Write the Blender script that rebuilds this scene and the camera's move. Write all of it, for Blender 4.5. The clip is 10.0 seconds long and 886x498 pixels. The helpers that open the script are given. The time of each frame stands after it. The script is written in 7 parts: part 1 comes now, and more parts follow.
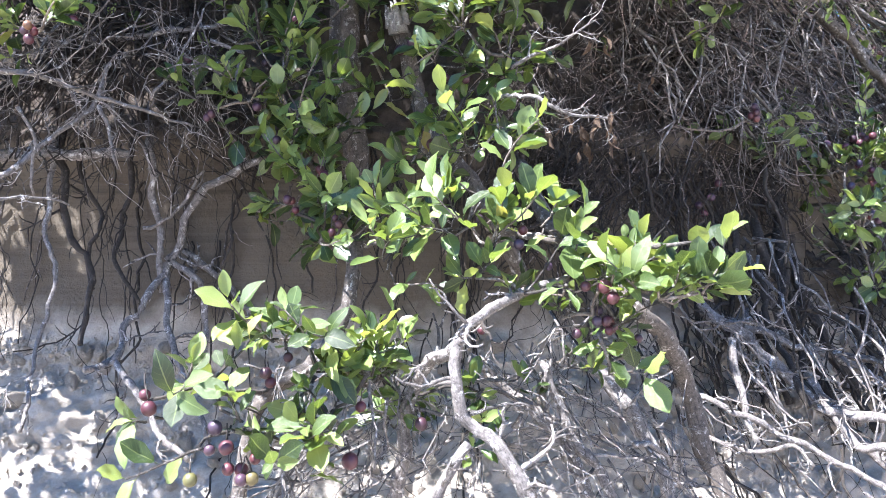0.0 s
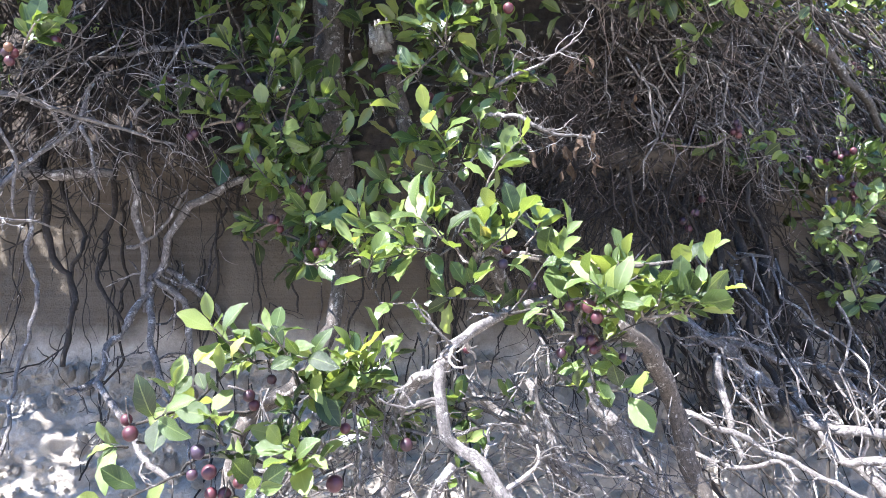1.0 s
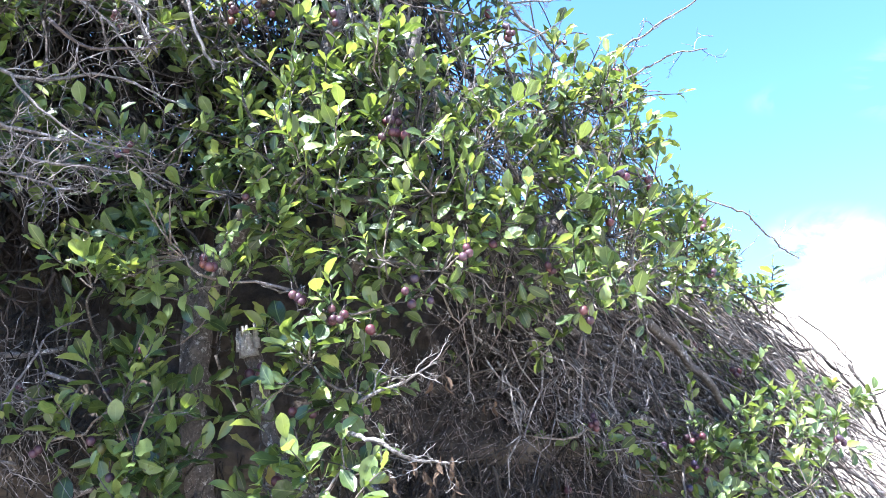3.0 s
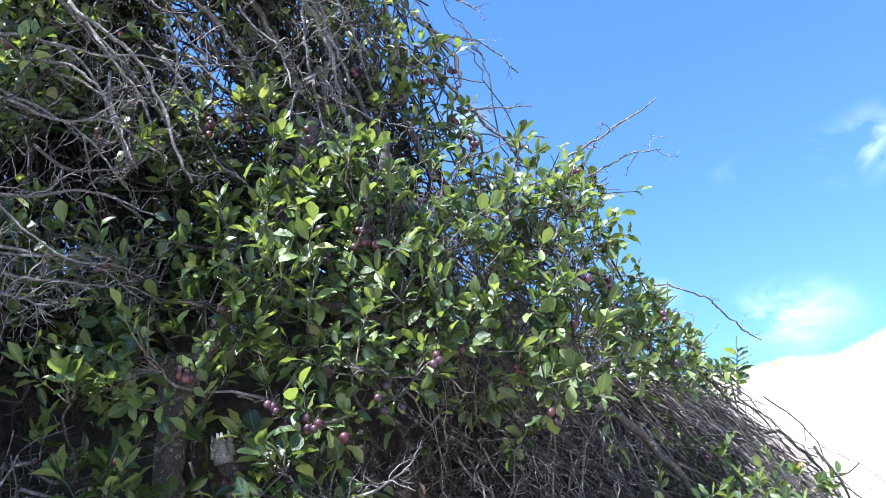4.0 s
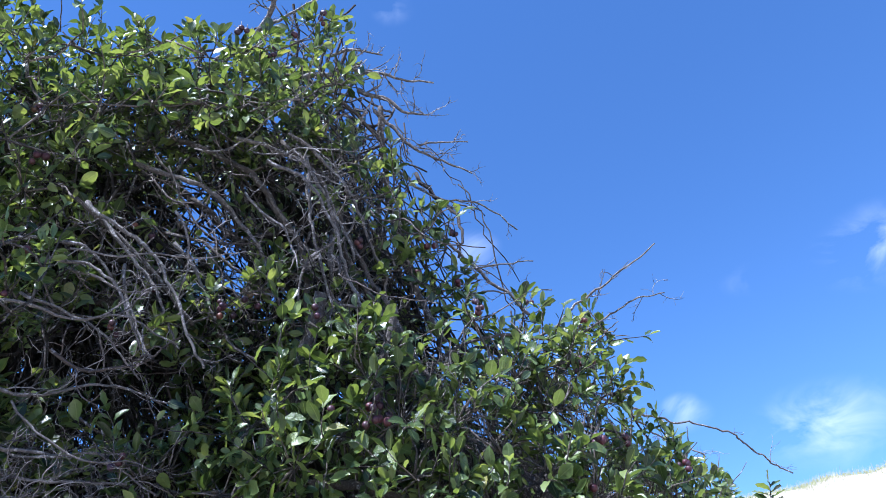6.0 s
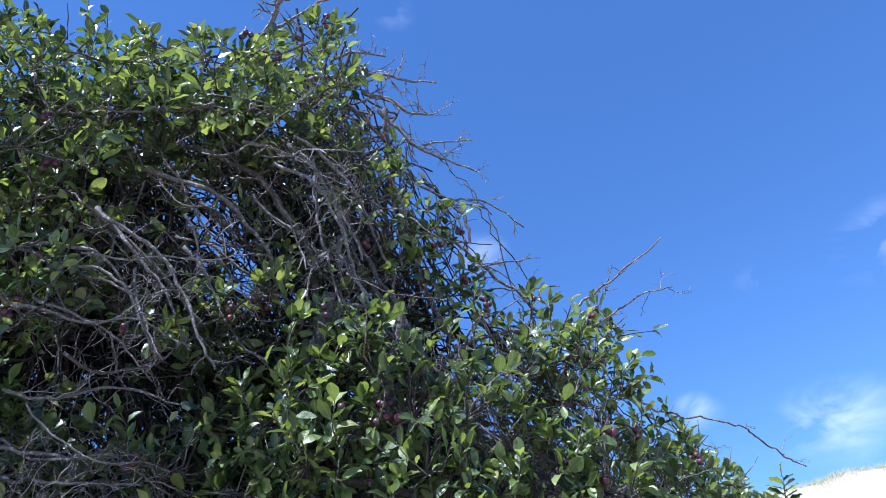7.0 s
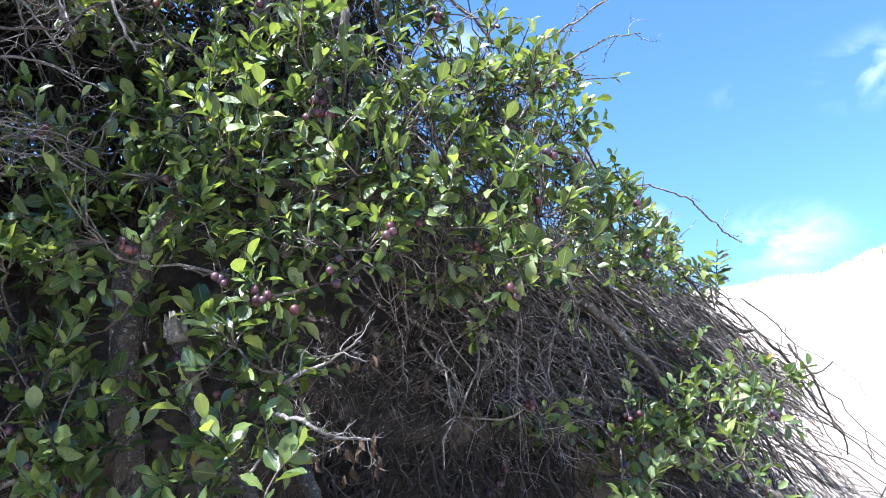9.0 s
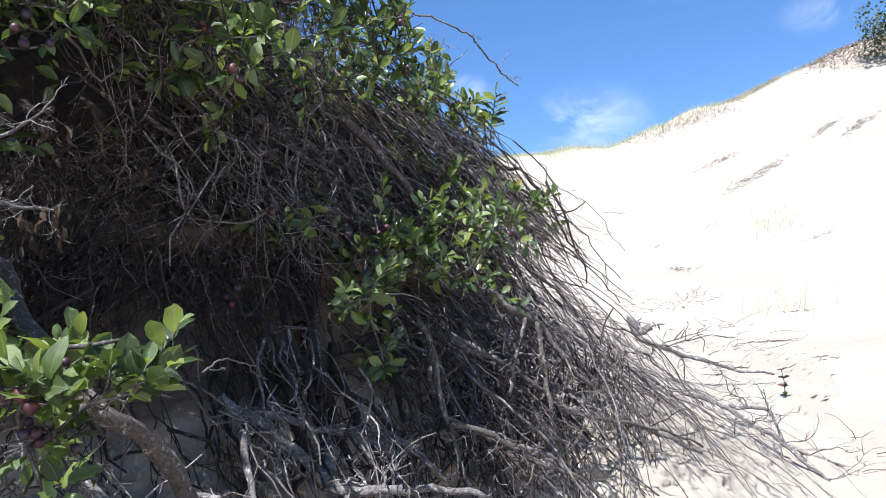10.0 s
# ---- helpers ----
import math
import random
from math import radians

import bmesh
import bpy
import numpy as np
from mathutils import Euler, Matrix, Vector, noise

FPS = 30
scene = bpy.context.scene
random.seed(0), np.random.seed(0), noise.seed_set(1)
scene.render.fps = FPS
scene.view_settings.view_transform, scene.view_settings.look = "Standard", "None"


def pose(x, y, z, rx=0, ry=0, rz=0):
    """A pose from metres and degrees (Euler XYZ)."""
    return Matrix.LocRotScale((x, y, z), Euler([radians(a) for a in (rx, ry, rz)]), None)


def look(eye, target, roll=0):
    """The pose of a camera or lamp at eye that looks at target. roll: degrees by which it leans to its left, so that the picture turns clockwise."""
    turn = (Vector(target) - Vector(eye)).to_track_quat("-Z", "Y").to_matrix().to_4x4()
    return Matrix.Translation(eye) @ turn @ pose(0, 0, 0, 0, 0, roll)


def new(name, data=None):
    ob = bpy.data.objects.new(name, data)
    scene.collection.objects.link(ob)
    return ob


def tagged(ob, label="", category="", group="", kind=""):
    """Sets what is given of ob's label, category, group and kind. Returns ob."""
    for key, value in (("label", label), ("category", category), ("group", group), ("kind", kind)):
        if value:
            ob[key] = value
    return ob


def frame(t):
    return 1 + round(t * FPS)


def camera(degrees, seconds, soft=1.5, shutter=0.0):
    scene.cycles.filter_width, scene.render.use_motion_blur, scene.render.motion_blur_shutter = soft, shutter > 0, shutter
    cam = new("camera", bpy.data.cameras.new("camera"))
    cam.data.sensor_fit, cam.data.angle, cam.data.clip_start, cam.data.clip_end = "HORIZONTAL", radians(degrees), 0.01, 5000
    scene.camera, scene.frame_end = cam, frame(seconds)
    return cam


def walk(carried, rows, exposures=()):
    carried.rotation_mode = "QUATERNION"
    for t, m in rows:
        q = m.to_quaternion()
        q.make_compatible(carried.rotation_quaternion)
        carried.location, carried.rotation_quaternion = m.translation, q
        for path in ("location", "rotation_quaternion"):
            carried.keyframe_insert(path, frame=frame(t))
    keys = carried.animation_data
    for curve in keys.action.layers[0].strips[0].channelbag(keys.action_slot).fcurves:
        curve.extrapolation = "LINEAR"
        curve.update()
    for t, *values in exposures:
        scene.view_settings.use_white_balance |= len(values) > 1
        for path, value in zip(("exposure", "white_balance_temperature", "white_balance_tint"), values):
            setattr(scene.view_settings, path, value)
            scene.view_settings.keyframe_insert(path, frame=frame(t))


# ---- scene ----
cam = camera(60.7, 10.0, soft=0.5)
PATH = [
    (0, (0.002, -0.018, 1.482), (-0.001, 1.982, 1.508), 0.1),
    (0.5, (0.006, -0.015, 1.484), (0.028, 1.985, 1.485), -0.3),
    (1, (0.009, -0.018, 1.495), (0.036, 1.981, 1.551), -0.3),
    (1.5, (0.025, -0.019, 1.529), (0.086, 1.973, 1.699), -0.6),
    (2, (0.049, -0.025, 1.578), (0.237, 1.937, 1.914), -1.1),
    (2.5, (0.053, -0.04, 1.616), (0.335, 1.884, 2.085), -1.4),
    (2.7, (0.047, -0.053, 1.636), (0.349, 1.849, 2.174), -1.6),
    (3.8, (0.051, -0.14, 1.686), (0.425, 1.674, 2.442), -3.7),
    (4, (0.041, -0.157, 1.697), (0.432, 1.635, 2.493), -4.0),
    (4.5, (0.044, -0.18, 1.732), (0.443, 1.559, 2.635), -5.1),
    (5, (0.04, -0.208, 1.756), (0.413, 1.483, 2.757), -6.1),
    (5.5, (0.047, -0.222, 1.763), (0.418, 1.426, 2.834), -7.2),
    (7, (0.052, -0.226, 1.743), (0.388, 1.406, 2.85), -8.7),
    (7.5, (0.034, -0.199, 1.724), (0.351, 1.509, 2.715), -7.5),
    (8, (0.031, -0.162, 1.688), (0.307, 1.623, 2.545), -5.8),
    (8.5, (0.068, -0.111, 1.644), (0.348, 1.74, 2.349), -4.3),
    (9, (0.126, -0.077, 1.618), (0.533, 1.783, 2.229), -3.9),
    (9.5, (0.22, -0.066, 1.552), (0.852, 1.776, 2.008), -4.0),
    (10, (0.298, -0.063, 1.479), (1.158, 1.727, 1.71), -4.0),
]
EXPOSURES = [(0, 2.76, 5800, 15), (1, 2.63, 5800, 15), (1.5, 2.95, 5800, 15), (2, 3.1, 5750, 14), (2.5, 3.12, 5700, 13), (4, 2.05, 5450, 13), (5.5, 1.45, 5150, 16), (7, 1.26, 5150, 17), (8, 1.63, 5350, 14), (9, 2.15, 5600, 12), (10, 1.2, 5750, 11)]
walk(cam, [(t, look(eye, target, roll)) for t, eye, target, roll in PATH], EXPOSURES)

# ---- light: a high sun from behind and to one side, a clear sky with a few fair-weather clouds ----
SUN_AZ, SUN_EL = -128.0, 61.0
to_sun = Vector((math.sin(radians(SUN_AZ)) * math.cos(radians(SUN_EL)), math.cos(radians(SUN_AZ)) * math.cos(radians(SUN_EL)), math.sin(radians(SUN_EL))))
sun_data = bpy.data.lights.new("sun", "SUN")
sun_data.energy, sun_data.angle, sun_data.color = 5.0, radians(0.53), (1.0, 0.95, 0.87)
sun = new("sun", sun_data)
sun.matrix_world = look(to_sun * 50, (0, 0, 0))

world = bpy.data.worlds.new("sky")
scene.world = world
world.use_nodes = True
wn, wl = world.node_tree.nodes, world.node_tree.links
wn.clear()
sky = wn.new("ShaderNodeTexSky")
sky.sky_type, sky.sun_disc, sky.sun_elevation, sky.sun_rotation = "NISHITA", False, radians(SUN_EL), radians(SUN_AZ)
sky.air_density, sky.dust_density, sky.ozone_density = 1.0, 0.0, 6.0
coord = wn.new("ShaderNodeTexCoord").outputs["Generated"]
cmap = wn.new("ShaderNodeMapping")
cmap.inputs["Scale"].default_value = (1.0, 1.0, 1.9)
cnoise = wn.new("ShaderNodeTexNoise")
cnoise.inputs["Scale"].default_value, cnoise.inputs["Detail"].default_value, cnoise.inputs["Roughness"].default_value = 11.0, 5, 0.55
cnoise.inputs["Distortion"].default_value = 0.6
wl.new(coord, cmap.inputs["Vector"])
wl.new(cmap.outputs["Vector"], cnoise.inputs["Vector"])
wispy = wn.new("ShaderNodeMapRange")
wispy.inputs["From Min"].default_value, wispy.inputs["From Max"].default_value = 0.42, 0.68
wl.new(cnoise.outputs["Fac"], wispy.inputs["Value"])
# small fair-weather clouds: direction, angular radius, opacity
CLOUDS = [(0.589, 0.765, 0.260, 0.0597, 0.6),
          (0.646, 0.635, 0.423, 0.0523, 0.42),
          (0.212, 0.813, 0.542, 0.0284, 0.50),
          (0.531, 0.727, 0.435, 0.0224, 0.10),
          (0.761, 0.553, 0.338, 0.0299, 0.50),
          (0.112, 0.617, 0.779, 0.0194, 0.30),
          (0.459, 0.834, 0.306, 0.0224, 0.40),
          (0.453, 0.832, 0.321, 0.0164, 0.50)]
clear = wn.new("ShaderNodeHueSaturation")
clear.inputs["Saturation"].default_value = 1.06
wl.new(sky.outputs["Color"], clear.inputs["Color"])
colour = clear.outputs["Color"]
for cx, cy, cz, cr, strength in CLOUDS:
    away = wn.new("ShaderNodeVectorMath")
    away.operation = "SUBTRACT"
    away.inputs[1].default_value = (cx, cy, cz)
    wl.new(coord, away.inputs[0])
    flat = wn.new("ShaderNodeVectorMath")
    flat.operation = "MULTIPLY"
    flat.inputs[1].default_value = (1.0, 1.0, 1.7)
    wl.new(away.outputs["Vector"], flat.inputs[0])
    size = wn.new("ShaderNodeVectorMath")
    size.operation = "LENGTH"
    wl.new(flat.outputs["Vector"], size.inputs[0])
    fall = wn.new("ShaderNodeMapRange")
    fall.interpolation_type = "SMOOTHSTEP"
    fall.inputs["From Min"].default_value, fall.inputs["From Max"].default_value = cr * 0.1, cr * 1.7
    fall.inputs["To Min"].default_value, fall.inputs["To Max"].default_value = strength, 0.0
    wl.new(size.outputs["Value"], fall.inputs["Value"])
    amount = wn.new("ShaderNodeMath")
    amount.operation = "MULTIPLY"
    wl.new(fall.outputs["Result"], amount.inputs[0])
    wl.new(wispy.outputs["Result"], amount.inputs[1])
    cmix = wn.new("ShaderNodeMix")
    cmix.data_type = "RGBA"
    cmix.inputs["B"].default_value = (6.2, 6.6, 7.2, 1)
    wl.new(amount.outputs[0], cmix.inputs["Factor"])
    wl.new(colour, cmix.inputs["A"])
    colour = cmix.outputs["Result"]
back = wn.new("ShaderNodeBackground")
back.inputs["Strength"].default_value = 0.082
wout = wn.new("ShaderNodeOutputWorld")
wl.new(colour, back.inputs["Color"])
wl.new(back.outputs["Background"], wout.inputs["Surface"])


# ---- materials ----
class Mat:
    """A small builder of procedural materials."""

    def __init__(self, name, roughness=0.8):
        self.m = bpy.data.materials.new(name)
        self.m.use_nodes = True
        self.n, self.l = self.m.node_tree.nodes, self.m.node_tree.links
        self.bsdf = self.n["Principled BSDF"]
        self.bsdf.inputs["Roughness"].default_value = roughness
        self.coord = self.n.new("ShaderNodeTexCoord").outputs["Object"]
        self.height = None

    def link(self, a, b):
        self.l.new(a, b)

    def noise(self, scale, detail=6, rough=0.55, stretch=None, distort=0.0):
        nd = self.n.new("ShaderNodeTexNoise")
        nd.inputs["Scale"].default_value, nd.inputs["Detail"].default_value = scale, detail
        nd.inputs["Roughness"].default_value, nd.inputs["Distortion"].default_value = rough, distort
        src = self.coord
        if stretch:
            mp = self.n.new("ShaderNodeMapping")
            mp.inputs["Scale"].default_value = stretch
            self.link(src, mp.inputs["Vector"])
            src = mp.outputs["Vector"]
        self.link(src, nd.inputs["Vector"])
        return nd.outputs["Fac"]

    def voronoi(self, scale):
        nd = self.n.new("ShaderNodeTexVoronoi")
        nd.inputs["Scale"].default_value = scale
        self.link(self.coord, nd.inputs["Vector"])
        return nd.outputs["Distance"]

    def ramp(self, fac, stops):
        nd = self.n.new("ShaderNodeValToRGB")
        els = nd.color_ramp.elements
        while len(els) < len(stops):
            els.new(0.5)
        for el, (p, c) in zip(els, stops):
            el.position, el.color = p, (*c, 1)
        self.link(fac, nd.inputs["Fac"])
        return nd.outputs["Color"]

    def mix(self, fac, a, b, how="MIX"):
        nd = self.n.new("ShaderNodeMix")
        nd.data_type, nd.blend_type = "RGBA", how
        for key, value in (("Factor", fac), ("A", a), ("B", b)):
            if isinstance(value, (int, float)):
                nd.inputs[key].default_value = value
            elif isinstance(value, tuple):
                nd.inputs[key].default_value = (*value, 1)
            else:
                self.link(value, nd.inputs[key])
        return nd.outputs["Result"]

    def math(self, op, a, b=0.0, c=0.0):
        nd = self.n.new("ShaderNodeMath")
        nd.operation = op
        for i, value in enumerate((a, b, c)):
            if isinstance(value, (int, float)):
                nd.inputs[i].default_value = value
            else:
                self.link(value, nd.inputs[i])
        return nd.outputs[0]

    def bump(self, fac, distance, strength=1.0):
        nd = self.n.new("ShaderNodeBump")
        nd.inputs["Distance"].default_value, nd.inputs["Strength"].default_value = distance, strength
        self.link(fac, nd.inputs["Height"])
        if self.height is not None:
            self.link(self.height, nd.inputs["Normal"])
        self.height = nd.outputs["Normal"]
        self.link(self.height, self.bsdf.inputs["Normal"])

    def colour(self, out):
        self.link(out, self.bsdf.inputs["Base Color"])
        return self.m

    def random(self, joined):
        if joined:
            return self.n.new("ShaderNodeNewGeometry").outputs["Random Per Island"]
        return self.n.new("ShaderNodeObjectInfo").outputs["Random"]


def leaf_material(name, joined):
    """Glossy plum leaf: fresh green, some yellower or darker, light shining through."""
    m = Mat(name, 0.33)
    rnd = m.random(joined)
    col = m.ramp(rnd, [(0.0, (0.019, 0.033, 0.012)), (0.3, (0.044, 0.072, 0.023)), (0.65, (0.103, 0.147, 0.046)), (0.93, (0.176, 0.222, 0.078)), (0.99, (0.188, 0.222, 0.078)), (1.0, (0.234, 0.203, 0.071))])
    spot = m.ramp(m.noise(90, 3), [(0.0, (1.08, 1.06, 1.0)), (0.55, (0.95, 0.97, 0.9)), (0.72, (0.72, 0.7, 0.6)), (0.8, (0.75, 0.5, 0.3))])
    col = m.mix(1.0, col, spot, "MULTIPLY")
    uv = m.n.new("ShaderNodeUVMap")
    uv.uv_map = "blade"
    sep = m.n.new("ShaderNodeSeparateXYZ")
    m.link(uv.outputs["UV"], sep.inputs[0])
    across = m.math("ABSOLUTE", m.math("SUBTRACT", sep.outputs["X"], 0.5))
    rib = m.math("LESS_THAN", across, 0.035)
    side = m.math("SINE", m.math("MULTIPLY", m.math("SUBTRACT", sep.outputs["Y"], m.math("MULTIPLY", across, 0.55)), 44.0))
    vein = m.math("MAXIMUM", m.math("MULTIPLY", rib, 0.38), m.math("MULTIPLY", m.math("GREATER_THAN", side, 0.92), 0.07))
    col = m.mix(vein, col, (0.2, 0.25, 0.10))
    m.bump(side, 0.0006, 0.1)
    m.bump(m.noise(140, 2), 0.0011, 0.5)
    m.colour(col)
    m.link(m.math("ADD", 0.2, m.math("MULTIPLY", m.noise(55, 3), 0.28)), m.bsdf.inputs["Roughness"])
    m.bsdf.inputs["Specular IOR Level"].default_value = 0.55
    tr = m.n.new("ShaderNodeBsdfTranslucent")
    m.link(m.mix(1.0, col, (2.7, 2.5, 1.1), "MULTIPLY"), tr.inputs["Color"])
    mx = m.n.new("ShaderNodeMixShader")
    mx.inputs["Fac"].default_value = 0.27
    m.link(m.bsdf.outputs["BSDF"], mx.inputs[1])
    m.link(tr.outputs["BSDF"], mx.inputs[2])
    m.link(mx.outputs["Shader"], m.n["Material Output"].inputs["Surface"])
    return m.m


def bark_material(name, dark, pale, lichen, vary=(0.28, 0.55, 1.15, 1.8)):
    """Weathered wood with grain along the limb, cracks and pale lichen."""
    m = Mat(name, 0.85)
    uv = m.n.new("ShaderNodeUVMap")
    uv.uv_map = "blade"
    grain_map = m.n.new("ShaderNodeMapping")
    grain_map.inputs["Scale"].default_value = (11.0, 45.0, 1.0)
    m.link(uv.outputs["UV"], grain_map.inputs["Vector"])
    grain = m.n.new("ShaderNodeTexNoise")
    grain.inputs["Scale"].default_value, grain.inputs["Detail"].default_value, grain.inputs["Roughness"].default_value = 1.0, 6, 0.7
    m.link(grain_map.outputs["Vector"], grain.inputs["Vector"])
    blotch = m.noise(150, 9, 0.75)
    both = m.math("ADD", m.math("MULTIPLY", grain.outputs["Fac"], 0.4), m.math("MULTIPLY", blotch, 0.6))
    base = m.ramp(both, [(0.4, dark), (0.58, pale)])
    rnd = m.ramp(m.random(True), [(p, (k, k * 0.98, k * 0.95)) for p, k in zip((0.0, 0.55, 0.75, 1.0), vary)])
    base = m.mix(1.0, base, rnd, "MULTIPLY")
    patch = m.ramp(m.noise(70, 7, 0.75), [(0.55, (0, 0, 0)), (0.63, (0.9, 0.9, 0.9))])
    m.bump(grain.outputs["Fac"], 0.003, 0.7)
    m.bump(blotch, 0.004, 0.9)
    return m.colour(m.mix(patch, base, lichen))


leaf_single = leaf_material("plum leaf", False)
leaf_joined = leaf_material("plum leaf, massed", True)
bark = bark_material("plum bark", (0.045, 0.037, 0.032), (0.185, 0.158, 0.137), (0.38, 0.36, 0.335))
dead_bark = bark_material("bleached dead wood", (0.078, 0.069, 0.066), (0.331, 0.304, 0.293), (0.534, 0.515, 0.497))
twig_bark = bark_material("dry twig", (0.039, 0.030, 0.027), (0.170, 0.139, 0.124), (0.410, 0.372, 0.350), (0.16, 0.42, 1.15, 2.0))
# true colour of the roots; on inner twigs this dark tone stands for shade
root_and_shade_bark = bark_material("dark root and shaded inner wood", (0.016, 0.012, 0.01), (0.05, 0.04, 0.033), (0.075, 0.062, 0.052), (0.4, 0.6, 0.8, 1.1))
bleached_wood = bark_material("bleached splinters", (0.2, 0.19, 0.18), (0.46, 0.44, 0.42), (0.58, 0.57, 0.55))
brown_leaf = bark_material("withered leaf", (0.10, 0.055, 0.03), (0.26, 0.16, 0.09), (0.3, 0.2, 0.12))

m = Mat("plum skin", 0.5)
plum_col = m.ramp(m.random(False), [(0.0, (0.025, 0.008, 0.014)), (0.3, (0.07, 0.011, 0.016)), (0.5, (0.018, 0.01, 0.02)), (0.65, (0.07, 0.014, 0.016)), (0.8, (0.03, 0.02, 0.042)), (0.93, (0.12, 0.035, 0.018)), (0.97, (0.085, 0.085, 0.025)), (1.0, (0.085, 0.1, 0.025))])
bloom = m.ramp(m.noise(60, 5), [(0.35, (0, 0, 0)), (0.75, (0.2, 0.2, 0.2))])
plum_skin = m.colour(m.mix(bloom, plum_col, (0.105, 0.062, 0.082)))

m = Mat("bank sand", 0.95)
sep = m.n.new("ShaderNodeSeparateXYZ")
m.link(m.coord, sep.inputs[0])
# moist sand layers, darkened further to stand for the overhang's shade
shaded_strata = m.ramp(m.noise(5, 5, 0.6, (0.12, 0.12, 9.0)), [(0.3, (0.072, 0.058, 0.043)), (0.5, (0.116, 0.095, 0.070)), (0.7, (0.084, 0.068, 0.050))])
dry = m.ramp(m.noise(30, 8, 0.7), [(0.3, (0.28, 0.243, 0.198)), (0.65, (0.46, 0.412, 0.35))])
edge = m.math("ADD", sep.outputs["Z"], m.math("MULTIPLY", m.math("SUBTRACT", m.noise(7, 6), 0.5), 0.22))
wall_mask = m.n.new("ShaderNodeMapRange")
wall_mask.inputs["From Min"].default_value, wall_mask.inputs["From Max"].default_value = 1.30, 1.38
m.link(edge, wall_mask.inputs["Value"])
humus_mask = m.n.new("ShaderNodeMapRange")
humus_mask.inputs["From Min"].default_value, humus_mask.inputs["From Max"].default_value = 1.71, 1.77
m.link(edge, humus_mask.inputs["Value"])
humus = m.ramp(m.noise(45, 8, 0.7), [(0.3, (0.025, 0.019, 0.015)), (0.7, (0.085, 0.065, 0.05))])
grains = m.ramp(m.noise(900, 2), [(0.3, (0.85, 0.85, 0.85)), (0.7, (1.12, 1.12, 1.12))])
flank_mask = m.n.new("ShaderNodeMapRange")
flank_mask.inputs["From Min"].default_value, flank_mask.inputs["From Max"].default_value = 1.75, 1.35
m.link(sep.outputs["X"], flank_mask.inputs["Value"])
col = m.mix(m.math("MULTIPLY", wall_mask.outputs["Result"], flank_mask.outputs["Result"]), dry, shaded_strata)
col = m.mix(humus_mask.outputs["Result"], col, humus)
pale_sand = m.ramp(m.noise(3, 7, 0.6), [(0.3, (0.29, 0.25, 0.2)), (0.7, (0.35, 0.306, 0.248))])
col = m.mix(flank_mask.outputs["Result"], pale_sand, col)
m.bump(m.math("MULTIPLY", m.noise(65, 9, 0.75), m.math("ADD", 0.12, m.math("MULTIPLY", flank_mask.outputs["Result"], 0.88))), 0.012, 1.0)
m.bump(m.noise(420, 3, 0.6), 0.002, 0.5)
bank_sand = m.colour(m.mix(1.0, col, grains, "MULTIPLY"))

m = Mat("dune sand", 0.95)
col = m.ramp(m.noise(0.9, 7, 0.6), [(0.3, (0.29, 0.25, 0.2)), (0.7, (0.35, 0.306, 0.248))])
m.bump(m.noise(9, 7, 0.6), 0.05, 0.5)
m.bump(m.noise(300, 3, 0.6), 0.003, 0.4)
dune_sand = m.colour(col)

m = Mat("beach grass", 0.7)
beach_green = m.colour(m.ramp(m.random(True), [(0.0, (0.15, 0.17, 0.06)), (0.6, (0.25, 0.25, 0.11)), (1.0, (0.36, 0.32, 0.19))]))
m = Mat("dry grass straw", 0.7)
straw = m.colour(m.ramp(m.random(False), [(0.0, (0.22, 0.20, 0.09)), (1.0, (0.42, 0.36, 0.22))]))
m = Mat("dead scrub", 0.9)
scrub_brown = m.colour(m.ramp(m.random(True), [(0.0, (0.10, 0.075, 0.055)), (0.5, (0.24, 0.18, 0.14)), (1.0, (0.38, 0.31, 0.25))]))
m = Mat("bayberry leaf", 0.6)
far_green = m.colour(m.ramp(m.random(True), [(0.0, (0.025, 0.038, 0.014)), (0.7, (0.075, 0.095, 0.04)), (1.0, (0.16, 0.16, 0.1))]))


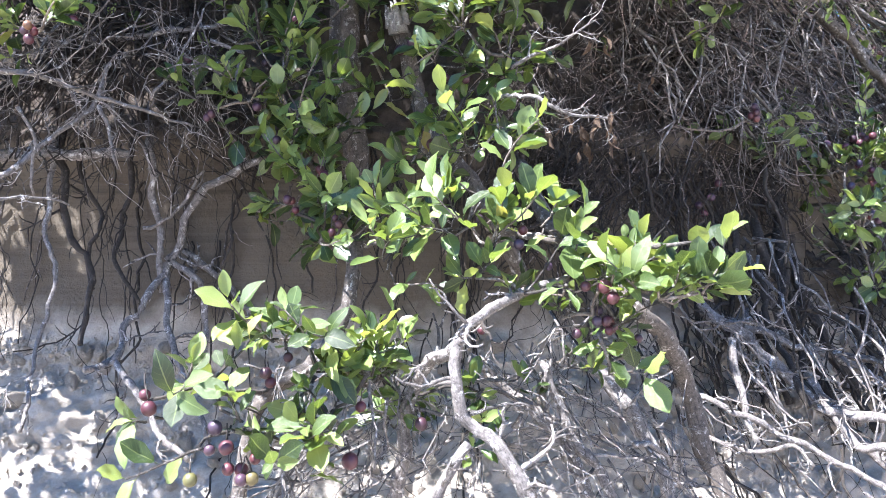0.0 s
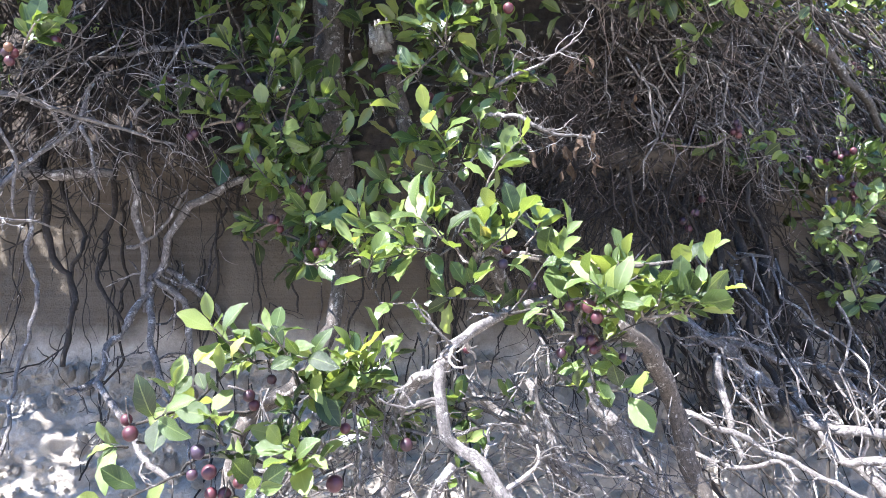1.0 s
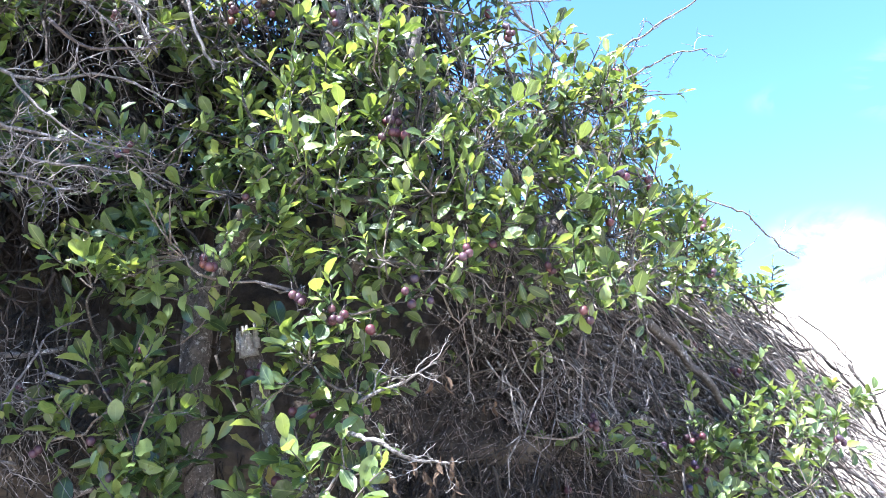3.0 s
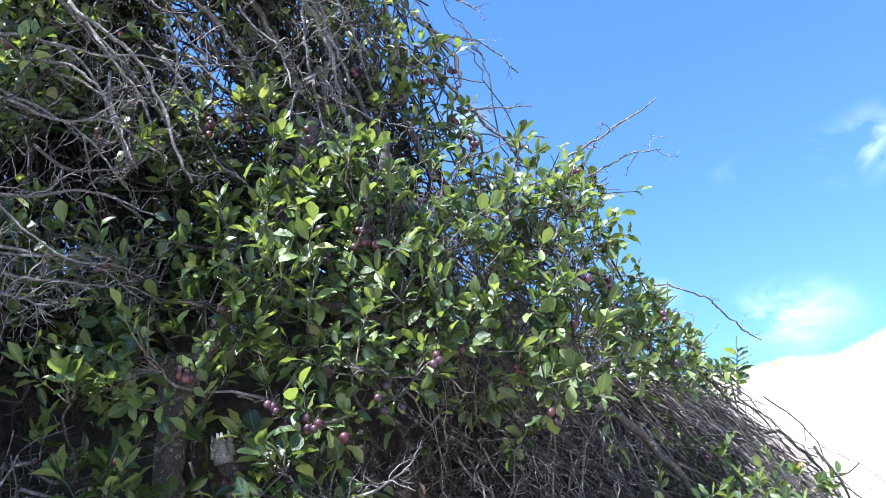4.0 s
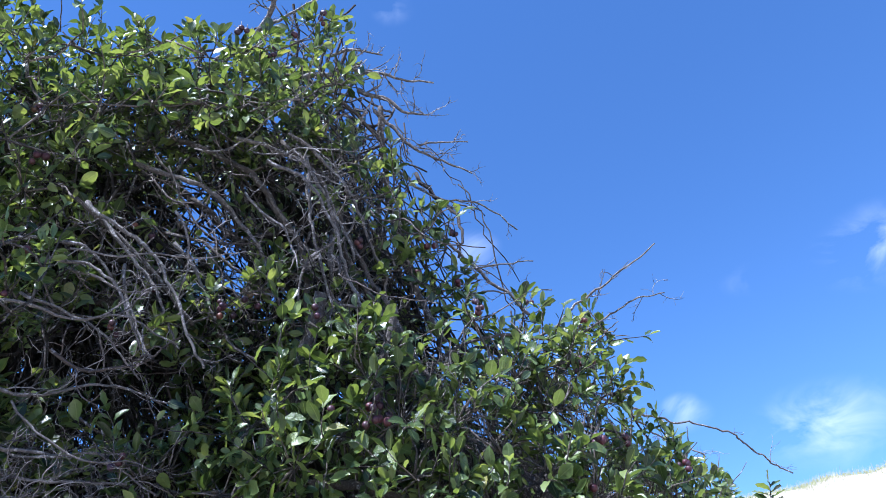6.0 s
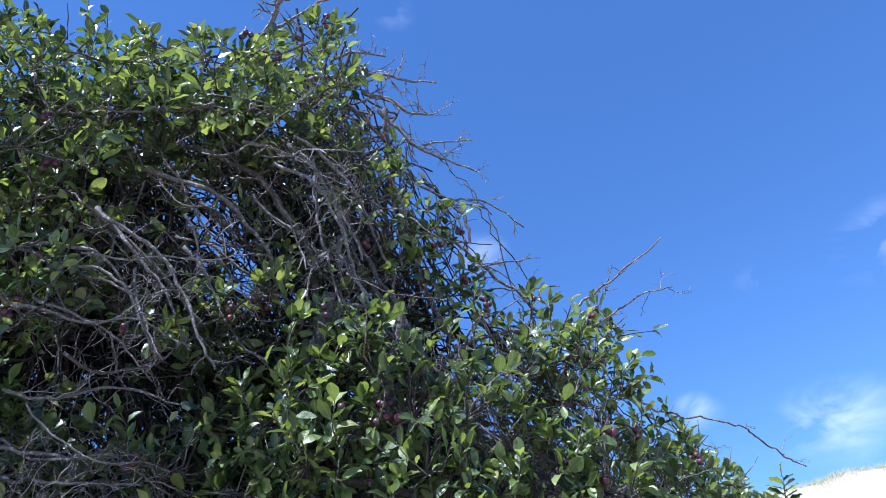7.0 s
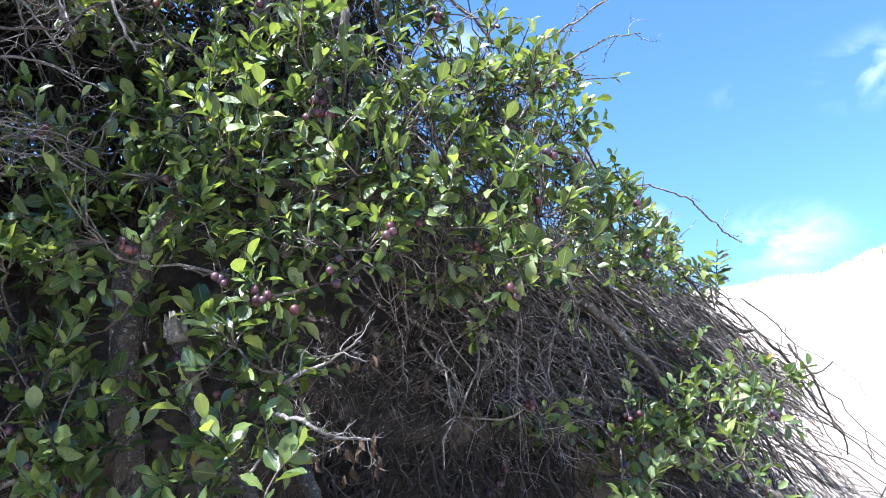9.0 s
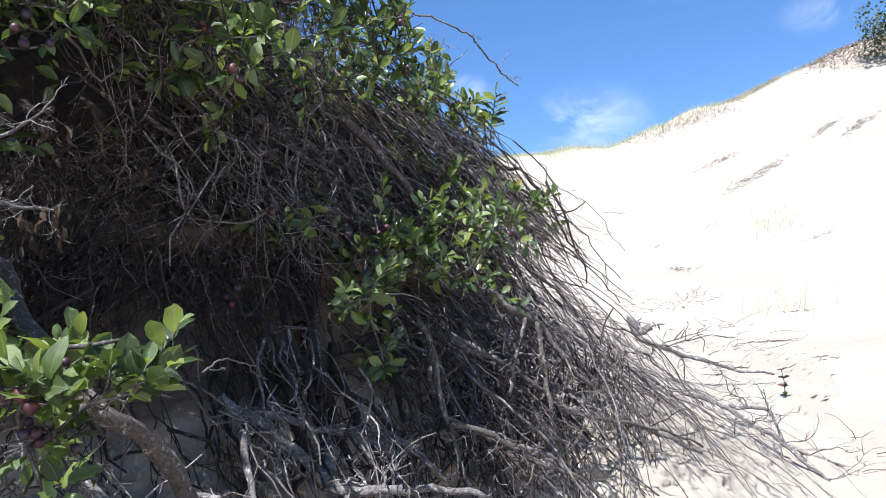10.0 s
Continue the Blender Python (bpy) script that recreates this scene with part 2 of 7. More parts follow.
# ---- shape helpers ----
class Geo:
    """Collects vertices and faces for one mesh."""

    def __init__(self):
        self.v, self.f, self.uv = [], [], []

    def add(self, verts, faces, uv=()):
        o = len(self.v)
        self.uv.extend(uv)
        self.v.extend(verts)
        self.f.extend([tuple(i + o for i in f) for f in faces])

    def tube(self, pts, r0, r1, sides=5, rng=None, knots=0.0):
        pts = [Vector(p) for p in pts]
        n = len(pts)
        o = len(self.v)
        ref = Vector((0.31, 0.52, 0.79))
        run = 0.0
        for i, p in enumerate(pts):
            run += (p - pts[i - 1]).length if i else 0.0
            d = (pts[min(i + 1, n - 1)] - pts[max(i - 1, 0)])
            d = d.normalized() if d.length > 1e-9 else Vector((0, 0, 1))
            a = d.cross(ref)
            if a.length < 0.05:
                a = d.cross(Vector((1, 0, 0)))
            a.normalize()
            b = d.cross(a)
            r = r0 + (r1 - r0) * i / (n - 1)
            if rng and knots:
                r *= 1 + knots * (rng.random() - 0.4)
            if r > 0.004:
                r *= 1 + 0.14 * noise.noise(p * 42.0)
            for k in range(sides):
                w = 2 * math.pi * k / sides
                self.uv.append((abs(2.0 * k / sides - 1.0), run))
                q = r * (1 + (knots * 0.35 * (rng.random() - 0.5) if rng else 0))
                if r > 0.0055 and rng:
                    q *= 1 + 0.16 * noise.noise((a * math.cos(w) + b * math.sin(w)) * 2.2 + Vector((run * 26.0, p.x * 9, 4.0)))
                self.v.append(tuple(p + a * (q * math.cos(w)) + b * (q * math.sin(w))))
        for i in range(n - 1):
            for k in range(sides):
                k2 = (k + 1) % sides
                self.f.append((o + i * sides + k, o + i * sides + k2, o + (i + 1) * sides + k2, o + (i + 1) * sides + k))
        self.f.append(tuple(o + k for k in reversed(range(sides))))
        self.f.append(tuple(o + (n - 1) * sides + k for k in range(sides)))

    def mesh(self, name, material, smooth=True):
        me = bpy.data.meshes.new(name)
        me.from_pydata(self.v, [], self.f)
        me.materials.append(material)
        me.polygons.foreach_set("use_smooth", [smooth] * len(me.polygons))
        if self.uv and len(self.uv) == len(self.v):
            idx = np.empty(len(me.loops), dtype=np.int32)
            me.loops.foreach_get("vertex_index", idx)
            me.uv_layers.new(name="blade").data.foreach_set("uv", np.array(self.uv, dtype=np.float32)[idx].ravel())
        me.update()
        return me


def part(name, geo, material, parent, label="", kind=""):
    """One mesh object under a thing or a part."""
    ob = new(name, geo.mesh(name, material) if isinstance(geo, Geo) else geo)
    ob.parent = parent
    return tagged(ob, label, kind=kind)


def thing(name, label, category, group="", kind="", at=(0, 0, 0)):
    ob = new(name)
    ob.empty_display_size = 0.05
    return tagged(ob, label, category, group, kind)


def rand_dir(rng):
    while True:
        p = Vector((rng.uniform(-1, 1), rng.uniform(-1, 1), rng.uniform(-1, 1)))
        if 0.05 < p.length < 1:
            return p.normalized()


def spline(pts, step=0.03):
    """Smooth curve through control points."""
    pts = [Vector(p) for p in pts]
    if len(pts) == 2:
        pts = [pts[0], (pts[0] + pts[1]) / 2, pts[1]]
    ext = [2 * pts[0] - pts[1]] + pts + [2 * pts[-1] - pts[-2]]
    out = []
    for i in range(1, len(ext) - 2):
        p0, p1, p2, p3 = ext[i - 1:i + 3]
        k = max(2, int((p2 - p1).length / step))
        for j in range(k):
            t = j / k
            out.append(0.5 * ((2 * p1) + (p2 - p0) * t + (2 * p0 - 5 * p1 + 4 * p2 - p3) * t * t + (3 * p1 - p0 - 3 * p2 + p3) * t ** 3))
    out.append(pts[-1])
    return out


def wobble(pts, amount, rng, scale=14.0):
    s = Vector((rng.uniform(0, 90), rng.uniform(0, 90), rng.uniform(0, 90)))
    return [p + noise.noise_vector(p * scale + s) * amount + noise.noise_vector(p * scale * 3.1 + s) * (amount * 0.35) for p in pts]


def crooked(start, direction, length, rng, kink=0.35, segs=6, drop=0.0):
    """A crooked twig line."""
    p, d = Vector(start), Vector(direction).normalized()
    out = [p.copy()]
    for _ in range(segs):
        d = (d + rand_dir(rng) * kink + Vector((0, 0, -drop))).normalized()
        p = p + d * (length / segs)
        out.append(p.copy())
    return out


def twig_tree(geo, start, direction, length, radius, rng, depth=1, kink=0.35, drop=0.0):
    """A twig with short side twigs."""
    line = crooked(start, direction, length, rng, kink, 7, drop)
    geo.tube(line, radius, radius * 0.45, 4)
    if depth > 0:
        for i in range(rng.randint(3, 6)):
            k = rng.randint(1, 6)
            d = (line[min(k + 1, 7)] - line[k - 1]).normalized()
            side = (d * 0.7 + rand_dir(rng) * 0.9).normalized()
            twig_tree(geo, line[k], side, length * rng.uniform(0.2, 0.45), radius * 0.6, rng, depth - 1, kink, drop)


# ---- the large structure ----
def smooth(a, b, x):
    t = min(1.0, max(0.0, (x - a) / (b - a)))
    return t * t * (3 - 2 * t)


EYE_Z = 1.48


def crest(az):
    """Elevation in degrees and distance in metres of the dune's crest by azimuth."""
    el = np.interp(az, [-180, -120, -60, -10, 31, 36.5, 40, 43.2, 49, 55.7, 70, 100, 140, 180], [3, 4, 6, 11.6, 13.1, 12.85, 12.9, 13.75, 15.15, 16.7, 18, 13, 6, 3])
    rr = np.interp(az, [-180, -60, 0, 31, 40, 48, 56, 80, 140, 180], [40, 36, 17, 13, 13.3, 13.8, 14.4, 15, 26, 40])
    return float(el), float(rr)


def ground_z(x, y):
    r = math.hypot(x, y)
    az = math.degrees(math.atan2(x, y))
    el, rc = crest(az)
    w = smooth(-20, 25, az) * (1 - smooth(75, 140, az))
    flat = 0.02 * r * r / (1 + 0.2 * r) * 0.3
    near = [-1.45, -1.3, -0.98, -0.66, -0.44, -0.02, 0.55]
    rs = [0.6, 1.4, 2.2, 3.2, 4.0, 7.0, 9.0]
    if r <= 9.0:
        rise = EYE_Z + float(np.interp(r, rs, near))
    else:
        e9 = math.degrees(math.atan2(0.55, 9.0))
        rise = EYE_Z + r * math.tan(radians(e9 + (el - e9) * smooth(0, 1, min(1, (r - 9) / (rc - 9))) ** 0.75)) if r <= rc * 1.00001 else 0
    top = EYE_Z + rc * math.tan(radians(el))
    if r > rc * 1.00001:
        z = top * math.exp(-(r - rc) / 60.0)
    else:
        z = w * rise + (1 - w) * (flat if r <= 9 else flat + (top - flat) * smooth(9, rc, r))
    ripple = 0.05 * noise.noise(Vector((x * 0.8, y * 0.8, 3.1))) * min(1, r / 4) + 0.016 * noise.noise(Vector((x * 3.2, y * 3.2, 1.0)))
    lump = 0.25 * noise.noise(Vector((x * 0.15, y * 0.15, 9.0))) * smooth(8, 20, r)
    return z + ripple + lump * (1 - smooth(rc * 0.8, rc, r)) + 0.10 * noise.noise(Vector((x * 1.3, y * 1.3, 7.0))) * smooth(rc * 0.7, rc, r)


def build_ground():
    g = Geo()
    azs = []
    a = -180.0
    while a < 180:
        azs.append(a)
        a += 0.3 if 20 < a < 66 else 4.0
    # rings: near ones are circles, the far ones follow the crest
    near = [0.25 * 1.045 ** i for i in range(82)]
    rings = [(0, r) for r in near if r < 9] + [(1, i / 55) for i in range(56)] + [(2, 1.06 ** i) for i in range(1, 62)]
    for zone, f in rings:
        for a in azs:
            rc = crest(a)[1]
            r = f if zone == 0 else 9 + (rc - 9) * f if zone == 1 else rc * f
            x, y = r * math.sin(radians(a)), r * math.cos(radians(a))
            g.v.append((x, y, ground_z(x, y) if zone < 2 else ground_z(x * 1.0001, y * 1.0001)))
    n = len(azs)
    for i in range(len(rings) - 1):
        for k in range(n):
            k2 = (k + 1) % n
            g.f.append((i * n + k, (i + 1) * n + k, (i + 1) * n + k2, i * n + k2))
    g.v.append((0, 0, ground_z(0, 0)))
    c = len(g.v) - 1
    for k in range(n):
        g.f.append((c, k, (k + 1) % n))
    ob = new("ground", g.mesh("ground", dune_sand))
    return tagged(ob, "bright pale dune sand rising to a grassy crest", "sand", kind="structure")


def face_line(x):
    """Plan of the bank's face."""
    return 1.72 + 0.02 * math.sin(x * 3.0) + 0.55 * max(0.0, x - 0.35) * smooth(0.2, 1.4, x) + 0.12 * smooth(1.6, 2.8, x)


PROFILE = [(-1.75, -0.25), (-0.85, 0.42), (-0.36, 0.84), (-0.14, 1.08), (-0.03, 1.22), (0.0, 1.32), (0.02, 1.55), (0.03, 1.70), (-0.01, 1.735), (-0.02, 1.77),
           (0.03, 1.88), (0.12, 2.1), (0.22, 2.35), (0.4, 2.6), (0.9, 2.8), (2.5, 2.9)]


def bank_point(x, s):
    i = min(int(s), len(PROFILE) - 2)
    f = s - i
    (o0, z0), (o1, z1) = PROFILE[i], PROFILE[i + 1]
    o, z = o0 + (o1 - o0) * f, z0 + (z1 - z0) * f
    k = smooth(0.7, 3.3, x)
    if 0.42 <= z <= 2.1:
        o += ((z - 0.42) * 0.58 - 0.85 - o) * smooth(1.2, 2.0, x)
    base = 0.95
    z = base + (z - base) * (1 - 0.72 * k) if z > base else z
    y = face_line(x) + o * (1 + 0.5 * k + (0.4 * smooth(1.5, 2.3, x) if o < 0 else 0))
    p = Vector((x, y, z))
    rough = smooth(1.36, 1.15, z) if z < 1.36 else 0
    mat = smooth(1.70, 1.8, z)
    wall = max(0.0, 1 - rough - mat)
    big = noise.noise(p * 2.3) * (0.03 * wall + 0.05 * rough + 0.05 * mat)
    mid = noise.noise(p * 11.0) * (0.004 * wall + 0.022 * rough + 0.03 * mat)
    fine = noise.noise(p * 34.0) * (0.001 * wall + 0.012 * rough + 0.014 * mat) + noise.noise(p * 80.0) * (0.006 * rough + 0.006 * mat) + (0.35 - abs(noise.noise(p * 24.0))) * 0.028 * rough
    q = big + mid + fine
    p = Vector((x, y - q, z + q * (0.6 * rough + 0.2 * mat)))
    if x > 1.3:
        g = ground_z(p.x, p.y)
        h = max(0.0, 0.3 - abs(p.z - g)) / 0.3
        p.z += (max(p.z, g) + h * h * 0.075 - 0.03 * (1 - h) ** 4 - p.z) * smooth(1.3, 2.0, x)
    return p


def face_y(x, z):
    """Depth of the bank's face at a height on the wall or the foot."""
    best, by = 9, 0
    s = 1.0
    while s < 8.2:
        p = bank_point(x, s)
        if abs(p.z - z) < best:
            best, by = abs(p.z - z), p.y
        s += 0.08
    return by


def build_bank():
    g = Geo()
    xs = list(np.concatenate([np.linspace(-9, -1.6, 30), np.linspace(-1.57, 2.6, 380), np.linspace(2.63, 4.2, 40)]))
    ss = list(np.concatenate([np.linspace(0, 2, 30), np.linspace(2.04, 6, 90), np.linspace(6.05, 12, 80), np.linspace(12.2, 15, 12)]))
    for x in xs:
        for s in ss:
            g.v.append(tuple(bank_point(float(x), float(s))))
    n = len(ss)
    for i in range(len(xs) - 1):
        for k in range(n - 1):
            g.f.append((i * n + k, (i + 1) * n + k, (i + 1) * n + k + 1, i * n + k + 1))
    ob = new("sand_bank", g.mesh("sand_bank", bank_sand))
    return tagged(ob, "eroded layered sand bank under a dark overhanging mat of roots", "bank", kind="structure")


build_ground()
build_bank()


def clod_mesh(rng):
    """An angular lump of caked sand of unit size."""
    g = Geo()
    k = rng.uniform(0, 50)
    for i in range(1, 4):
        a = math.pi * i / 4
        for j in range(6):
            w = 2 * math.pi * (j + 0.5 * (i % 2)) / 6
            p = Vector((math.sin(a) * math.cos(w), math.sin(a) * math.sin(w), 0.75 * math.cos(a)))
            g.v.append(tuple(p * (1 + 0.45 * noise.noise(p * 1.9 + Vector((k, 0, 0))))))
    g.v += [(0, 0, 0.75), (0, 0, -0.75)]
    for j in range(6):
        j2 = (j + 1) % 6
        g.f += [(18, j, j2), (19, 12 + j2, 12 + j)]
        for i in (0, 6):
            off = 0 if i else 1
            g.f += [(i + j, i + 6 + j, i + j2), (i + j2, i + 6 + j, i + 6 + j2)]
    return g


def grit_shape(rng):
    """A small sharp-edged crumb of unit size."""
    g = Geo()
    g.v = [tuple(Vector(q) * rng.uniform(0.65, 1.25)) for q in ((1, 0, 0), (0, 1, 0), (-1, 0, 0), (0, -1, 0), (0, 0, 0.8), (0, 0, -0.8))]
    for j in range(4):
        g.f += [(j, (j + 1) % 4, 4), ((j + 1) % 4, j, 5)]
    return g


def crumbled_sand():
    """Clods and crumbs broken off the bank and lying on its foot."""
    rng = random.Random(63)
    ob = thing("crumbled_sand", "loose clods of dry pale sand on the foot of the bank", "sand")
    meshes = [clod_mesh(rng).mesh("clod", bank_sand, False) for _ in range(7)]
    grit = [grit_shape(rng) for _ in range(9)]
    crumbs = Geo()
    for i in range(12000):
        small = i >= 280
        x = rng.uniform(-1.2, 0.9) if small else rng.uniform(-1.3, 1.5)
        p = bank_point(x, rng.uniform(1.9, 4.8) if small else rng.uniform(1.6, 4.7))
        if small:
            r = 0.0022 + 0.0085 * rng.random() ** 2.5
            if noise.noise(p * 6.0) < rng.uniform(-0.5, 0.25):
                continue
        else:
            r = rng.uniform(0.009, 0.022) * (1.4 if rng.random() < 0.1 else 1)
        m4 = Matrix.Translation(p + Vector((0, -0.2 * r, 0.25 * r))) @ pose(0, 0, 0, rng.uniform(0, 360), rng.uniform(0, 360), rng.uniform(0, 360)) @ Matrix.Diagonal((r, r * rng.uniform(0.6, 1), r * rng.uniform(0.6, 1), 1))
        if small:
            shape = rng.choice(grit)
            crumbs.add([tuple(m4 @ Vector(q)) for q in shape.v], shape.f)
        else:
            piece = new("clod", rng.choice(meshes))
            piece.parent = ob
            piece.matrix_basis = m4
    part("crumbs", crumbs.mesh("crumbs", bank_sand, False), bank_sand, ob, "fine scattered crumbs of sand", "stuff")


crumbled_sand()


# ---- plum leaves ----
def leaf_shape(width, fold, curl, twist):
    """Vertices and faces of one leaf of unit length along +y, with a short stalk."""
    st = [0.0, 0.1, 0.26, 0.46, 0.66, 0.82, 0.93, 1.0]
    hw = [0.012, 0.3, 0.68, 0.98, 0.98, 0.71, 0.34, 0.0]
    v, f = [], []
    v += [(-0.012, -0.16, 0.0), (0.012, -0.16, 0.0), (0.0, -0.16, -0.02)]
    for t, h in zip(st, hw):
        w = width * 0.5 * h
        z = -curl * t * t + 0.05 * math.sin(t * 9) * 0.3
        tw = twist * t
        for sgn in (-1, 0, 1):
            x = sgn * w
            zz = z + abs(sgn) * w * fold + (0.035 * math.sin(t * 19 + sgn * 1.3 + width * 40) if sgn else 0)
            v.append((x * math.cos(tw) - (zz - z) * math.sin(tw), t * (1 - 0.25 * curl * t), z + (zz - z) * math.cos(tw) + x * math.sin(tw)))
    for i in range(len(st) - 1):
        a = 3 + 3 * i
        f += [(a, a + 1, a + 4, a + 3), (a + 1, a + 2, a + 5, a + 4)]
    f += [(0, 1, 5, 3), (1, 2, 4, 5), (2, 0, 3, 4)]
    uv = [(0.5, 0.0)] * 3 + [(0.5 + 0.5 * sgn, t) for t in st for sgn in (-1, 0, 1)]
    return v, f, uv


LEAVES = [leaf_shape(0.56, 0.3, 0.16, 0.1), leaf_shape(0.5, 0.55, 0.3, -0.3), leaf_shape(0.62, 0.2, 0.06, 0.2), leaf_shape(0.52, 0.4, 0.45, 0.35), leaf_shape(0.44, 0.7, 0.12, -0.1),
          leaf_shape(0.56, 0.35, -0.15, 0.4), leaf_shape(0.48, 0.3, 0.6, -0.5), leaf_shape(0.36, 0.8, -0.1, 0.3)]
LEAF_MESH = []
for lv, lf, luv in LEAVES:
    lg = Geo()
    lg.add(lv, lf, luv)
    LEAF_MESH.append(lg.mesh("leaf", leaf_single))


def leaf_pose(pos, along, rng, size, shoot=None):
    """A leaf whose upper side turns to the light and, on a shoot, towards the shoot's tip."""
    along = along.normalized()
    if shoot is None:
        face = Vector((0, 0, 0.75)) + to_sun * 0.35 + Vector((0, -0.25, 0)) + rand_dir(rng) * 0.75
    else:
        face = shoot * 0.7 + Vector((0, -0.1, 0.3)) + to_sun * 0.3 + rand_dir(rng) * 0.55
    nrm = face - along * face.dot(along)
    if nrm.length < 0.05:
        nrm = along.orthogonal()
    nrm.normalize()
    side = along.cross(nrm)
    m3 = Matrix((side, along, nrm)).transposed()
    return Matrix.Translation(pos) @ m3.to_4x4() @ Matrix.Diagonal((size, size, size, 1))


def sprig(geo, base, direction, length, rng, n, leaf_len):
    """A leafy shoot: a thin twig in geo; gives the poses of its leaves."""
    line = crooked(base, direction, length, rng, 0.18, 5)
    geo.tube(line, 0.0022, 0.0011, 4)
    out = []
    for k in range(n):
        f = 0.2 + 0.8 * (k + rng.uniform(-0.3, 0.3)) / max(1, n - 1)
        f = min(1.0, max(0.1, f))
        i = min(4, int(f * 5))
        p = line[i].lerp(line[i + 1], f * 5 - i)
        d = (line[i + 1] - line[i]).normalized()
        a = d.orthogonal().normalized()
        a.rotate(Matrix.Rotation(k * 2.4 + rng.uniform(-0.5, 0.5), 3, d))
        ang = radians(78 - 48 * f + rng.uniform(-15, 15))
        along = d * math.cos(ang) + a * math.sin(ang) + Vector((0, 0, 0.18))
        size = leaf_len * rng.uniform(0.4, 1.2) * (1 - 0.25 * abs(f - 0.55))
        out.append(leaf_pose(p + along.normalized() * size * 0.16, along, rng, size, d))
    return out


def limb(bush, pts, r0, r1):
    """A main stem of a bush."""
    rng = random.Random(len(bush["limbs"]) * 7 + 3)
    line = wobble(wobble(spline(pts, 0.02), 0.008, rng), 0.003, rng, 45.0)
    g = Geo()
    g.tube(line, r0, r1, 9 if max(r0, r1) > 0.008 else 6, rng, 0.16)
    part("stem", g, bark, bush["ob"])
    bush["limbs"].extend(line)


def tall_shoot(bush, base, direction, length, n, size):
    """A straight upright shoot of folded leaves in two ranks."""
    rng = random.Random(77)
    g = Geo()
    line = crooked(base, direction, length, rng, 0.06, 8)
    g.tube(line, 0.004, 0.0015, 5)
    part("shoot", g, bark, bush["ob"])
    for k in range(n):
        f = 0.25 + 0.75 * k / n
        i = min(7, int(f * 8))
        p = line[i].lerp(line[i + 1], f * 8 - i)
        along = Vector(((1 if k % 2 else -1) * 0.9, rng.uniform(-0.3, 0.3), 0.55)) if k < n - 1 else Vector((0.1, 0, 1))
        ob = new("leaf", LEAF_MESH[0])
        ob.parent = bush["ob"]
        ob.matrix_basis = leaf_pose(p, along, rng, size * (1.1 - 0.4 * f))


def new_bush(name, label, category, seed):
    return {"ob": thing(name, label, category, "plum bushes on the bank"), "limbs": [], "rng": random.Random(seed)}


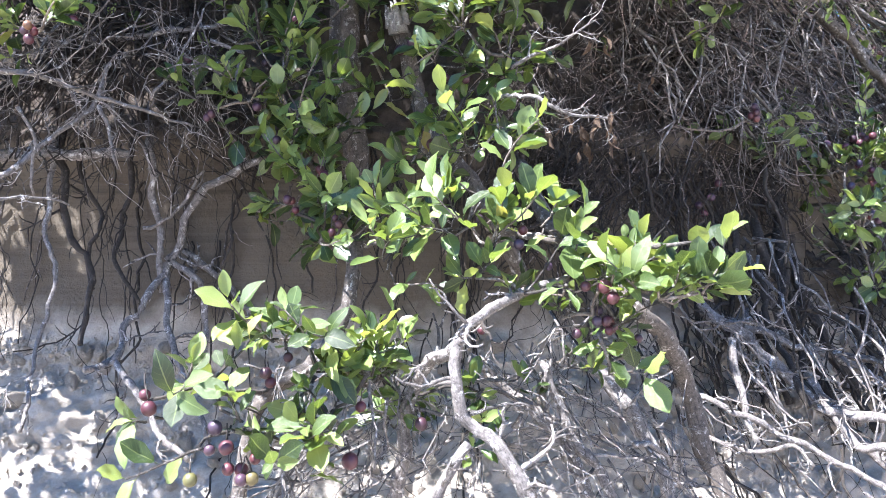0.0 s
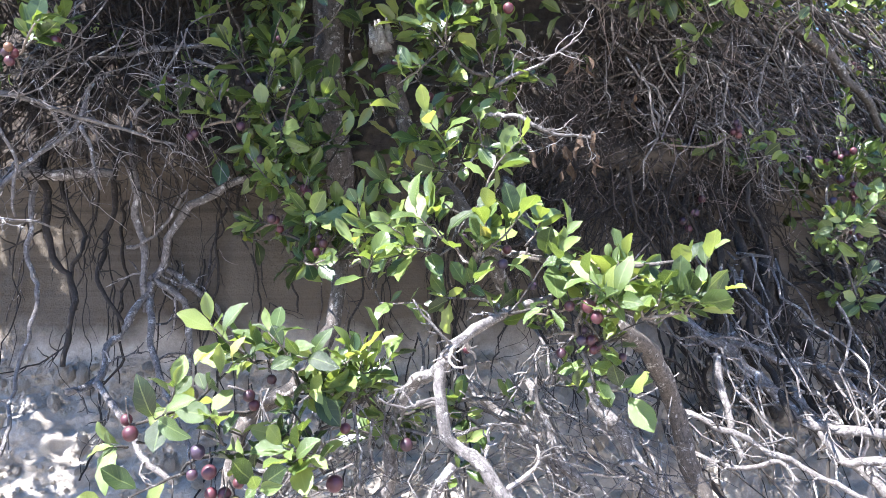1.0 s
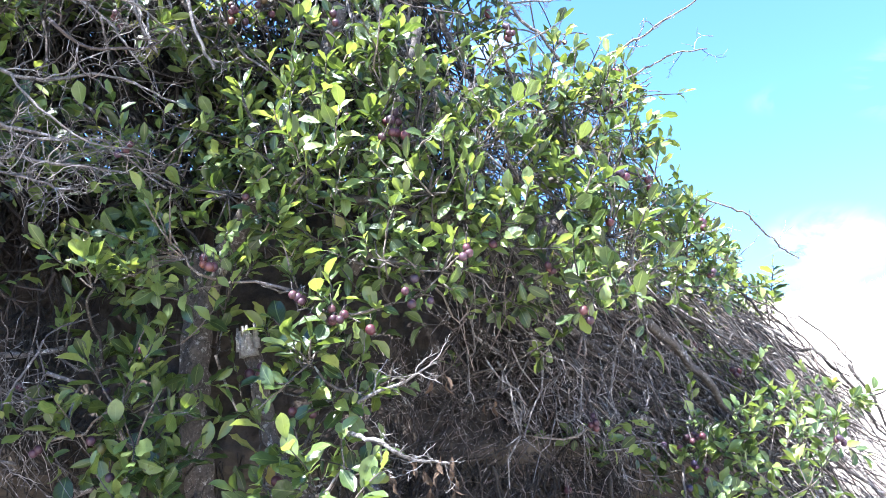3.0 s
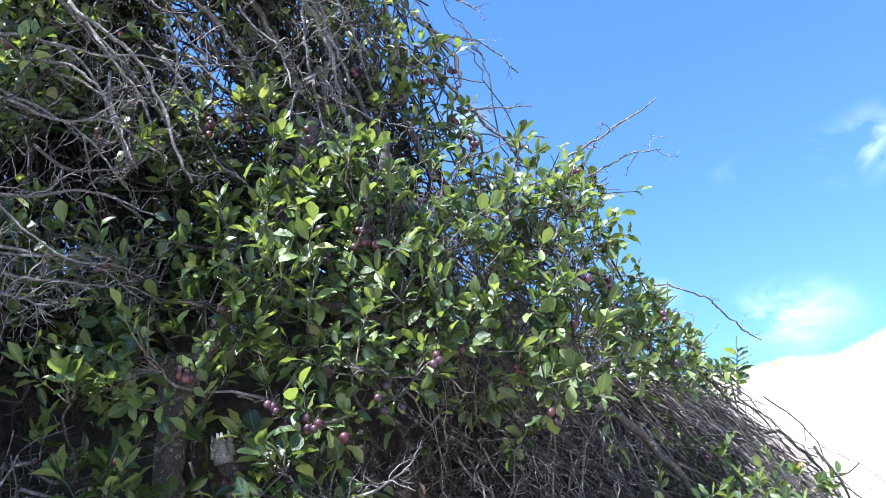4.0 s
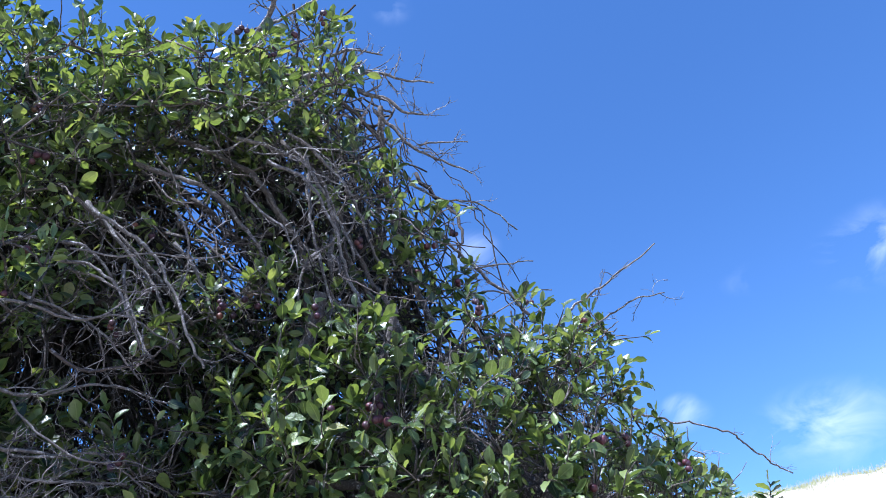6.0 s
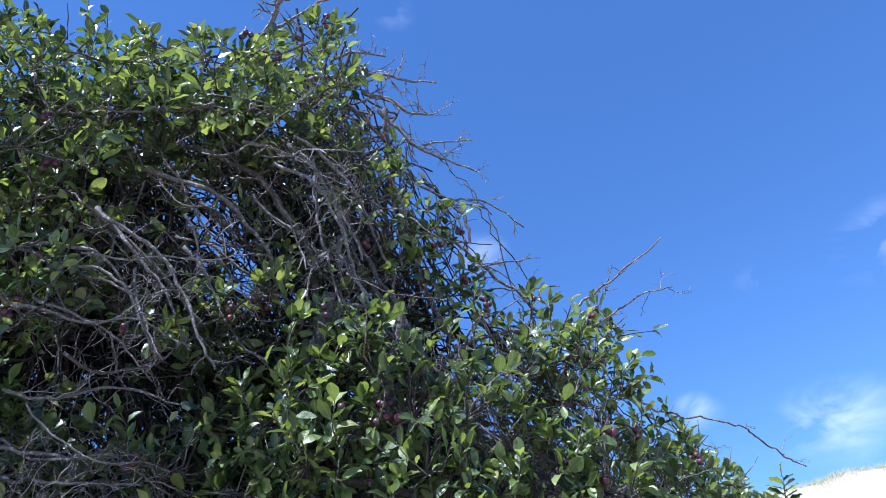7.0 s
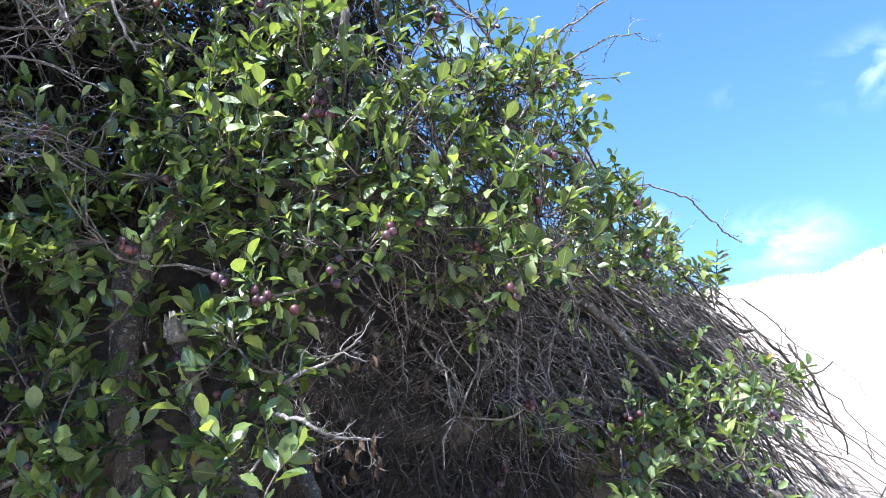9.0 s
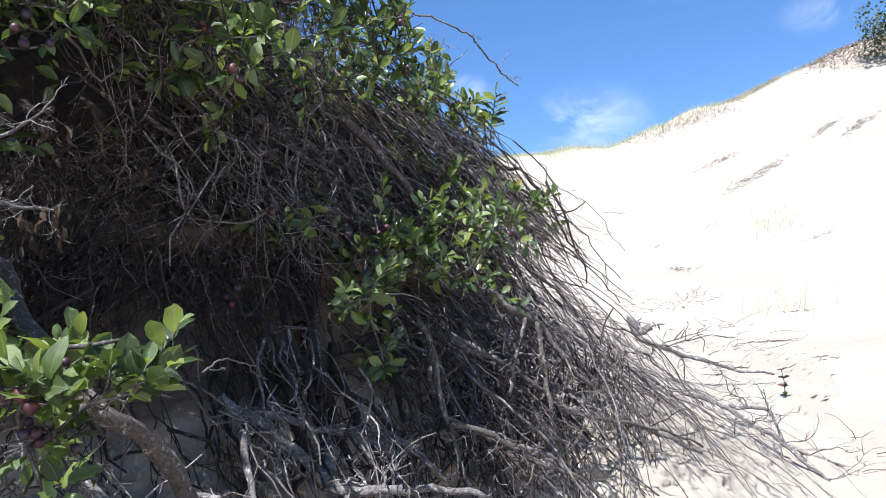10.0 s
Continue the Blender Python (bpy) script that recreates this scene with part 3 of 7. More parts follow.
def fill_bush(bush, crown, plums, leaf_len=0.055, singles=300, gaps=(), per_shoot=(6, 10), clusters=0, hollow=0.0):
    """Leafy shoots, fine twigs and fruit round the stems of a bush."""
    rng = bush["rng"]
    twigs, poses = Geo(), []
    # boughs grow outward: each clump joins the nearest stem or the nearest clump already joined
    joins = {i: min(((q - Vector(e[:3])).length, q) for q in [min(bush["limbs"], key=lambda q: (q - Vector(e[:3])).length)]) for i, e in enumerate(crown)}
    order = []
    while joins:
        i = min(joins, key=lambda k: joins[k][0])
        gap, near = joins.pop(i)
        c = Vector(crown[i][:3])
        order.append((c, near, gap) + tuple(crown[i][3:]))
        for k in joins:
            away = (Vector(crown[k][:3]) - c).length
            if away < joins[k][0]:
                joins[k] = (away, c)
    for c, near, gap, r, n in order:
        if gap > 0.04:
            mid = near.lerp(c, 0.5) + rand_dir(rng) * gap * 0.15
            twigs.tube(wobble(spline([near, mid, c], 0.03), 0.014, rng), 0.0036, 0.002, 5)
        for _ in range(n):
            off = rand_dir(rng) * r * rng.random() ** 0.4
            off.y *= 0.8
            base = c + off * 0.75
            out = (off.normalized() * 0.8 + Vector((0.05, -0.35, 0.55)) + rand_dir(rng) * 0.5).normalized()
            spur = rng.random() < 0.6
            length = rng.uniform(0.018, 0.045) if spur else rng.uniform(0.07, 0.13)
            if off.length > 0.02:
                twigs.tube(wobble([c, c.lerp(base, 0.5), base], 0.006, rng), 0.002, 0.0016, 4)
            poses += sprig(twigs, base, out, length, rng, rng.randint(*per_shoot), leaf_len)
    # more fruit in tight clusters on the outer side of the crown
    fruit_rng = random.Random(len(crown))
    outer = [e for e in crown if e[3] < 0.13 and not any(o[1] < e[1] - 0.06 and math.hypot(o[0] - e[0], o[2] - e[2]) < o[3] for o in crown)]
    plums = list(plums)
    for e in fruit_rng.sample(outer, min(clusters, len(outer))):
        c = Vector(e[:3]) + Vector((fruit_rng.uniform(-0.5, 0.5), -0.75, fruit_rng.uniform(-0.5, 0.4))) * e[3]
        for _ in range(fruit_rng.randint(2, 6)):
            plums.append((*(c + rand_dir(fruit_rng) * fruit_rng.uniform(0.008, 0.022)), fruit_rng.uniform(0.007, 0.0095)))
    hung = [Vector(p[:3]) + Vector((0, -0.022, 0.008)) for p in plums]
    poses = [q for q in poses if not any((q.translation + q.col[1].xyz * 0.5 - h).length_squared < 0.00065 for h in hung)]
    # uneven growth: bare pockets between the leafy sprays
    if hollow:
        poses = [q for q in poses if q.translation.x < -0.65 or q.translation.y > 1.66 or noise.noise(q.translation * 8.5) + 0.4 * noise.noise(q.translation * 21.0) > -hollow]
    for a, c, wide in gaps:
        a, along = Vector(a), Vector(c) - Vector(a)
        poses = [q for q in poses if (q.translation - a - along * min(1.0, max(0.0, (q.translation - a).dot(along) / along.length_squared))).length > wide]
    poses.sort(key=lambda q: q.translation.y)
    for q in poses[:singles]:
        ob = new("leaf", rng.choice(LEAF_MESH))
        ob.parent = bush["ob"]
        ob.matrix_basis = q
    rest = Geo()
    for q in poses[singles:]:
        lv, lf, luv = LEAVES[rng.randrange(len(LEAVES))]
        rest.add([tuple(q @ Vector(p)) for p in lv], lf, luv)
    if rest.v:
        part("foliage", rest, leaf_joined, bush["ob"], "dense glossy green leaves", "stuff")
    part("twig_growth", twigs, bark, bush["ob"], "thin grey-brown leafy twigs", "stuff")
    for x, y, z, r in plums:
        ob = new("plum", PLUM_MESH)
        ob.parent = bush["ob"]
        ob.matrix_basis = pose(x, y, z, rng.uniform(-30, 30), rng.uniform(-30, 30), rng.uniform(0, 360)) @ Matrix.Diagonal((r * 0.97, r * 0.97, r, 1))
        g = Geo()
        g.tube(crooked((x, y, z + r), (rng.uniform(-0.4, 0.4), 0.3, 1), 0.022, rng, 0.2, 3), 0.0011, 0.001, 4)
        part("fruit_stalk", g, twig_bark, ob).matrix_parent_inverse = ob.matrix_basis.inverted()


def plum_mesh():
    g = Geo()
    rings, seg = 8, 12
    for i in range(rings + 1):
        a = math.pi * i / rings
        dip = 0.06 * math.exp(-(a / 0.35) ** 2)
        for k in range(seg):
            w = 2 * math.pi * k / seg
            groove = 1 - 0.05 * math.exp(-((w - math.pi) / 0.35) ** 2)
            g.v.append((math.sin(a) * math.cos(w) * groove, math.sin(a) * math.sin(w) * groove, math.cos(a) - dip))
    for i in range(rings):
        for k in range(seg):
            k2 = (k + 1) % seg
            g.f.append((i * seg + k, (i + 1) * seg + k, (i + 1) * seg + k2, i * seg + k2))
    return g.mesh("plum", plum_skin)


PLUM_MESH = plum_mesh()

# openings in the foliage where the light reaches the stems
STUB_GAP = ((-0.103, 1.559, 1.989), (-0.061, 0.932, 1.787), 0.03)
STEM_GAP = ((-0.168, 1.422, 1.491), (-0.143, 1.121, 1.421), 0.04)
LIMB_GAP = ((0.023, 1.076, 1.367), (0.023, 0.953, 1.242), 0.05)
TRUNK_GAP = ((0.374, 1.216, 1.316), (0.289, 1.04, 1.387), 0.05)
BOUGH_GAPS = [((-0.034, 0.805, 1.691), (-0.065, 1.512, 1.87), 0.024),
              ((-0.024, 0.815, 1.649), (-0.046, 1.53, 1.793), 0.024),
              ((-0.005, 0.822, 1.613), (-0.011, 1.543, 1.725), 0.024),
              ((0.02, 0.826, 1.582), (0.036, 1.551, 1.668), 0.024),
              ((0.046, 0.828, 1.551), (0.083, 1.555, 1.61), 0.024),
              ((0.213, 0.804, 1.426), (0.362, 1.383, 1.387), 0.024),
              ((0.232, 0.796, 1.4), (0.395, 1.371, 1.341), 0.024),
              ((0.25, 0.787, 1.368), (0.426, 1.355, 1.287), 0.024),
              ((0.262, 0.776, 1.328), (0.445, 1.337, 1.219), 0.024),
              ((0.267, 0.766, 1.289), (0.454, 1.32, 1.153), 0.024)]
SKY_GAPS = [((-0.229, 1.3, 2.966), (-0.604, 3.4, 4.65), 0.045), ((-0.21, 1.3, 2.881), (-0.559, 3.4, 4.448), 0.05),
            ((-0.162, 1.3, 2.825), (-0.443, 3.4, 4.314), 0.05), ((-0.118, 1.3, 2.708), (-0.338, 3.4, 4.034), 0.04)]
SPRAY_GAPS = [((-0.267, 0.75, 2.009), (-0.502, 1.33, 2.298), 0.07), ((-0.225, 0.75, 1.985), (-0.429, 1.33, 2.256), 0.06), ((-0.173, 0.75, 1.974), (-0.338, 1.33, 2.237), 0.05)]
SUN_GAPS = [(p + to_sun * 0.12, p + to_sun * 1.7, 0.045) for p in (Vector((0.03, 1.36, 1.86)), Vector((0.0, 1.38, 1.72)), Vector((0.07, 1.3, 1.68)), Vector((-0.09, 1.5, 2.0)))]
EDGE_GAPS = [((1.222, 1.559, 2.198), (2.515, 3.829, 3.204), 0.13), ((1.146, 1.552, 2.298), (2.334, 3.814, 3.446), 0.13), ((1.331, 1.555, 2.04), (2.777, 3.82, 2.826), 0.13), ((0.609, 0.896, 2.368), (1.404, 2.5, 3.26), 0.09)]

bush = new_bush("front_plum_bush", "plum bush with bright green leaves and ripening plums on the bank", "bush", 11)
limb(bush, [(-0.1, 1.558, 1.994), (-0.059, 1.562, 1.835), (-0.028, 1.523, 1.745), (0.051, 1.48, 1.637), (0.114, 1.427, 1.534), (0.168, 1.522, 1.412)], 0.0174, 0.0150)
limb(bush, [(0.16, 1.562, 1.681), (0.195, 1.466, 1.58), (0.253, 1.359, 1.491), (0.312, 1.263, 1.414), (0.397, 1.327, 1.331), (0.458, 1.39, 1.24), (0.486, 1.384, 1.127), (0.523, 1.369, 1.028)], 0.0155, 0.0174)
limb(bush, [(-0.163, 1.491, 1.559), (-0.17, 1.457, 1.48), (-0.191, 1.415, 1.373), (-0.234, 1.387, 1.291), (-0.31, 1.352, 1.245), (-0.342, 1.319, 1.181), (-0.352, 1.269, 1.059)], 0.0159, 0.0136)
limb(bush, [(-0.316, 1.376, 1.241), (-0.23, 1.247, 1.292), (-0.161, 1.16, 1.322), (-0.112, 1.114, 1.312)], 0.0087, 0.0034)
limb(bush, [(0.114, 1.427, 1.534), (0.169, 1.271, 1.519), (0.232, 1.109, 1.498), (0.298, 1.041, 1.497), (0.348, 1.026, 1.505)], 0.0087, 0.0025)
limb(bush, [(0.312, 1.263, 1.414), (0.267, 1.149, 1.394), (0.231, 1.104, 1.372)], 0.0059, 0.0026)
limb(bush, [(-0.024, 1.33, 1.541), (-0.086, 1.354, 1.521), (-0.14, 1.375, 1.501)], 0.0050, 0.0031)
limb(bush, [(-0.311, 1.357, 1.244), (-0.322, 1.17, 1.268), (-0.356, 1.059, 1.295), (-0.387, 0.993, 1.292)], 0.0053, 0.0021)
FRONT_CROWN_A = [(-0.22, 1.104, 1.363, 0.052, 5), (-0.144, 1.164, 1.339, 0.054, 5), (-0.187, 1.105, 1.321, 0.043, 2),
    (-0.385, 0.99, 1.27, 0.033, 2), (-0.362, 1.029, 1.324, 0.025, 2), (-0.328, 1.048, 1.305, 0.021, 2),
    (-0.282, 1.041, 1.252, 0.017, 1), (-0.22, 1.026, 1.216, 0.041, 2), (-0.16, 1.096, 1.248, 0.043, 5),
    (-0.126, 1.159, 1.287, 0.045, 5), (-0.079, 1.259, 1.252, 0.044, 5), (-0.083, 1.32, 1.321, 0.040, 2),
    (-0.135, 1.091, 1.208, 0.026, 2), (0.033, 1.193, 1.174, 0.019, 1), (0.063, 1.262, 1.261, 0.039, 2)]
FRONT_CROWN_B = [(0.061, 1.201, 1.213, 0.014, 1), (0.157, 1.249, 1.235, 0.019, 1), (-0.082, 1.297, 1.187, 0.040, 2),
    (-0.321, 1.003, 1.229, 0.016, 1), (-0.195, 1.021, 1.179, 0.021, 1), (-0.085, 1.329, 1.5, 0.050, 5),
    (-0.023, 1.28, 1.558, 0.044, 2), (0.041, 1.18, 1.534, 0.049, 5), (0.074, 1.13, 1.498, 0.043, 5),
    (0.059, 1.177, 1.579, 0.036, 2), (0.156, 1.169, 1.53, 0.036, 2), (0.12, 1.075, 1.432, 0.041, 2),
    (0.048, 1.131, 1.455, 0.034, 2), (0.179, 1.088, 1.44, 0.033, 5), (0.23, 1.058, 1.435, 0.033, 5)]
FRONT_CROWN_C = [(0.307, 1.09, 1.465, 0.014, 1), (0.305, 1.039, 1.425, 0.036, 6), (0.348, 1.026, 1.43, 0.029, 2),
    (0.29, 1.043, 1.435, 0.037, 2), (0.207, 1.062, 1.449, 0.033, 2), (0.232, 1.105, 1.389, 0.043, 6),
    (0.246, 1.096, 1.332, 0.026, 2), (0.191, 1.164, 1.393, 0.031, 2), (0.194, 1.306, 1.303, 0.030, 2),
    (-0.015, 1.372, 1.647, 0.052, 7), (0.046, 1.318, 1.67, 0.050, 7), (0.095, 1.311, 1.699, 0.040, 5),
    (0.016, 1.356, 1.748, 0.047, 5), (0.079, 1.386, 1.838, 0.054, 9), (0.117, 1.33, 1.844, 0.037, 5)]
FRONT_CROWN_D = [(0.035, 1.32, 1.892, 0.052, 9), (-0.016, 1.433, 1.861, 0.045, 5), (0.091, 1.408, 1.94, 0.045, 5),
    (-0.049, 1.501, 1.981, 0.024, 2), (-0.048, 1.417, 1.684, 0.043, 5), (-0.094, 1.328, 1.46, 0.040, 2),
    (0.405, 1.152, 1.43, 0.027, 2), (0.411, 1.131, 1.43, 0.022, 1), (0.231, 1.085, 1.44, 0.034, 1),
    (0.235, 1.132, 1.393, 0.045, 2), (0.276, 1.128, 1.335, 0.036, 2)]
FRONT_CROWN = FRONT_CROWN_A + FRONT_CROWN_B + FRONT_CROWN_C + FRONT_CROWN_D
fill_bush(bush, FRONT_CROWN, [(-0.387, 0.981, 1.284, 0.0106), (-0.396, 0.991, 1.3, 0.0082), (-0.328, 0.969, 1.194, 0.0097), (-0.252, 1.061, 1.319, 0.0092), (-0.247, 1.07, 1.304, 0.0084), (-0.29, 1.001, 1.228, 0.0106), (-0.309, 1.012, 1.252, 0.0107), (-0.314, 1.004, 1.224, 0.0082), (-0.286, 0.995, 1.201, 0.0090), (-0.269, 0.999, 1.199, 0.0098), (-0.266, 0.986, 1.189, 0.0089), (-0.253, 0.99, 1.19, 0.0097), (-0.255, 1.016, 1.209, 0.0082), (-0.224, 1.08, 1.339, 0.0076), (-0.18, 1.066, 1.22, 0.0084), (-0.132, 1.066, 1.193, 0.0127), (-0.121, 1.104, 1.263, 0.0086), (-0.033, 1.154, 1.227, 0.0108)]
          + [(0.066, 1.275, 1.36, 0.0078), (0.114, 1.116, 1.504, 0.0085), (0.122, 1.135, 1.526, 0.0078), (0.226, 1.038, 1.444, 0.0105), (0.237, 1.035, 1.428, 0.0097), (0.196, 1.09, 1.373, 0.0076), (0.286, 1.09, 1.366, 0.0069), (0.276, 1.047, 1.481, 0.0066), (0.204, 1.063, 1.443, 0.0082), (-0.021, 1.366, 1.692, 0.0105), (-0.016, 1.368, 1.679, 0.0094), (-0.089, 1.522, 1.908, 0.0119), (-0.067, 1.523, 1.907, 0.0108), (-0.066, 1.519, 1.922, 0.0096), (0.04, 1.343, 1.807, 0.0094), (0.004, 1.363, 1.814, 0.0085), (0.057, 1.179, 1.546, 0.0072), (0.159, 1.121, 1.471, 0.0069)], 0.053, 340, [STUB_GAP, STEM_GAP, LIMB_GAP, TRUNK_GAP] + BOUGH_GAPS, (5, 9), 1)

bush = new_bush("shaded_plum_bush", "dark green plum bush with a thick rough trunk against the bank", "bush", 12)
limb(bush, [(-0.234, 1.711, 2.233), (-0.228, 1.718, 2.079), (-0.226, 1.73, 1.846), (-0.197, 1.709, 1.686), (-0.18, 1.771, 1.56), (-0.171, 1.822, 1.397)], 0.0341, 0.0304)
limb(bush, [(-0.408, 1.661, 1.756), (-0.37, 1.549, 1.843), (-0.301, 1.497, 1.9), (-0.254, 1.489, 1.954)], 0.0091, 0.0048)
limb(bush, [(-0.194, 1.679, 1.683), (-0.233, 1.509, 1.605), (-0.28, 1.453, 1.568)], 0.0064, 0.0034)
# clumps left of x -0.8 lie out of view, added to shade the bank
SIDE_CROWN_A = [(-0.261, 1.465, 1.847, 0.069, 6), (-0.354, 1.48, 1.918, 0.072, 6), (-0.38, 1.453, 1.788, 0.069, 6),
    (-0.466, 1.482, 1.783, 0.048, 3), (-0.276, 1.429, 1.762, 0.062, 5), (-0.288, 1.436, 1.708, 0.050, 5),
    (-0.464, 1.549, 1.949, 0.057, 3), (-0.265, 1.487, 1.954, 0.060, 3), (-0.215, 1.459, 1.623, 0.056, 5),
    (-0.29, 1.449, 1.589, 0.045, 3), (-0.16, 1.469, 1.591, 0.045, 3), (-0.229, 1.413, 1.533, 0.038, 3),
    (-0.398, 1.528, 1.583, 0.036, 2), (-0.114, 1.593, 1.818, 0.037, 3), (-0.164, 1.603, 1.966, 0.051, 3)]
SIDE_CROWN_B = [(-0.247, 1.451, 1.656, 0.045, 3), (-0.646, 1.171, 1.836, 0.047, 5), (-0.675, 1.356, 1.943, 0.048, 2),
    (-0.343, 1.288, 2.028, 0.054, 5), (-0.559, 1.508, 2.297, 0.081, 5), (-0.304, 1.393, 1.824, 0.067, 5),
    (-0.973, 1.172, 2.205, 0.178, 23), (-0.868, 1.282, 2.371, 0.188, 23), (-0.69, 1.423, 2.413, 0.193, 23),
    (-1.158, 1.178, 2.163, 0.188, 23), (-1.177, 1.112, 1.954, 0.152, 16), (-0.567, 1.531, 2.424, 0.199, 21),
    (-0.823, 1.293, 2.051, 0.111, 12), (-0.663, 1.491, 2.068, 0.105, 9), (-0.259, 1.643, 2.651, 0.179, 18)]
SIDE_CROWN_C = [(-0.294, 1.71, 2.396, 0.160, 16), 
    (-0.824, 1.192, 2.126, 0.143, 18), (-0.704, 1.347, 2.208, 0.140, 14), (-0.972, 1.12, 2.044, 0.143, 18),
    (-0.247, 1.454, 1.623, 0.067, 5), (-0.198, 1.418, 1.523, 0.054, 4),
    (-0.298, 1.486, 1.705, 0.069, 5), (-0.203, 1.45, 1.711, 0.056, 4), (-1.238, 1.445, 2.245, 0.140, 17),
    (-1.237, 1.445, 2.117, 0.140, 17), (-1.236, 1.445, 1.988, 0.140, 17), (-1.122, 1.445, 2.245, 0.140, 17)]
# mostly unseen clumps, set sunward of the wall and thicket to shade them
SIDE_CROWN_D = [(-1.121, 1.445, 2.117, 0.140, 17), (-1.12, 1.445, 1.989, 0.140, 17), (-1.006, 1.445, 2.246, 0.140, 17),
    (-1.024, 1.427, 2.16, 0.140, 17), (-1.023, 1.427, 2.032, 0.140, 17), (-0.927, 1.409, 2.332, 0.140, 17),
    (-0.944, 1.39, 2.246, 0.140, 17), (-0.962, 1.372, 2.16, 0.140, 17), (-0.842, 1.39, 2.375, 0.140, 17),
    (-0.86, 1.372, 2.289, 0.140, 17), (-0.896, 1.336, 2.246, 0.140, 17), (-0.87, 0.951, 3.562, 0.110, 11),
    (-0.818, 1.054, 3.088, 0.110, 11), (-0.727, 0.878, 3.057, 0.110, 6)]
SIDE_CROWN_E = [(-0.5, 1.76, 2.35, 0.15, 20), (-0.4, 1.76, 2.22, 0.14, 18), (-0.62, 1.72, 2.52, 0.15, 18),
    (-0.775, 0.855, 3.307, 0.110, 11), (-0.757, 0.867, 3.46, 0.110, 11),
    (-0.751, 0.791, 3.37, 0.110, 11), (-0.694, 0.877, 3.461, 0.110, 11)]
SIDE_CROWN = SIDE_CROWN_A + SIDE_CROWN_B + SIDE_CROWN_C + SIDE_CROWN_D + SIDE_CROWN_E
fill_bush(bush, SIDE_CROWN, [(-0.342, 1.436, 1.76, 0.0114), (-0.36, 1.439, 1.775, 0.0091), (-0.451, 1.448, 1.763, 0.0093), (-0.459, 1.447, 1.756, 0.0082), (-0.319, 1.429, 1.709, 0.0090), (-0.207, 1.386, 1.531, 0.0085), (-0.195, 1.397, 1.546, 0.0085), (-0.215, 1.411, 1.593, 0.0076), (-0.203, 1.405, 1.559, 0.0065), (-0.514, 1.497, 1.883, 0.0086), (-0.657, 1.32, 1.905, 0.0093), (-0.284, 1.434, 1.942, 0.0081), (-0.356, 1.491, 1.873, 0.0084)], 0.053, 300, [STUB_GAP] + SPRAY_GAPS + SUN_GAPS, clusters=4)

bush = new_bush("dense_plum_bush", "dense leafy plum bush overhanging the bank with red plums", "bush", 13)
limb(bush, [(-0.182, 1.682, 1.597), (-0.219, 1.655, 1.907), (-0.176, 1.605, 2.151), (-0.077, 1.501, 2.313), (0.017, 1.466, 2.504), (0.089, 1.428, 2.744)], 0.0288, 0.0166)
limb(bush, [(-0.077, 1.501, 2.313), (0.115, 1.419, 2.259), (0.296, 1.367, 2.206), (0.499, 1.394, 2.289), (0.688, 1.407, 2.356)], 0.0114, 0.0052)
limb(bush, [(0.122, 1.567, 2.145), (0.214, 1.462, 2.268), (0.207, 1.435, 2.443), (0.264, 1.398, 2.678)], 0.0140, 0.0094)
MIDDLE_CROWN_A = [(-0.284, 1.372, 2.284, 0.108, 18), (-0.274, 1.389, 2.104, 0.093, 14), (-0.197, 1.303, 2.088, 0.065, 8),
    (-0.13, 1.364, 2.239, 0.104, 18), (-0.07, 1.361, 2.375, 0.108, 18), (0.019, 1.379, 2.455, 0.111, 18),
    (-0.041, 1.336, 2.195, 0.090, 16), (0.023, 1.307, 2.267, 0.090, 16), (0.101, 1.352, 2.159, 0.078, 14),
    (0.178, 1.316, 2.454, 0.096, 16), (0.122, 1.33, 2.332, 0.093, 16), (0.245, 1.308, 2.351, 0.093, 16),
    (0.17, 1.271, 2.075, 0.063, 10), (0.274, 1.264, 2.053, 0.073, 10), (0.331, 1.313, 2.186, 0.090, 14)]
MIDDLE_CROWN_B = [(0.264, 1.307, 2.23, 0.090, 14), (0.367, 1.343, 2.35, 0.096, 14), (0.398, 1.311, 2.152, 0.090, 14),
    (0.462, 1.351, 2.281, 0.096, 14), (0.555, 1.457, 2.473, 0.108, 14), (0.653, 1.48, 2.58, 0.099, 14),
    (0.639, 1.408, 2.396, 0.105, 14), (0.553, 1.343, 2.231, 0.096, 14), (0.673, 1.385, 2.292, 0.089, 14),
    (0.578, 1.298, 2.013, 0.050, 8), (0.656, 1.304, 2.073, 0.081, 12), (0.661, 1.381, 2.173, 0.086, 12),
    (0.803, 1.442, 2.294, 0.054, 8), (0.875, 1.552, 2.227, 0.071, 10), (1.061, 1.804, 2.238, 0.082, 12)]
MIDDLE_CROWN_C = [(1.045, 1.781, 2.329, 0.066, 9), (0.921, 1.742, 2.559, 0.049, 8), (0.089, 1.302, 1.985, 0.047, 5),
    (0.005, 1.34, 2.038, 0.054, 8), (0.971, 1.845, 2.778, 0.054, 8), (-0.124, 1.376, 2.058, 0.078, 9),
    (0.537, 1.398, 2.101, 0.072, 8), (-0.087, 1.687, 2.249, 0.152, 18), (-0.041, 1.691, 2.504, 0.175, 20),
    (0.142, 1.707, 2.683, 0.184, 20), (0.179, 1.646, 2.357, 0.166, 20), (0.38, 1.646, 2.533, 0.175, 20),
    (0.416, 1.6, 2.246, 0.134, 15), (0.608, 1.649, 2.405, 0.146, 18), (0.737, 1.7, 2.306, 0.134, 12)]
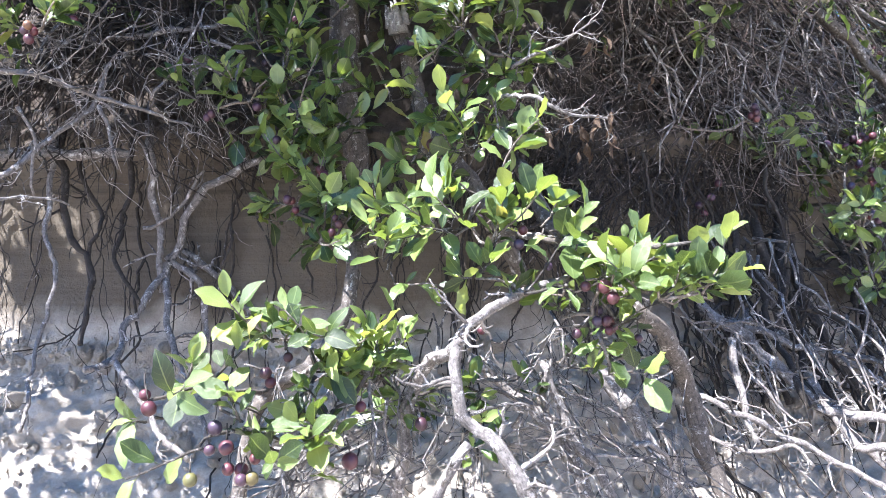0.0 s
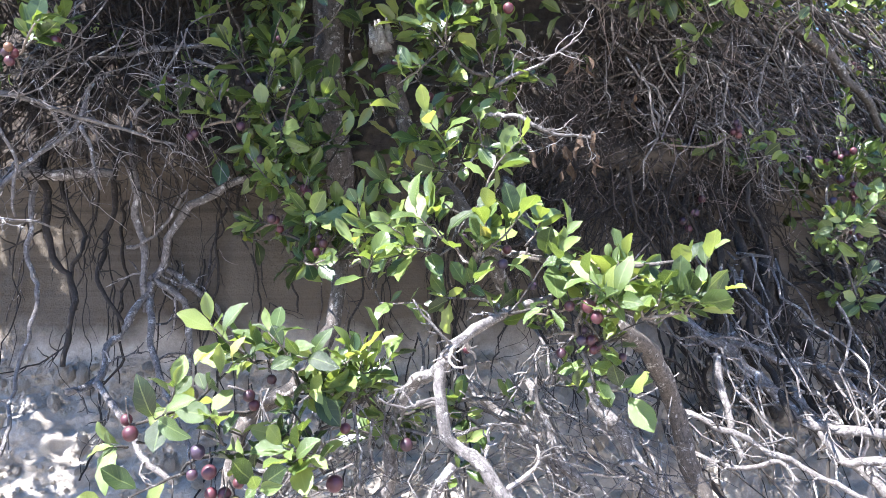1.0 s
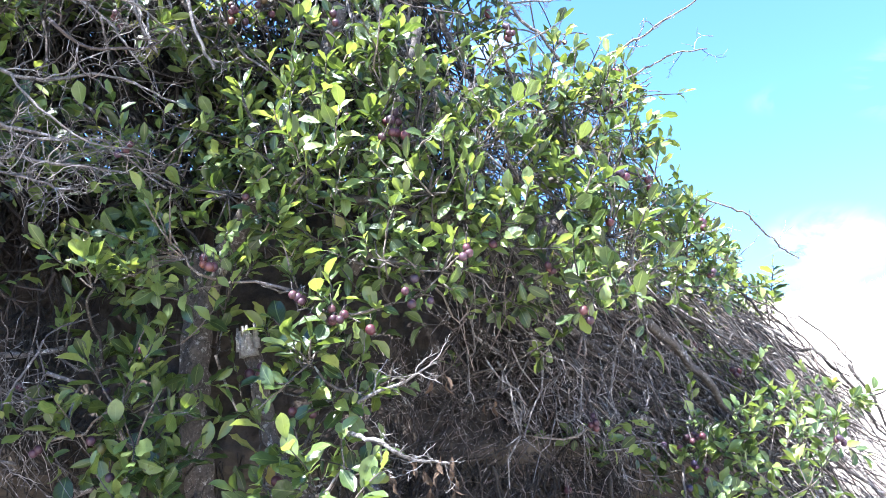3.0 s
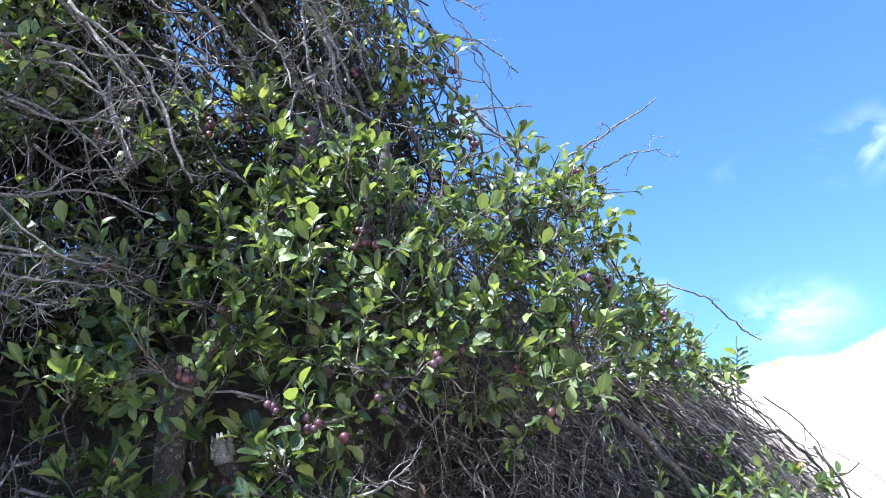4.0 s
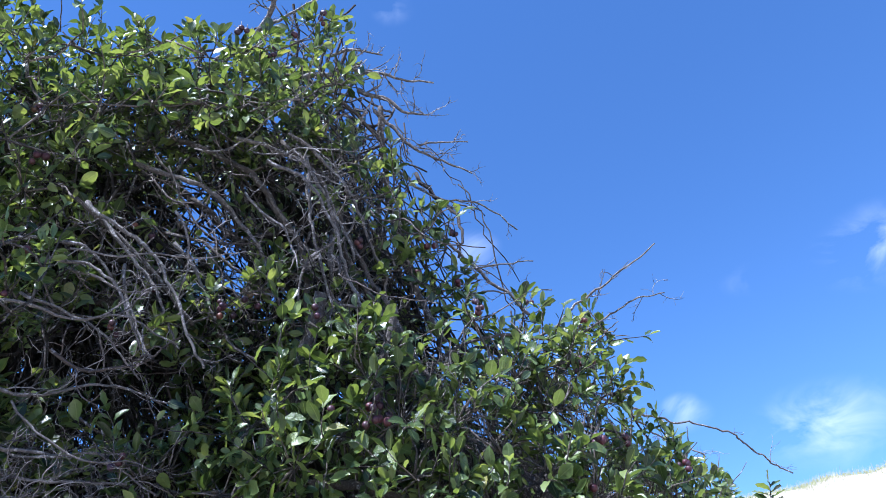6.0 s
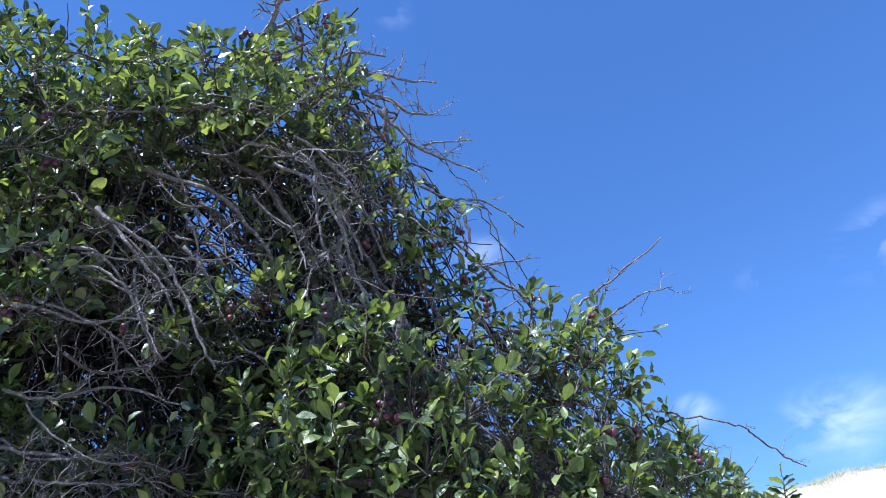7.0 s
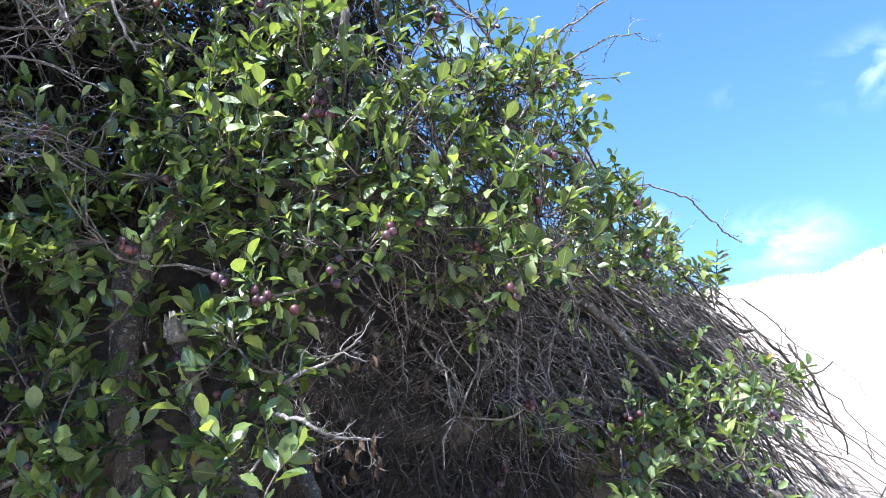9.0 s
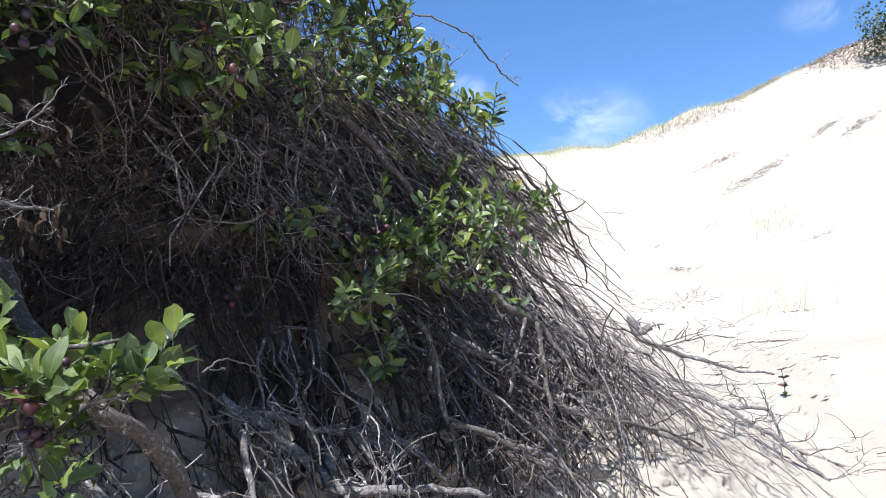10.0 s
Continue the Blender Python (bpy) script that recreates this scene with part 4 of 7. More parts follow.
MIDDLE_CROWN_D = [(0.88, 1.766, 2.552, 0.099, 10), (-0.235, 1.711, 2.536, 0.164, 18), (0.181, 1.358, 2.02, 0.062, 6),
    (0.317, 1.412, 2.008, 0.058, 5), (0.474, 1.476, 2.082, 0.074, 8), (0.652, 1.589, 2.113, 0.081, 8),
    (0.591, 1.577, 2.025, 0.052, 2), (0.263, 1.394, 2.07, 0.058, 5)]
MIDDLE_CROWN = MIDDLE_CROWN_A + MIDDLE_CROWN_B + MIDDLE_CROWN_C + MIDDLE_CROWN_D
fill_bush(bush, MIDDLE_CROWN, [(0.181, 1.253, 2.362, 0.0090), (0.166, 1.271, 2.332, 0.0090), (0.211, 1.264, 2.334, 0.0101), (0.186, 1.264, 2.34, 0.0090), (0.196, 1.282, 2.348, 0.0091), (0.096, 1.257, 2.365, 0.0090), (-0.089, 1.276, 2.2, 0.0076), (0.142, 1.278, 1.948, 0.0102), (0.217, 1.269, 1.994, 0.0093), (0.222, 1.255, 2.039, 0.0093), (0.205, 1.264, 2.017, 0.0082), (0.254, 1.282, 2.004, 0.0073), (0.033, 1.305, 1.976, 0.0084), (0.544, 1.264, 1.982, 0.0097), (0.556, 1.265, 1.963, 0.0087), (0.643, 1.327, 2.185, 0.0096), (0.378, 1.275, 2.115, 0.0087)], 0.045, 300, [STUB_GAP] + EDGE_GAPS + SUN_GAPS, clusters=10, hollow=0.36)

bush = new_bush("tall_plum_bush", "tall wind-bent plum bush with bare grey limbs and a leafy top", "bush", 14)
limb(bush, [(-0.01, 1.437, 3.258), (0.098, 1.45, 3.129), (0.182, 1.503, 2.928), (0.258, 1.496, 2.739), (0.324, 1.469, 2.557), (0.356, 1.412, 2.425)], 0.0071, 0.0056)
limb(bush, [(0.115, 1.588, 3.155), (0.179, 1.537, 2.876), (0.284, 1.53, 2.672), (0.333, 1.497, 2.493)], 0.0082, 0.0077)
limb(bush, [(0.303, 1.606, 3.571), (0.315, 1.705, 3.309), (0.361, 1.695, 2.969), (0.417, 1.612, 2.69)], 0.0093, 0.0094)
limb(bush, [(-0.31, 1.525, 3.344), (-0.113, 1.528, 3.221), (-0.017, 1.536, 3.058), (0.043, 1.553, 2.95), (0.052, 1.602, 2.777)], 0.0086, 0.0094)
limb(bush, [(-0.755, 1.519, 3.494), (-0.596, 1.511, 3.508), (-0.4, 1.501, 3.521), (-0.197, 1.481, 3.524), (0.011, 1.438, 3.527), (0.179, 1.47, 3.437), (0.281, 1.537, 3.355)], 0.0093, 0.0043)
limb(bush, [(-0.509, 1.36, 2.999), (-0.405, 1.416, 2.912), (-0.311, 1.461, 2.818), (-0.229, 1.504, 2.707)], 0.0056, 0.0054)
limb(bush, [(-0.69, 1.649, 2.849), (-0.496, 1.658, 2.878), (-0.363, 1.673, 2.843), (-0.168, 1.704, 2.776)], 0.0134, 0.0148)
limb(bush, [(-0.365, 1.757, 3.372), (-0.187, 1.797, 3.192), (-0.012, 1.787, 3.048), (0.149, 1.809, 2.811)], 0.0105, 0.0134)
limb(bush, [(0.247, 1.596, 2.544), (0.494, 1.601, 2.679), (0.672, 1.65, 2.711), (0.892, 1.784, 2.75)], 0.0063, 0.0032)
CROWN_CROWN_A = [(-0.777, 1.371, 3.62, 0.078, 7), (-0.685, 1.295, 3.151, 0.099, 7), (-0.59, 1.375, 3.264, 0.120, 12),
    (-0.718, 1.539, 3.636, 0.101, 10), (-0.536, 1.476, 3.618, 0.097, 10), (-0.501, 1.435, 3.385, 0.125, 12),
    (-0.375, 1.429, 3.567, 0.084, 10), (-0.35, 1.446, 3.417, 0.125, 12), (-0.219, 1.4, 3.487, 0.090, 12),
    (-0.184, 1.425, 3.327, 0.120, 12), (-0.059, 1.452, 3.593, 0.093, 10), (-0.024, 1.423, 3.415, 0.114, 12),
    (0.093, 1.388, 3.652, 0.084, 9), (0.113, 1.41, 3.498, 0.090, 10), (0.123, 1.435, 3.332, 0.086, 9)]
CROWN_CROWN_B = [(-0.647, 1.398, 3.052, 0.115, 10), (-0.56, 1.412, 3.078, 0.099, 7), (-0.581, 1.297, 2.686, 0.071, 6),
    (-0.389, 1.52, 3.33, 0.108, 7), (0.301, 1.571, 3.157, 0.060, 6), (0.203, 1.5, 3.255, 0.060, 4),
    (0.401, 1.532, 3.018, 0.058, 6), (0.171, 1.42, 3.041, 0.039, 3), (0.302, 1.539, 2.852, 0.039, 3),
    (0.54, 1.596, 2.876, 0.041, 3), (-0.103, 1.476, 2.782, 0.045, 4), (-0.381, 1.665, 3.32, 0.112, 6),
    (-0.193, 1.877, 3.072, 0.149, 12), (-0.015, 1.773, 2.878, 0.155, 13), (0.125, 1.334, 2.533, 0.078, 10)]
CROWN_CROWN_C = [(0.228, 1.318, 2.547, 0.059, 6), (0.051, 1.347, 2.618, 0.054, 4), (0.455, 1.4, 2.639, 0.071, 7),
    (0.66, 1.63, 2.756, 0.074, 7), (0.95, 1.75, 2.767, 0.054, 6), (0.877, 1.781, 2.769, 0.063, 4),
    (0.648, 1.409, 2.505, 0.064, 7), (0.541, 1.4, 2.478, 0.083, 9), (0.732, 1.486, 2.521, 0.067, 7),
    (0.362, 1.374, 2.508, 0.081, 6), (-0.743, 1.603, 3.078, 0.161, 29), (-0.652, 1.744, 3.112, 0.168, 29),
    (-0.455, 1.802, 2.921, 0.161, 29), (-0.584, 1.59, 2.809, 0.148, 29), (-0.443, 2.022, 3.338, 0.188, 29)]
# the four clumps at y 1.13 to 1.23 are unseen, added for shade
CROWN_CROWN_D = [(-0.133, 1.834, 2.75, 0.155, 29), (0.109, 1.763, 2.681, 0.148, 29), (-1.017, 1.168, 2.699, 0.209, 35),
    (-1.156, 1.135, 2.79, 0.220, 35), (-0.902, 1.227, 2.511, 0.199, 35), (-1.08, 1.147, 2.541, 0.204, 35),
    (-1.015, 1.587, 3.739, 0.238, 32), (-0.96, 1.615, 3.275, 0.214, 32), (-0.834, 1.627, 2.779, 0.189, 32),
    (-0.784, 1.822, 3.109, 0.214, 32), (-0.584, 1.895, 2.904, 0.205, 32), (-0.741, 1.728, 3.429, 0.222, 32),
    (-0.524, 1.901, 3.47, 0.230, 32), (-0.61, 2, 3.215, 0.226, 32), (-0.35, 1.977, 2.854, 0.205, 32)]
CROWN_CROWN_E = [(-0.245, 1.902, 2.562, 0.189, 32), (-0.023, 1.89, 2.642, 0.189, 32), (-0.353, 1.712, 3.579, 0.222, 32),
    (-0.091, 1.661, 3.526, 0.214, 32), (0.07, 1.753, 3.429, 0.214, 32), (-0.796, 1.455, 2.417, 0.164, 32),
    (-1.029, 1.468, 2.861, 0.189, 32), (-1.149, 1.462, 3.314, 0.214, 32), (0.171, 1.958, 3.148, 0.136, 13),
    (0.294, 1.892, 2.846, 0.161, 17), (0.477, 1.842, 2.655, 0.155, 17), (0.187, 1.751, 2.439, 0.141, 14),
    (0.702, 1.812, 2.589, 0.120, 13), (0.42, 1.917, 2.976, 0.112, 10), (0.608, 1.853, 2.805, 0.108, 12)]
CROWN_CROWN_F = [(-0.362, 1.96, 3.089, 0.117, 9), (-0.956, 2.033, 3.44, 0.224, 36), (-0.779, 2.141, 3.564, 0.232, 36),
    (-0.914, 2.089, 3.198, 0.217, 36), (-0.745, 2.228, 3.273, 0.224, 36), (-0.524, 2.232, 3.169, 0.217, 36),
    (-0.366, 2.173, 2.909, 0.202, 36), (-0.123, 2.144, 2.797, 0.194, 36), (0.11, 2.092, 2.678, 0.187, 36),
    (-0.178, 2.017, 2.565, 0.179, 36), (0.051, 2.298, 3.171, 0.217, 36), (0.202, 2.198, 2.924, 0.202, 36),
    (-0.581, 2.075, 3.721, 0.232, 36), (-0.851, 1.951, 3.756, 0.232, 36), (-0.224, 2.044, 3.685, 0.224, 36)]
CROWN_CROWN_G = [(0.001, 2.111, 3.459, 0.217, 36), (-0.933, 1.85, 2.729, 0.187, 36), (-1.088, 1.956, 3.276, 0.217, 36),
    (0.292, 2.073, 2.695, 0.187, 36), (0.147, 2.138, 3.419, 0.130, 12), (-0.071, 2.289, 3.374, 0.112, 9),
    (-0.434, 2.26, 3.531, 0.093, 6), (-0.602, 1.3, 2.667, 0.064, 5), (-0.558, 1.359, 2.799, 0.060, 4),
    (-1.048, 2.169, 3.729, 0.271, 55), (-0.768, 2.239, 3.778, 0.271, 55), (-1.009, 2.373, 3.477, 0.271, 55),
    (-0.744, 2.47, 3.472, 0.271, 55), (-0.499, 2.636, 3.29, 0.271, 55), (-0.284, 2.789, 3.042, 0.271, 55)]
CROWN_CROWN_H = [(0.039, 2.795, 3.07, 0.271, 55), (-0.023, 2.33, 3.829, 0.271, 55), (0.203, 2.546, 3.527, 0.271, 55),
    (0.334, 2.711, 3.221, 0.271, 55), (-0.323, 2.663, 3.293, 0.271, 55), (0.317, 1.432, 3.086, 0.056, 4),
    (0.385, 1.534, 3.02, 0.066, 5), (0.26, 1.481, 2.948, 0.071, 5), (0.456, 1.605, 2.986, 0.067, 5),
    (0.206, 1.458, 3.07, 0.072, 5), (0.2, 1.463, 3.222, 0.067, 4), (0.335, 1.52, 2.875, 0.071, 6),
    (0.476, 1.614, 2.872, 0.066, 5), (-0.498, 1.113, 2.534, 0.043, 3), (-0.472, 1.17, 2.658, 0.046, 3)]
CROWN_CROWN_I = [(-0.564, 1.153, 2.722, 0.054, 4), (-0.055, 1.394, 2.73, 0.050, 3), (-0.002, 1.382, 2.656, 0.048, 3),
    (-0.203, 1.598, 3.282, 0.108, 10), (-0.315, 1.533, 3.409, 0.110, 10), (-0.436, 1.534, 3.3, 0.108, 10),
    (-0.547, 1.508, 3.367, 0.110, 10), (-0.64, 1.47, 3.444, 0.112, 10), (-0.429, 1.495, 3.491, 0.112, 10),
    (-0.166, 1.535, 3.432, 0.110, 10), (-0.667, 1.497, 3.17, 0.105, 10), (-0.066, 1.559, 3.267, 0.105, 10),
    (-0.281, 1.476, 3.544, 0.112, 10), (-0.575, 1.086, 3.188, 0.069, 6), (-0.493, 1.107, 3.271, 0.071, 6)]
CROWN_CROWN_J = [(-0.396, 1.143, 3.271, 0.071, 6), (-0.298, 1.167, 3.343, 0.072, 6), (-0.183, 1.165, 3.298, 0.071, 6),
    (-0.073, 1.216, 3.4, 0.074, 6), (0.049, 1.239, 3.451, 0.076, 6), (-0.526, 1.135, 3.09, 0.067, 6),
    (-0.42, 1.147, 3.119, 0.067, 6), (-0.318, 1.199, 3.17, 0.069, 6), (-0.198, 1.212, 3.182, 0.069, 6),
    (-0.09, 1.255, 3.225, 0.071, 6), (0.043, 1.284, 3.274, 0.072, 6), (-0.592, 1.133, 2.984, 0.066, 6),
    (-0.475, 1.187, 2.979, 0.066, 6), (0.139, 1.284, 3.34, 0.074, 6), (-0.739, 1.448, 3.454, 0.110, 8)]
CROWN_CROWN_K = [(-0.731, 1.539, 3.318, 0.110, 8), (-0.851, 1.494, 3.485, 0.110, 8), (-0.839, 1.567, 3.355, 0.110, 8),
    (-0.611, 1.477, 3.473, 0.110, 8), (-0.602, 1.57, 3.334, 0.110, 8), (-0.738, 1.512, 3.533, 0.110, 8),
    (-0.711, 1.6, 3.366, 0.110, 8), (-0.474, 1.501, 3.488, 0.110, 8), (-0.466, 1.596, 3.347, 0.110, 8),
    (-0.602, 1.54, 3.543, 0.110, 8), (-0.59, 1.615, 3.408, 0.110, 8), (-0.331, 1.519, 3.499, 0.110, 8),
    (-0.337, 1.602, 3.389, 0.110, 8), (-0.458, 1.562, 3.549, 0.110, 8), (-0.447, 1.637, 3.412, 0.110, 8)]
CROWN_CROWN_L = [(-0.181, 1.531, 3.503, 0.110, 8), (-0.186, 1.615, 3.392, 0.110, 8), (-0.308, 1.576, 3.55, 0.110, 8),
    (-0.297, 1.653, 3.411, 0.110, 8), (-0.04, 1.522, 3.537, 0.110, 8), (-0.031, 1.621, 3.39, 0.110, 8),
    (-0.167, 1.569, 3.581, 0.110, 8), (-0.143, 1.66, 3.406, 0.110, 8), (0.118, 1.518, 3.529, 0.110, 8),
    (0.128, 1.619, 3.381, 0.110, 8), (-0.009, 1.567, 3.571, 0.110, 8), (0.015, 1.659, 3.396, 0.110, 8),
    (-0.291, 1.52, 3.037, 0.082, 7), (-0.16, 1.573, 2.992, 0.082, 7), (-0.037, 1.605, 3.048, 0.084, 7)]
CROWN_CROWN_M = [(0.056, 1.58, 2.91, 0.080, 7), (-0.323, 1.532, 2.828, 0.078, 7), (0.142, 1.544, 2.774, 0.077, 7),
    (-0.463, 1.473, 2.955, 0.080, 7), (-0.174, 1.498, 2.732, 0.075, 7), (-0.066, 1.565, 2.834, 0.078, 7),
    (-0.361, 1.448, 2.654, 0.073, 7), (-0.512, 1.384, 2.688, 0.073, 7)]
# the tall bush carried on unseen to shade the thicket; last row backs it
CROWN_CROWN_N = [(-1.05, 1.05, 3.4, 0.15, 16), (-0.95, 1.1, 3.46, 0.14, 16), (-0.86, 1.15, 3.36, 0.13, 14), (-0.78, 1.2, 3.5, 0.12, 14), (-1.15, 1.0, 3.3, 0.15, 16),
    (-1.2, 1.15, 3.5, 0.16, 16), (-1.35, 1.1, 3.3, 0.17, 18), (-1.0, 1.2, 3.55, 0.15, 16), (-1.5, 1.2, 3.2, 0.18, 18), (-1.3, 0.95, 3.15, 0.16, 16),
    (-1.05, 0.88, 3.25, 0.14, 16), (-1.2, 0.8, 3.2, 0.14, 16), (-1.15, 0.95, 3.4, 0.14, 16), (-0.86, 1.02, 3.02, 0.11, 13), (-0.95, 0.96, 3.12, 0.12, 14), (-0.9, 1.08, 2.85, 0.11, 12),
    (-0.968, 2.5, 3.281, 0.24, 42), (-0.804, 2.5, 3.112, 0.24, 42), (-0.638, 2.5, 3.04, 0.24, 42), (-0.452, 2.5, 2.968, 0.24, 42), (-0.276, 2.5, 3.058, 0.24, 42)]
CROWN_CROWN = CROWN_CROWN_A + CROWN_CROWN_B + CROWN_CROWN_C + CROWN_CROWN_D + CROWN_CROWN_E + CROWN_CROWN_F + CROWN_CROWN_G + CROWN_CROWN_H + CROWN_CROWN_I + CROWN_CROWN_J + CROWN_CROWN_K + CROWN_CROWN_L + CROWN_CROWN_M + CROWN_CROWN_N
fill_bush(bush, CROWN_CROWN, [(0.194, 1.309, 2.41, 0.0100), (0.18, 1.319, 2.391, 0.0100), (0.219, 1.305, 2.362, 0.0099), (0.174, 1.326, 2.376, 0.0100), (0.202, 1.317, 2.391, 0.0100), (0.194, 1.458, 2.904, 0.0092), (0.187, 1.453, 2.912, 0.0092), (0.194, 1.448, 2.917, 0.0092), (0.368, 1.514, 2.966, 0.0096), (0.388, 1.525, 2.945, 0.0096), (0.41, 1.521, 2.944, 0.0096), (0.362, 1.568, 2.887, 0.0112), (-0.086, 1.438, 2.75, 0.0087), (-0.069, 1.454, 2.725, 0.0087), (-0.128, 1.461, 2.705, 0.0087), (-0.159, 1.458, 2.704, 0.0087), (-0.1, 1.443, 2.74, 0.0087), (-0.55, 1.254, 2.772, 0.0099), (-0.611, 1.347, 3.13, 0.0115), (-0.596, 1.356, 3.128, 0.0115), (-0.388, 1.47, 2.989, 0.0096), (-0.348, 1.492, 2.972, 0.0096)], 0.045, 300, EDGE_GAPS + SKY_GAPS + SPRAY_GAPS + SUN_GAPS, clusters=20, hollow=0.3)

bush = new_bush("low_plum_bush", "low plum bush with small leaves over matted bare twigs", "bush", 15)
limb(bush, [(0.784, 2.071, 2.122), (0.981, 2.229, 2.048), (1.106, 2.257, 1.852), (1.208, 2.273, 1.675)], 0.0240, 0.0233)
limb(bush, [(1.001, 1.921, 1.82), (1.187, 1.883, 1.754), (1.35, 1.841, 1.704)], 0.0099, 0.0052)
limb(bush, [(1.365, 2.499, 2.035), (1.483, 2.394, 1.9), (1.61, 2.27, 1.631)], 0.0173, 0.0146)
limb(bush, [(1.08, 2.294, 2.248), (1.337, 2.44, 2.182), (1.621, 2.586, 1.958), (1.919, 2.674, 1.831)], 0.0175, 0.0119)
FLANK_CROWN_A = [(1.42, 2.279, 2.354, 0.084, 10), (1.363, 2.163, 1.981, 0.078, 7), (1.724, 2.587, 2.313, 0.119, 10),
    (1.125, 1.861, 1.753, 0.115, 14), (1.217, 1.808, 1.719, 0.115, 14), (1.416, 1.91, 1.814, 0.125, 14),
    (1.535, 1.945, 1.848, 0.093, 10), (1.174, 1.599, 1.644, 0.090, 8), (1.012, 1.811, 1.695, 0.063, 7),
    (0.77, 1.911, 1.807, 0.055, 6), (0.826, 1.457, 1.572, 0.051, 6), (0.994, 2.044, 1.712, 0.120, 7),
    (0.896, 2.18, 1.843, 0.090, 6), (0.914, 1.646, 1.581, 0.057, 6), (0.785, 2.242, 1.683, 0.063, 3)]
FLANK_CROWN_B = [(0.933, 1.638, 1.457, 0.057, 6), (0.698, 2.078, 2.125, 0.060, 3), (1.471, 2.337, 1.872, 0.121, 7),
    (1.779, 2.511, 1.9, 0.134, 8), (2.074, 2.686, 1.904, 0.086, 6), (1.537, 2.588, 2.139, 0.134, 8),
    (1.369, 2.495, 2.329, 0.130, 10), (1.194, 2.304, 2.42, 0.121, 10), (1.664, 2.744, 2.548, 0.074, 5),
    (1.09, 2.017, 2.378, 0.108, 10), (1.141, 2.076, 1.4, 0.069, 2), (1.248, 2.131, 1.27, 0.054, 1),
    (1.017, 2.092, 2.254, 0.090, 6), (1.141, 1.838, 2.388, 0.077, 8), (1.355, 2.093, 2.352, 0.087, 8)]
FLANK_CROWN_C = [(1.557, 2.343, 2.327, 0.087, 7), (1.262, 2.06, 2.245, 0.093, 7), (1.056, 1.806, 2.271, 0.099, 8),
    (1.248, 2.527, 2.374, 0.173, 17), (1.473, 2.597, 2.552, 0.116, 10), (1, 2.256, 2.423, 0.155, 14),
    (1.336, 2.556, 2.168, 0.152, 10), (1.096, 2.294, 2.527, 0.161, 14), (1.834, 2.853, 2.313, 0.102, 7),
    (1.529, 2.649, 2.339, 0.139, 11), (0.874, 1.927, 2.215, 0.082, 7), (1.12, 2.133, 2.329, 0.093, 7),
    (1.426, 2.446, 2.356, 0.087, 6), (1.618, 2.721, 2.272, 0.084, 5), (1.179, 2.259, 2.211, 0.068, 3)]
FLANK_CROWN_D = [(0.994, 1.928, 2.398, 0.086, 6), (1.246, 2.187, 2.076, 0.097, 6), (1.146, 2.32, 2.199, 0.101, 6),
    (1.311, 2.333, 2.256, 0.105, 6), (1.054, 2.349, 2.244, 0.081, 4), (1.008, 1.923, 1.728, 0.099, 7),
    (0.955, 2.06, 1.73, 0.086, 5), (0.572, 1.579, 1.989, 0.033, 2), (0.381, 1.692, 1.924, 0.027, 1),
    (1.27, 2.101, 1.972, 0.065, 3), (0.533, 1.725, 1.793, 0.028, 1), (0.987, 2.309, 1.867, 0.075, 4),
    (1.159, 2.367, 1.818, 0.078, 5), (1.342, 2.494, 1.94, 0.084, 5), (1.498, 2.555, 1.82, 0.087, 5)]
FLANK_CROWN_E = [(1.719, 2.565, 1.751, 0.090, 5), (1.97, 2.752, 1.89, 0.099, 5), (2.181, 2.848, 1.956, 0.091, 4),
    (1.665, 2.675, 1.974, 0.093, 4), (0.788, 2.155, 1.842, 0.060, 3)]
FLANK_CROWN_F = [(0.685, 1.70, 1.795, 0.045, 3), (0.759, 1.72, 1.735, 0.05, 3), (0.876, 1.79, 1.77, 0.05, 3), (1.028, 1.89, 1.81, 0.06, 4), (1.10, 1.90, 1.75, 0.06, 4), (0.974, 1.82, 1.70, 0.055, 4)]
FLANK_CROWN = FLANK_CROWN_F + FLANK_CROWN_A + FLANK_CROWN_B + FLANK_CROWN_C + FLANK_CROWN_D + FLANK_CROWN_E
tall_shoot(bush, (1.941, 2.796, 2.308), (0.08, 0, 1), 0.25, 15, 0.1)
tall_shoot(bush, (1.901, 3.01, 2.452), (0.1, 0, 1), 0.16, 10, 0.075)
fill_bush(bush, FLANK_CROWN, [(0.921, 1.797, 1.759, 0.0092), (0.957, 1.78, 1.75, 0.0092), (0.906, 1.806, 1.732, 0.0092), (1.031, 1.797, 1.779, 0.0094), (1.051, 1.676, 1.649, 0.0090), (0.945, 1.734, 1.653, 0.0090), (0.629, 1.756, 1.628, 0.0099), (0.602, 1.764, 1.609, 0.0099), (0.613, 1.76, 1.59, 0.0099), (0.643, 1.751, 1.66, 0.0099), (1.562, 2.209, 1.471, 0.0097), (1.574, 2.202, 1.451, 0.0078)], 0.043, 300, EDGE_GAPS, clusters=12)


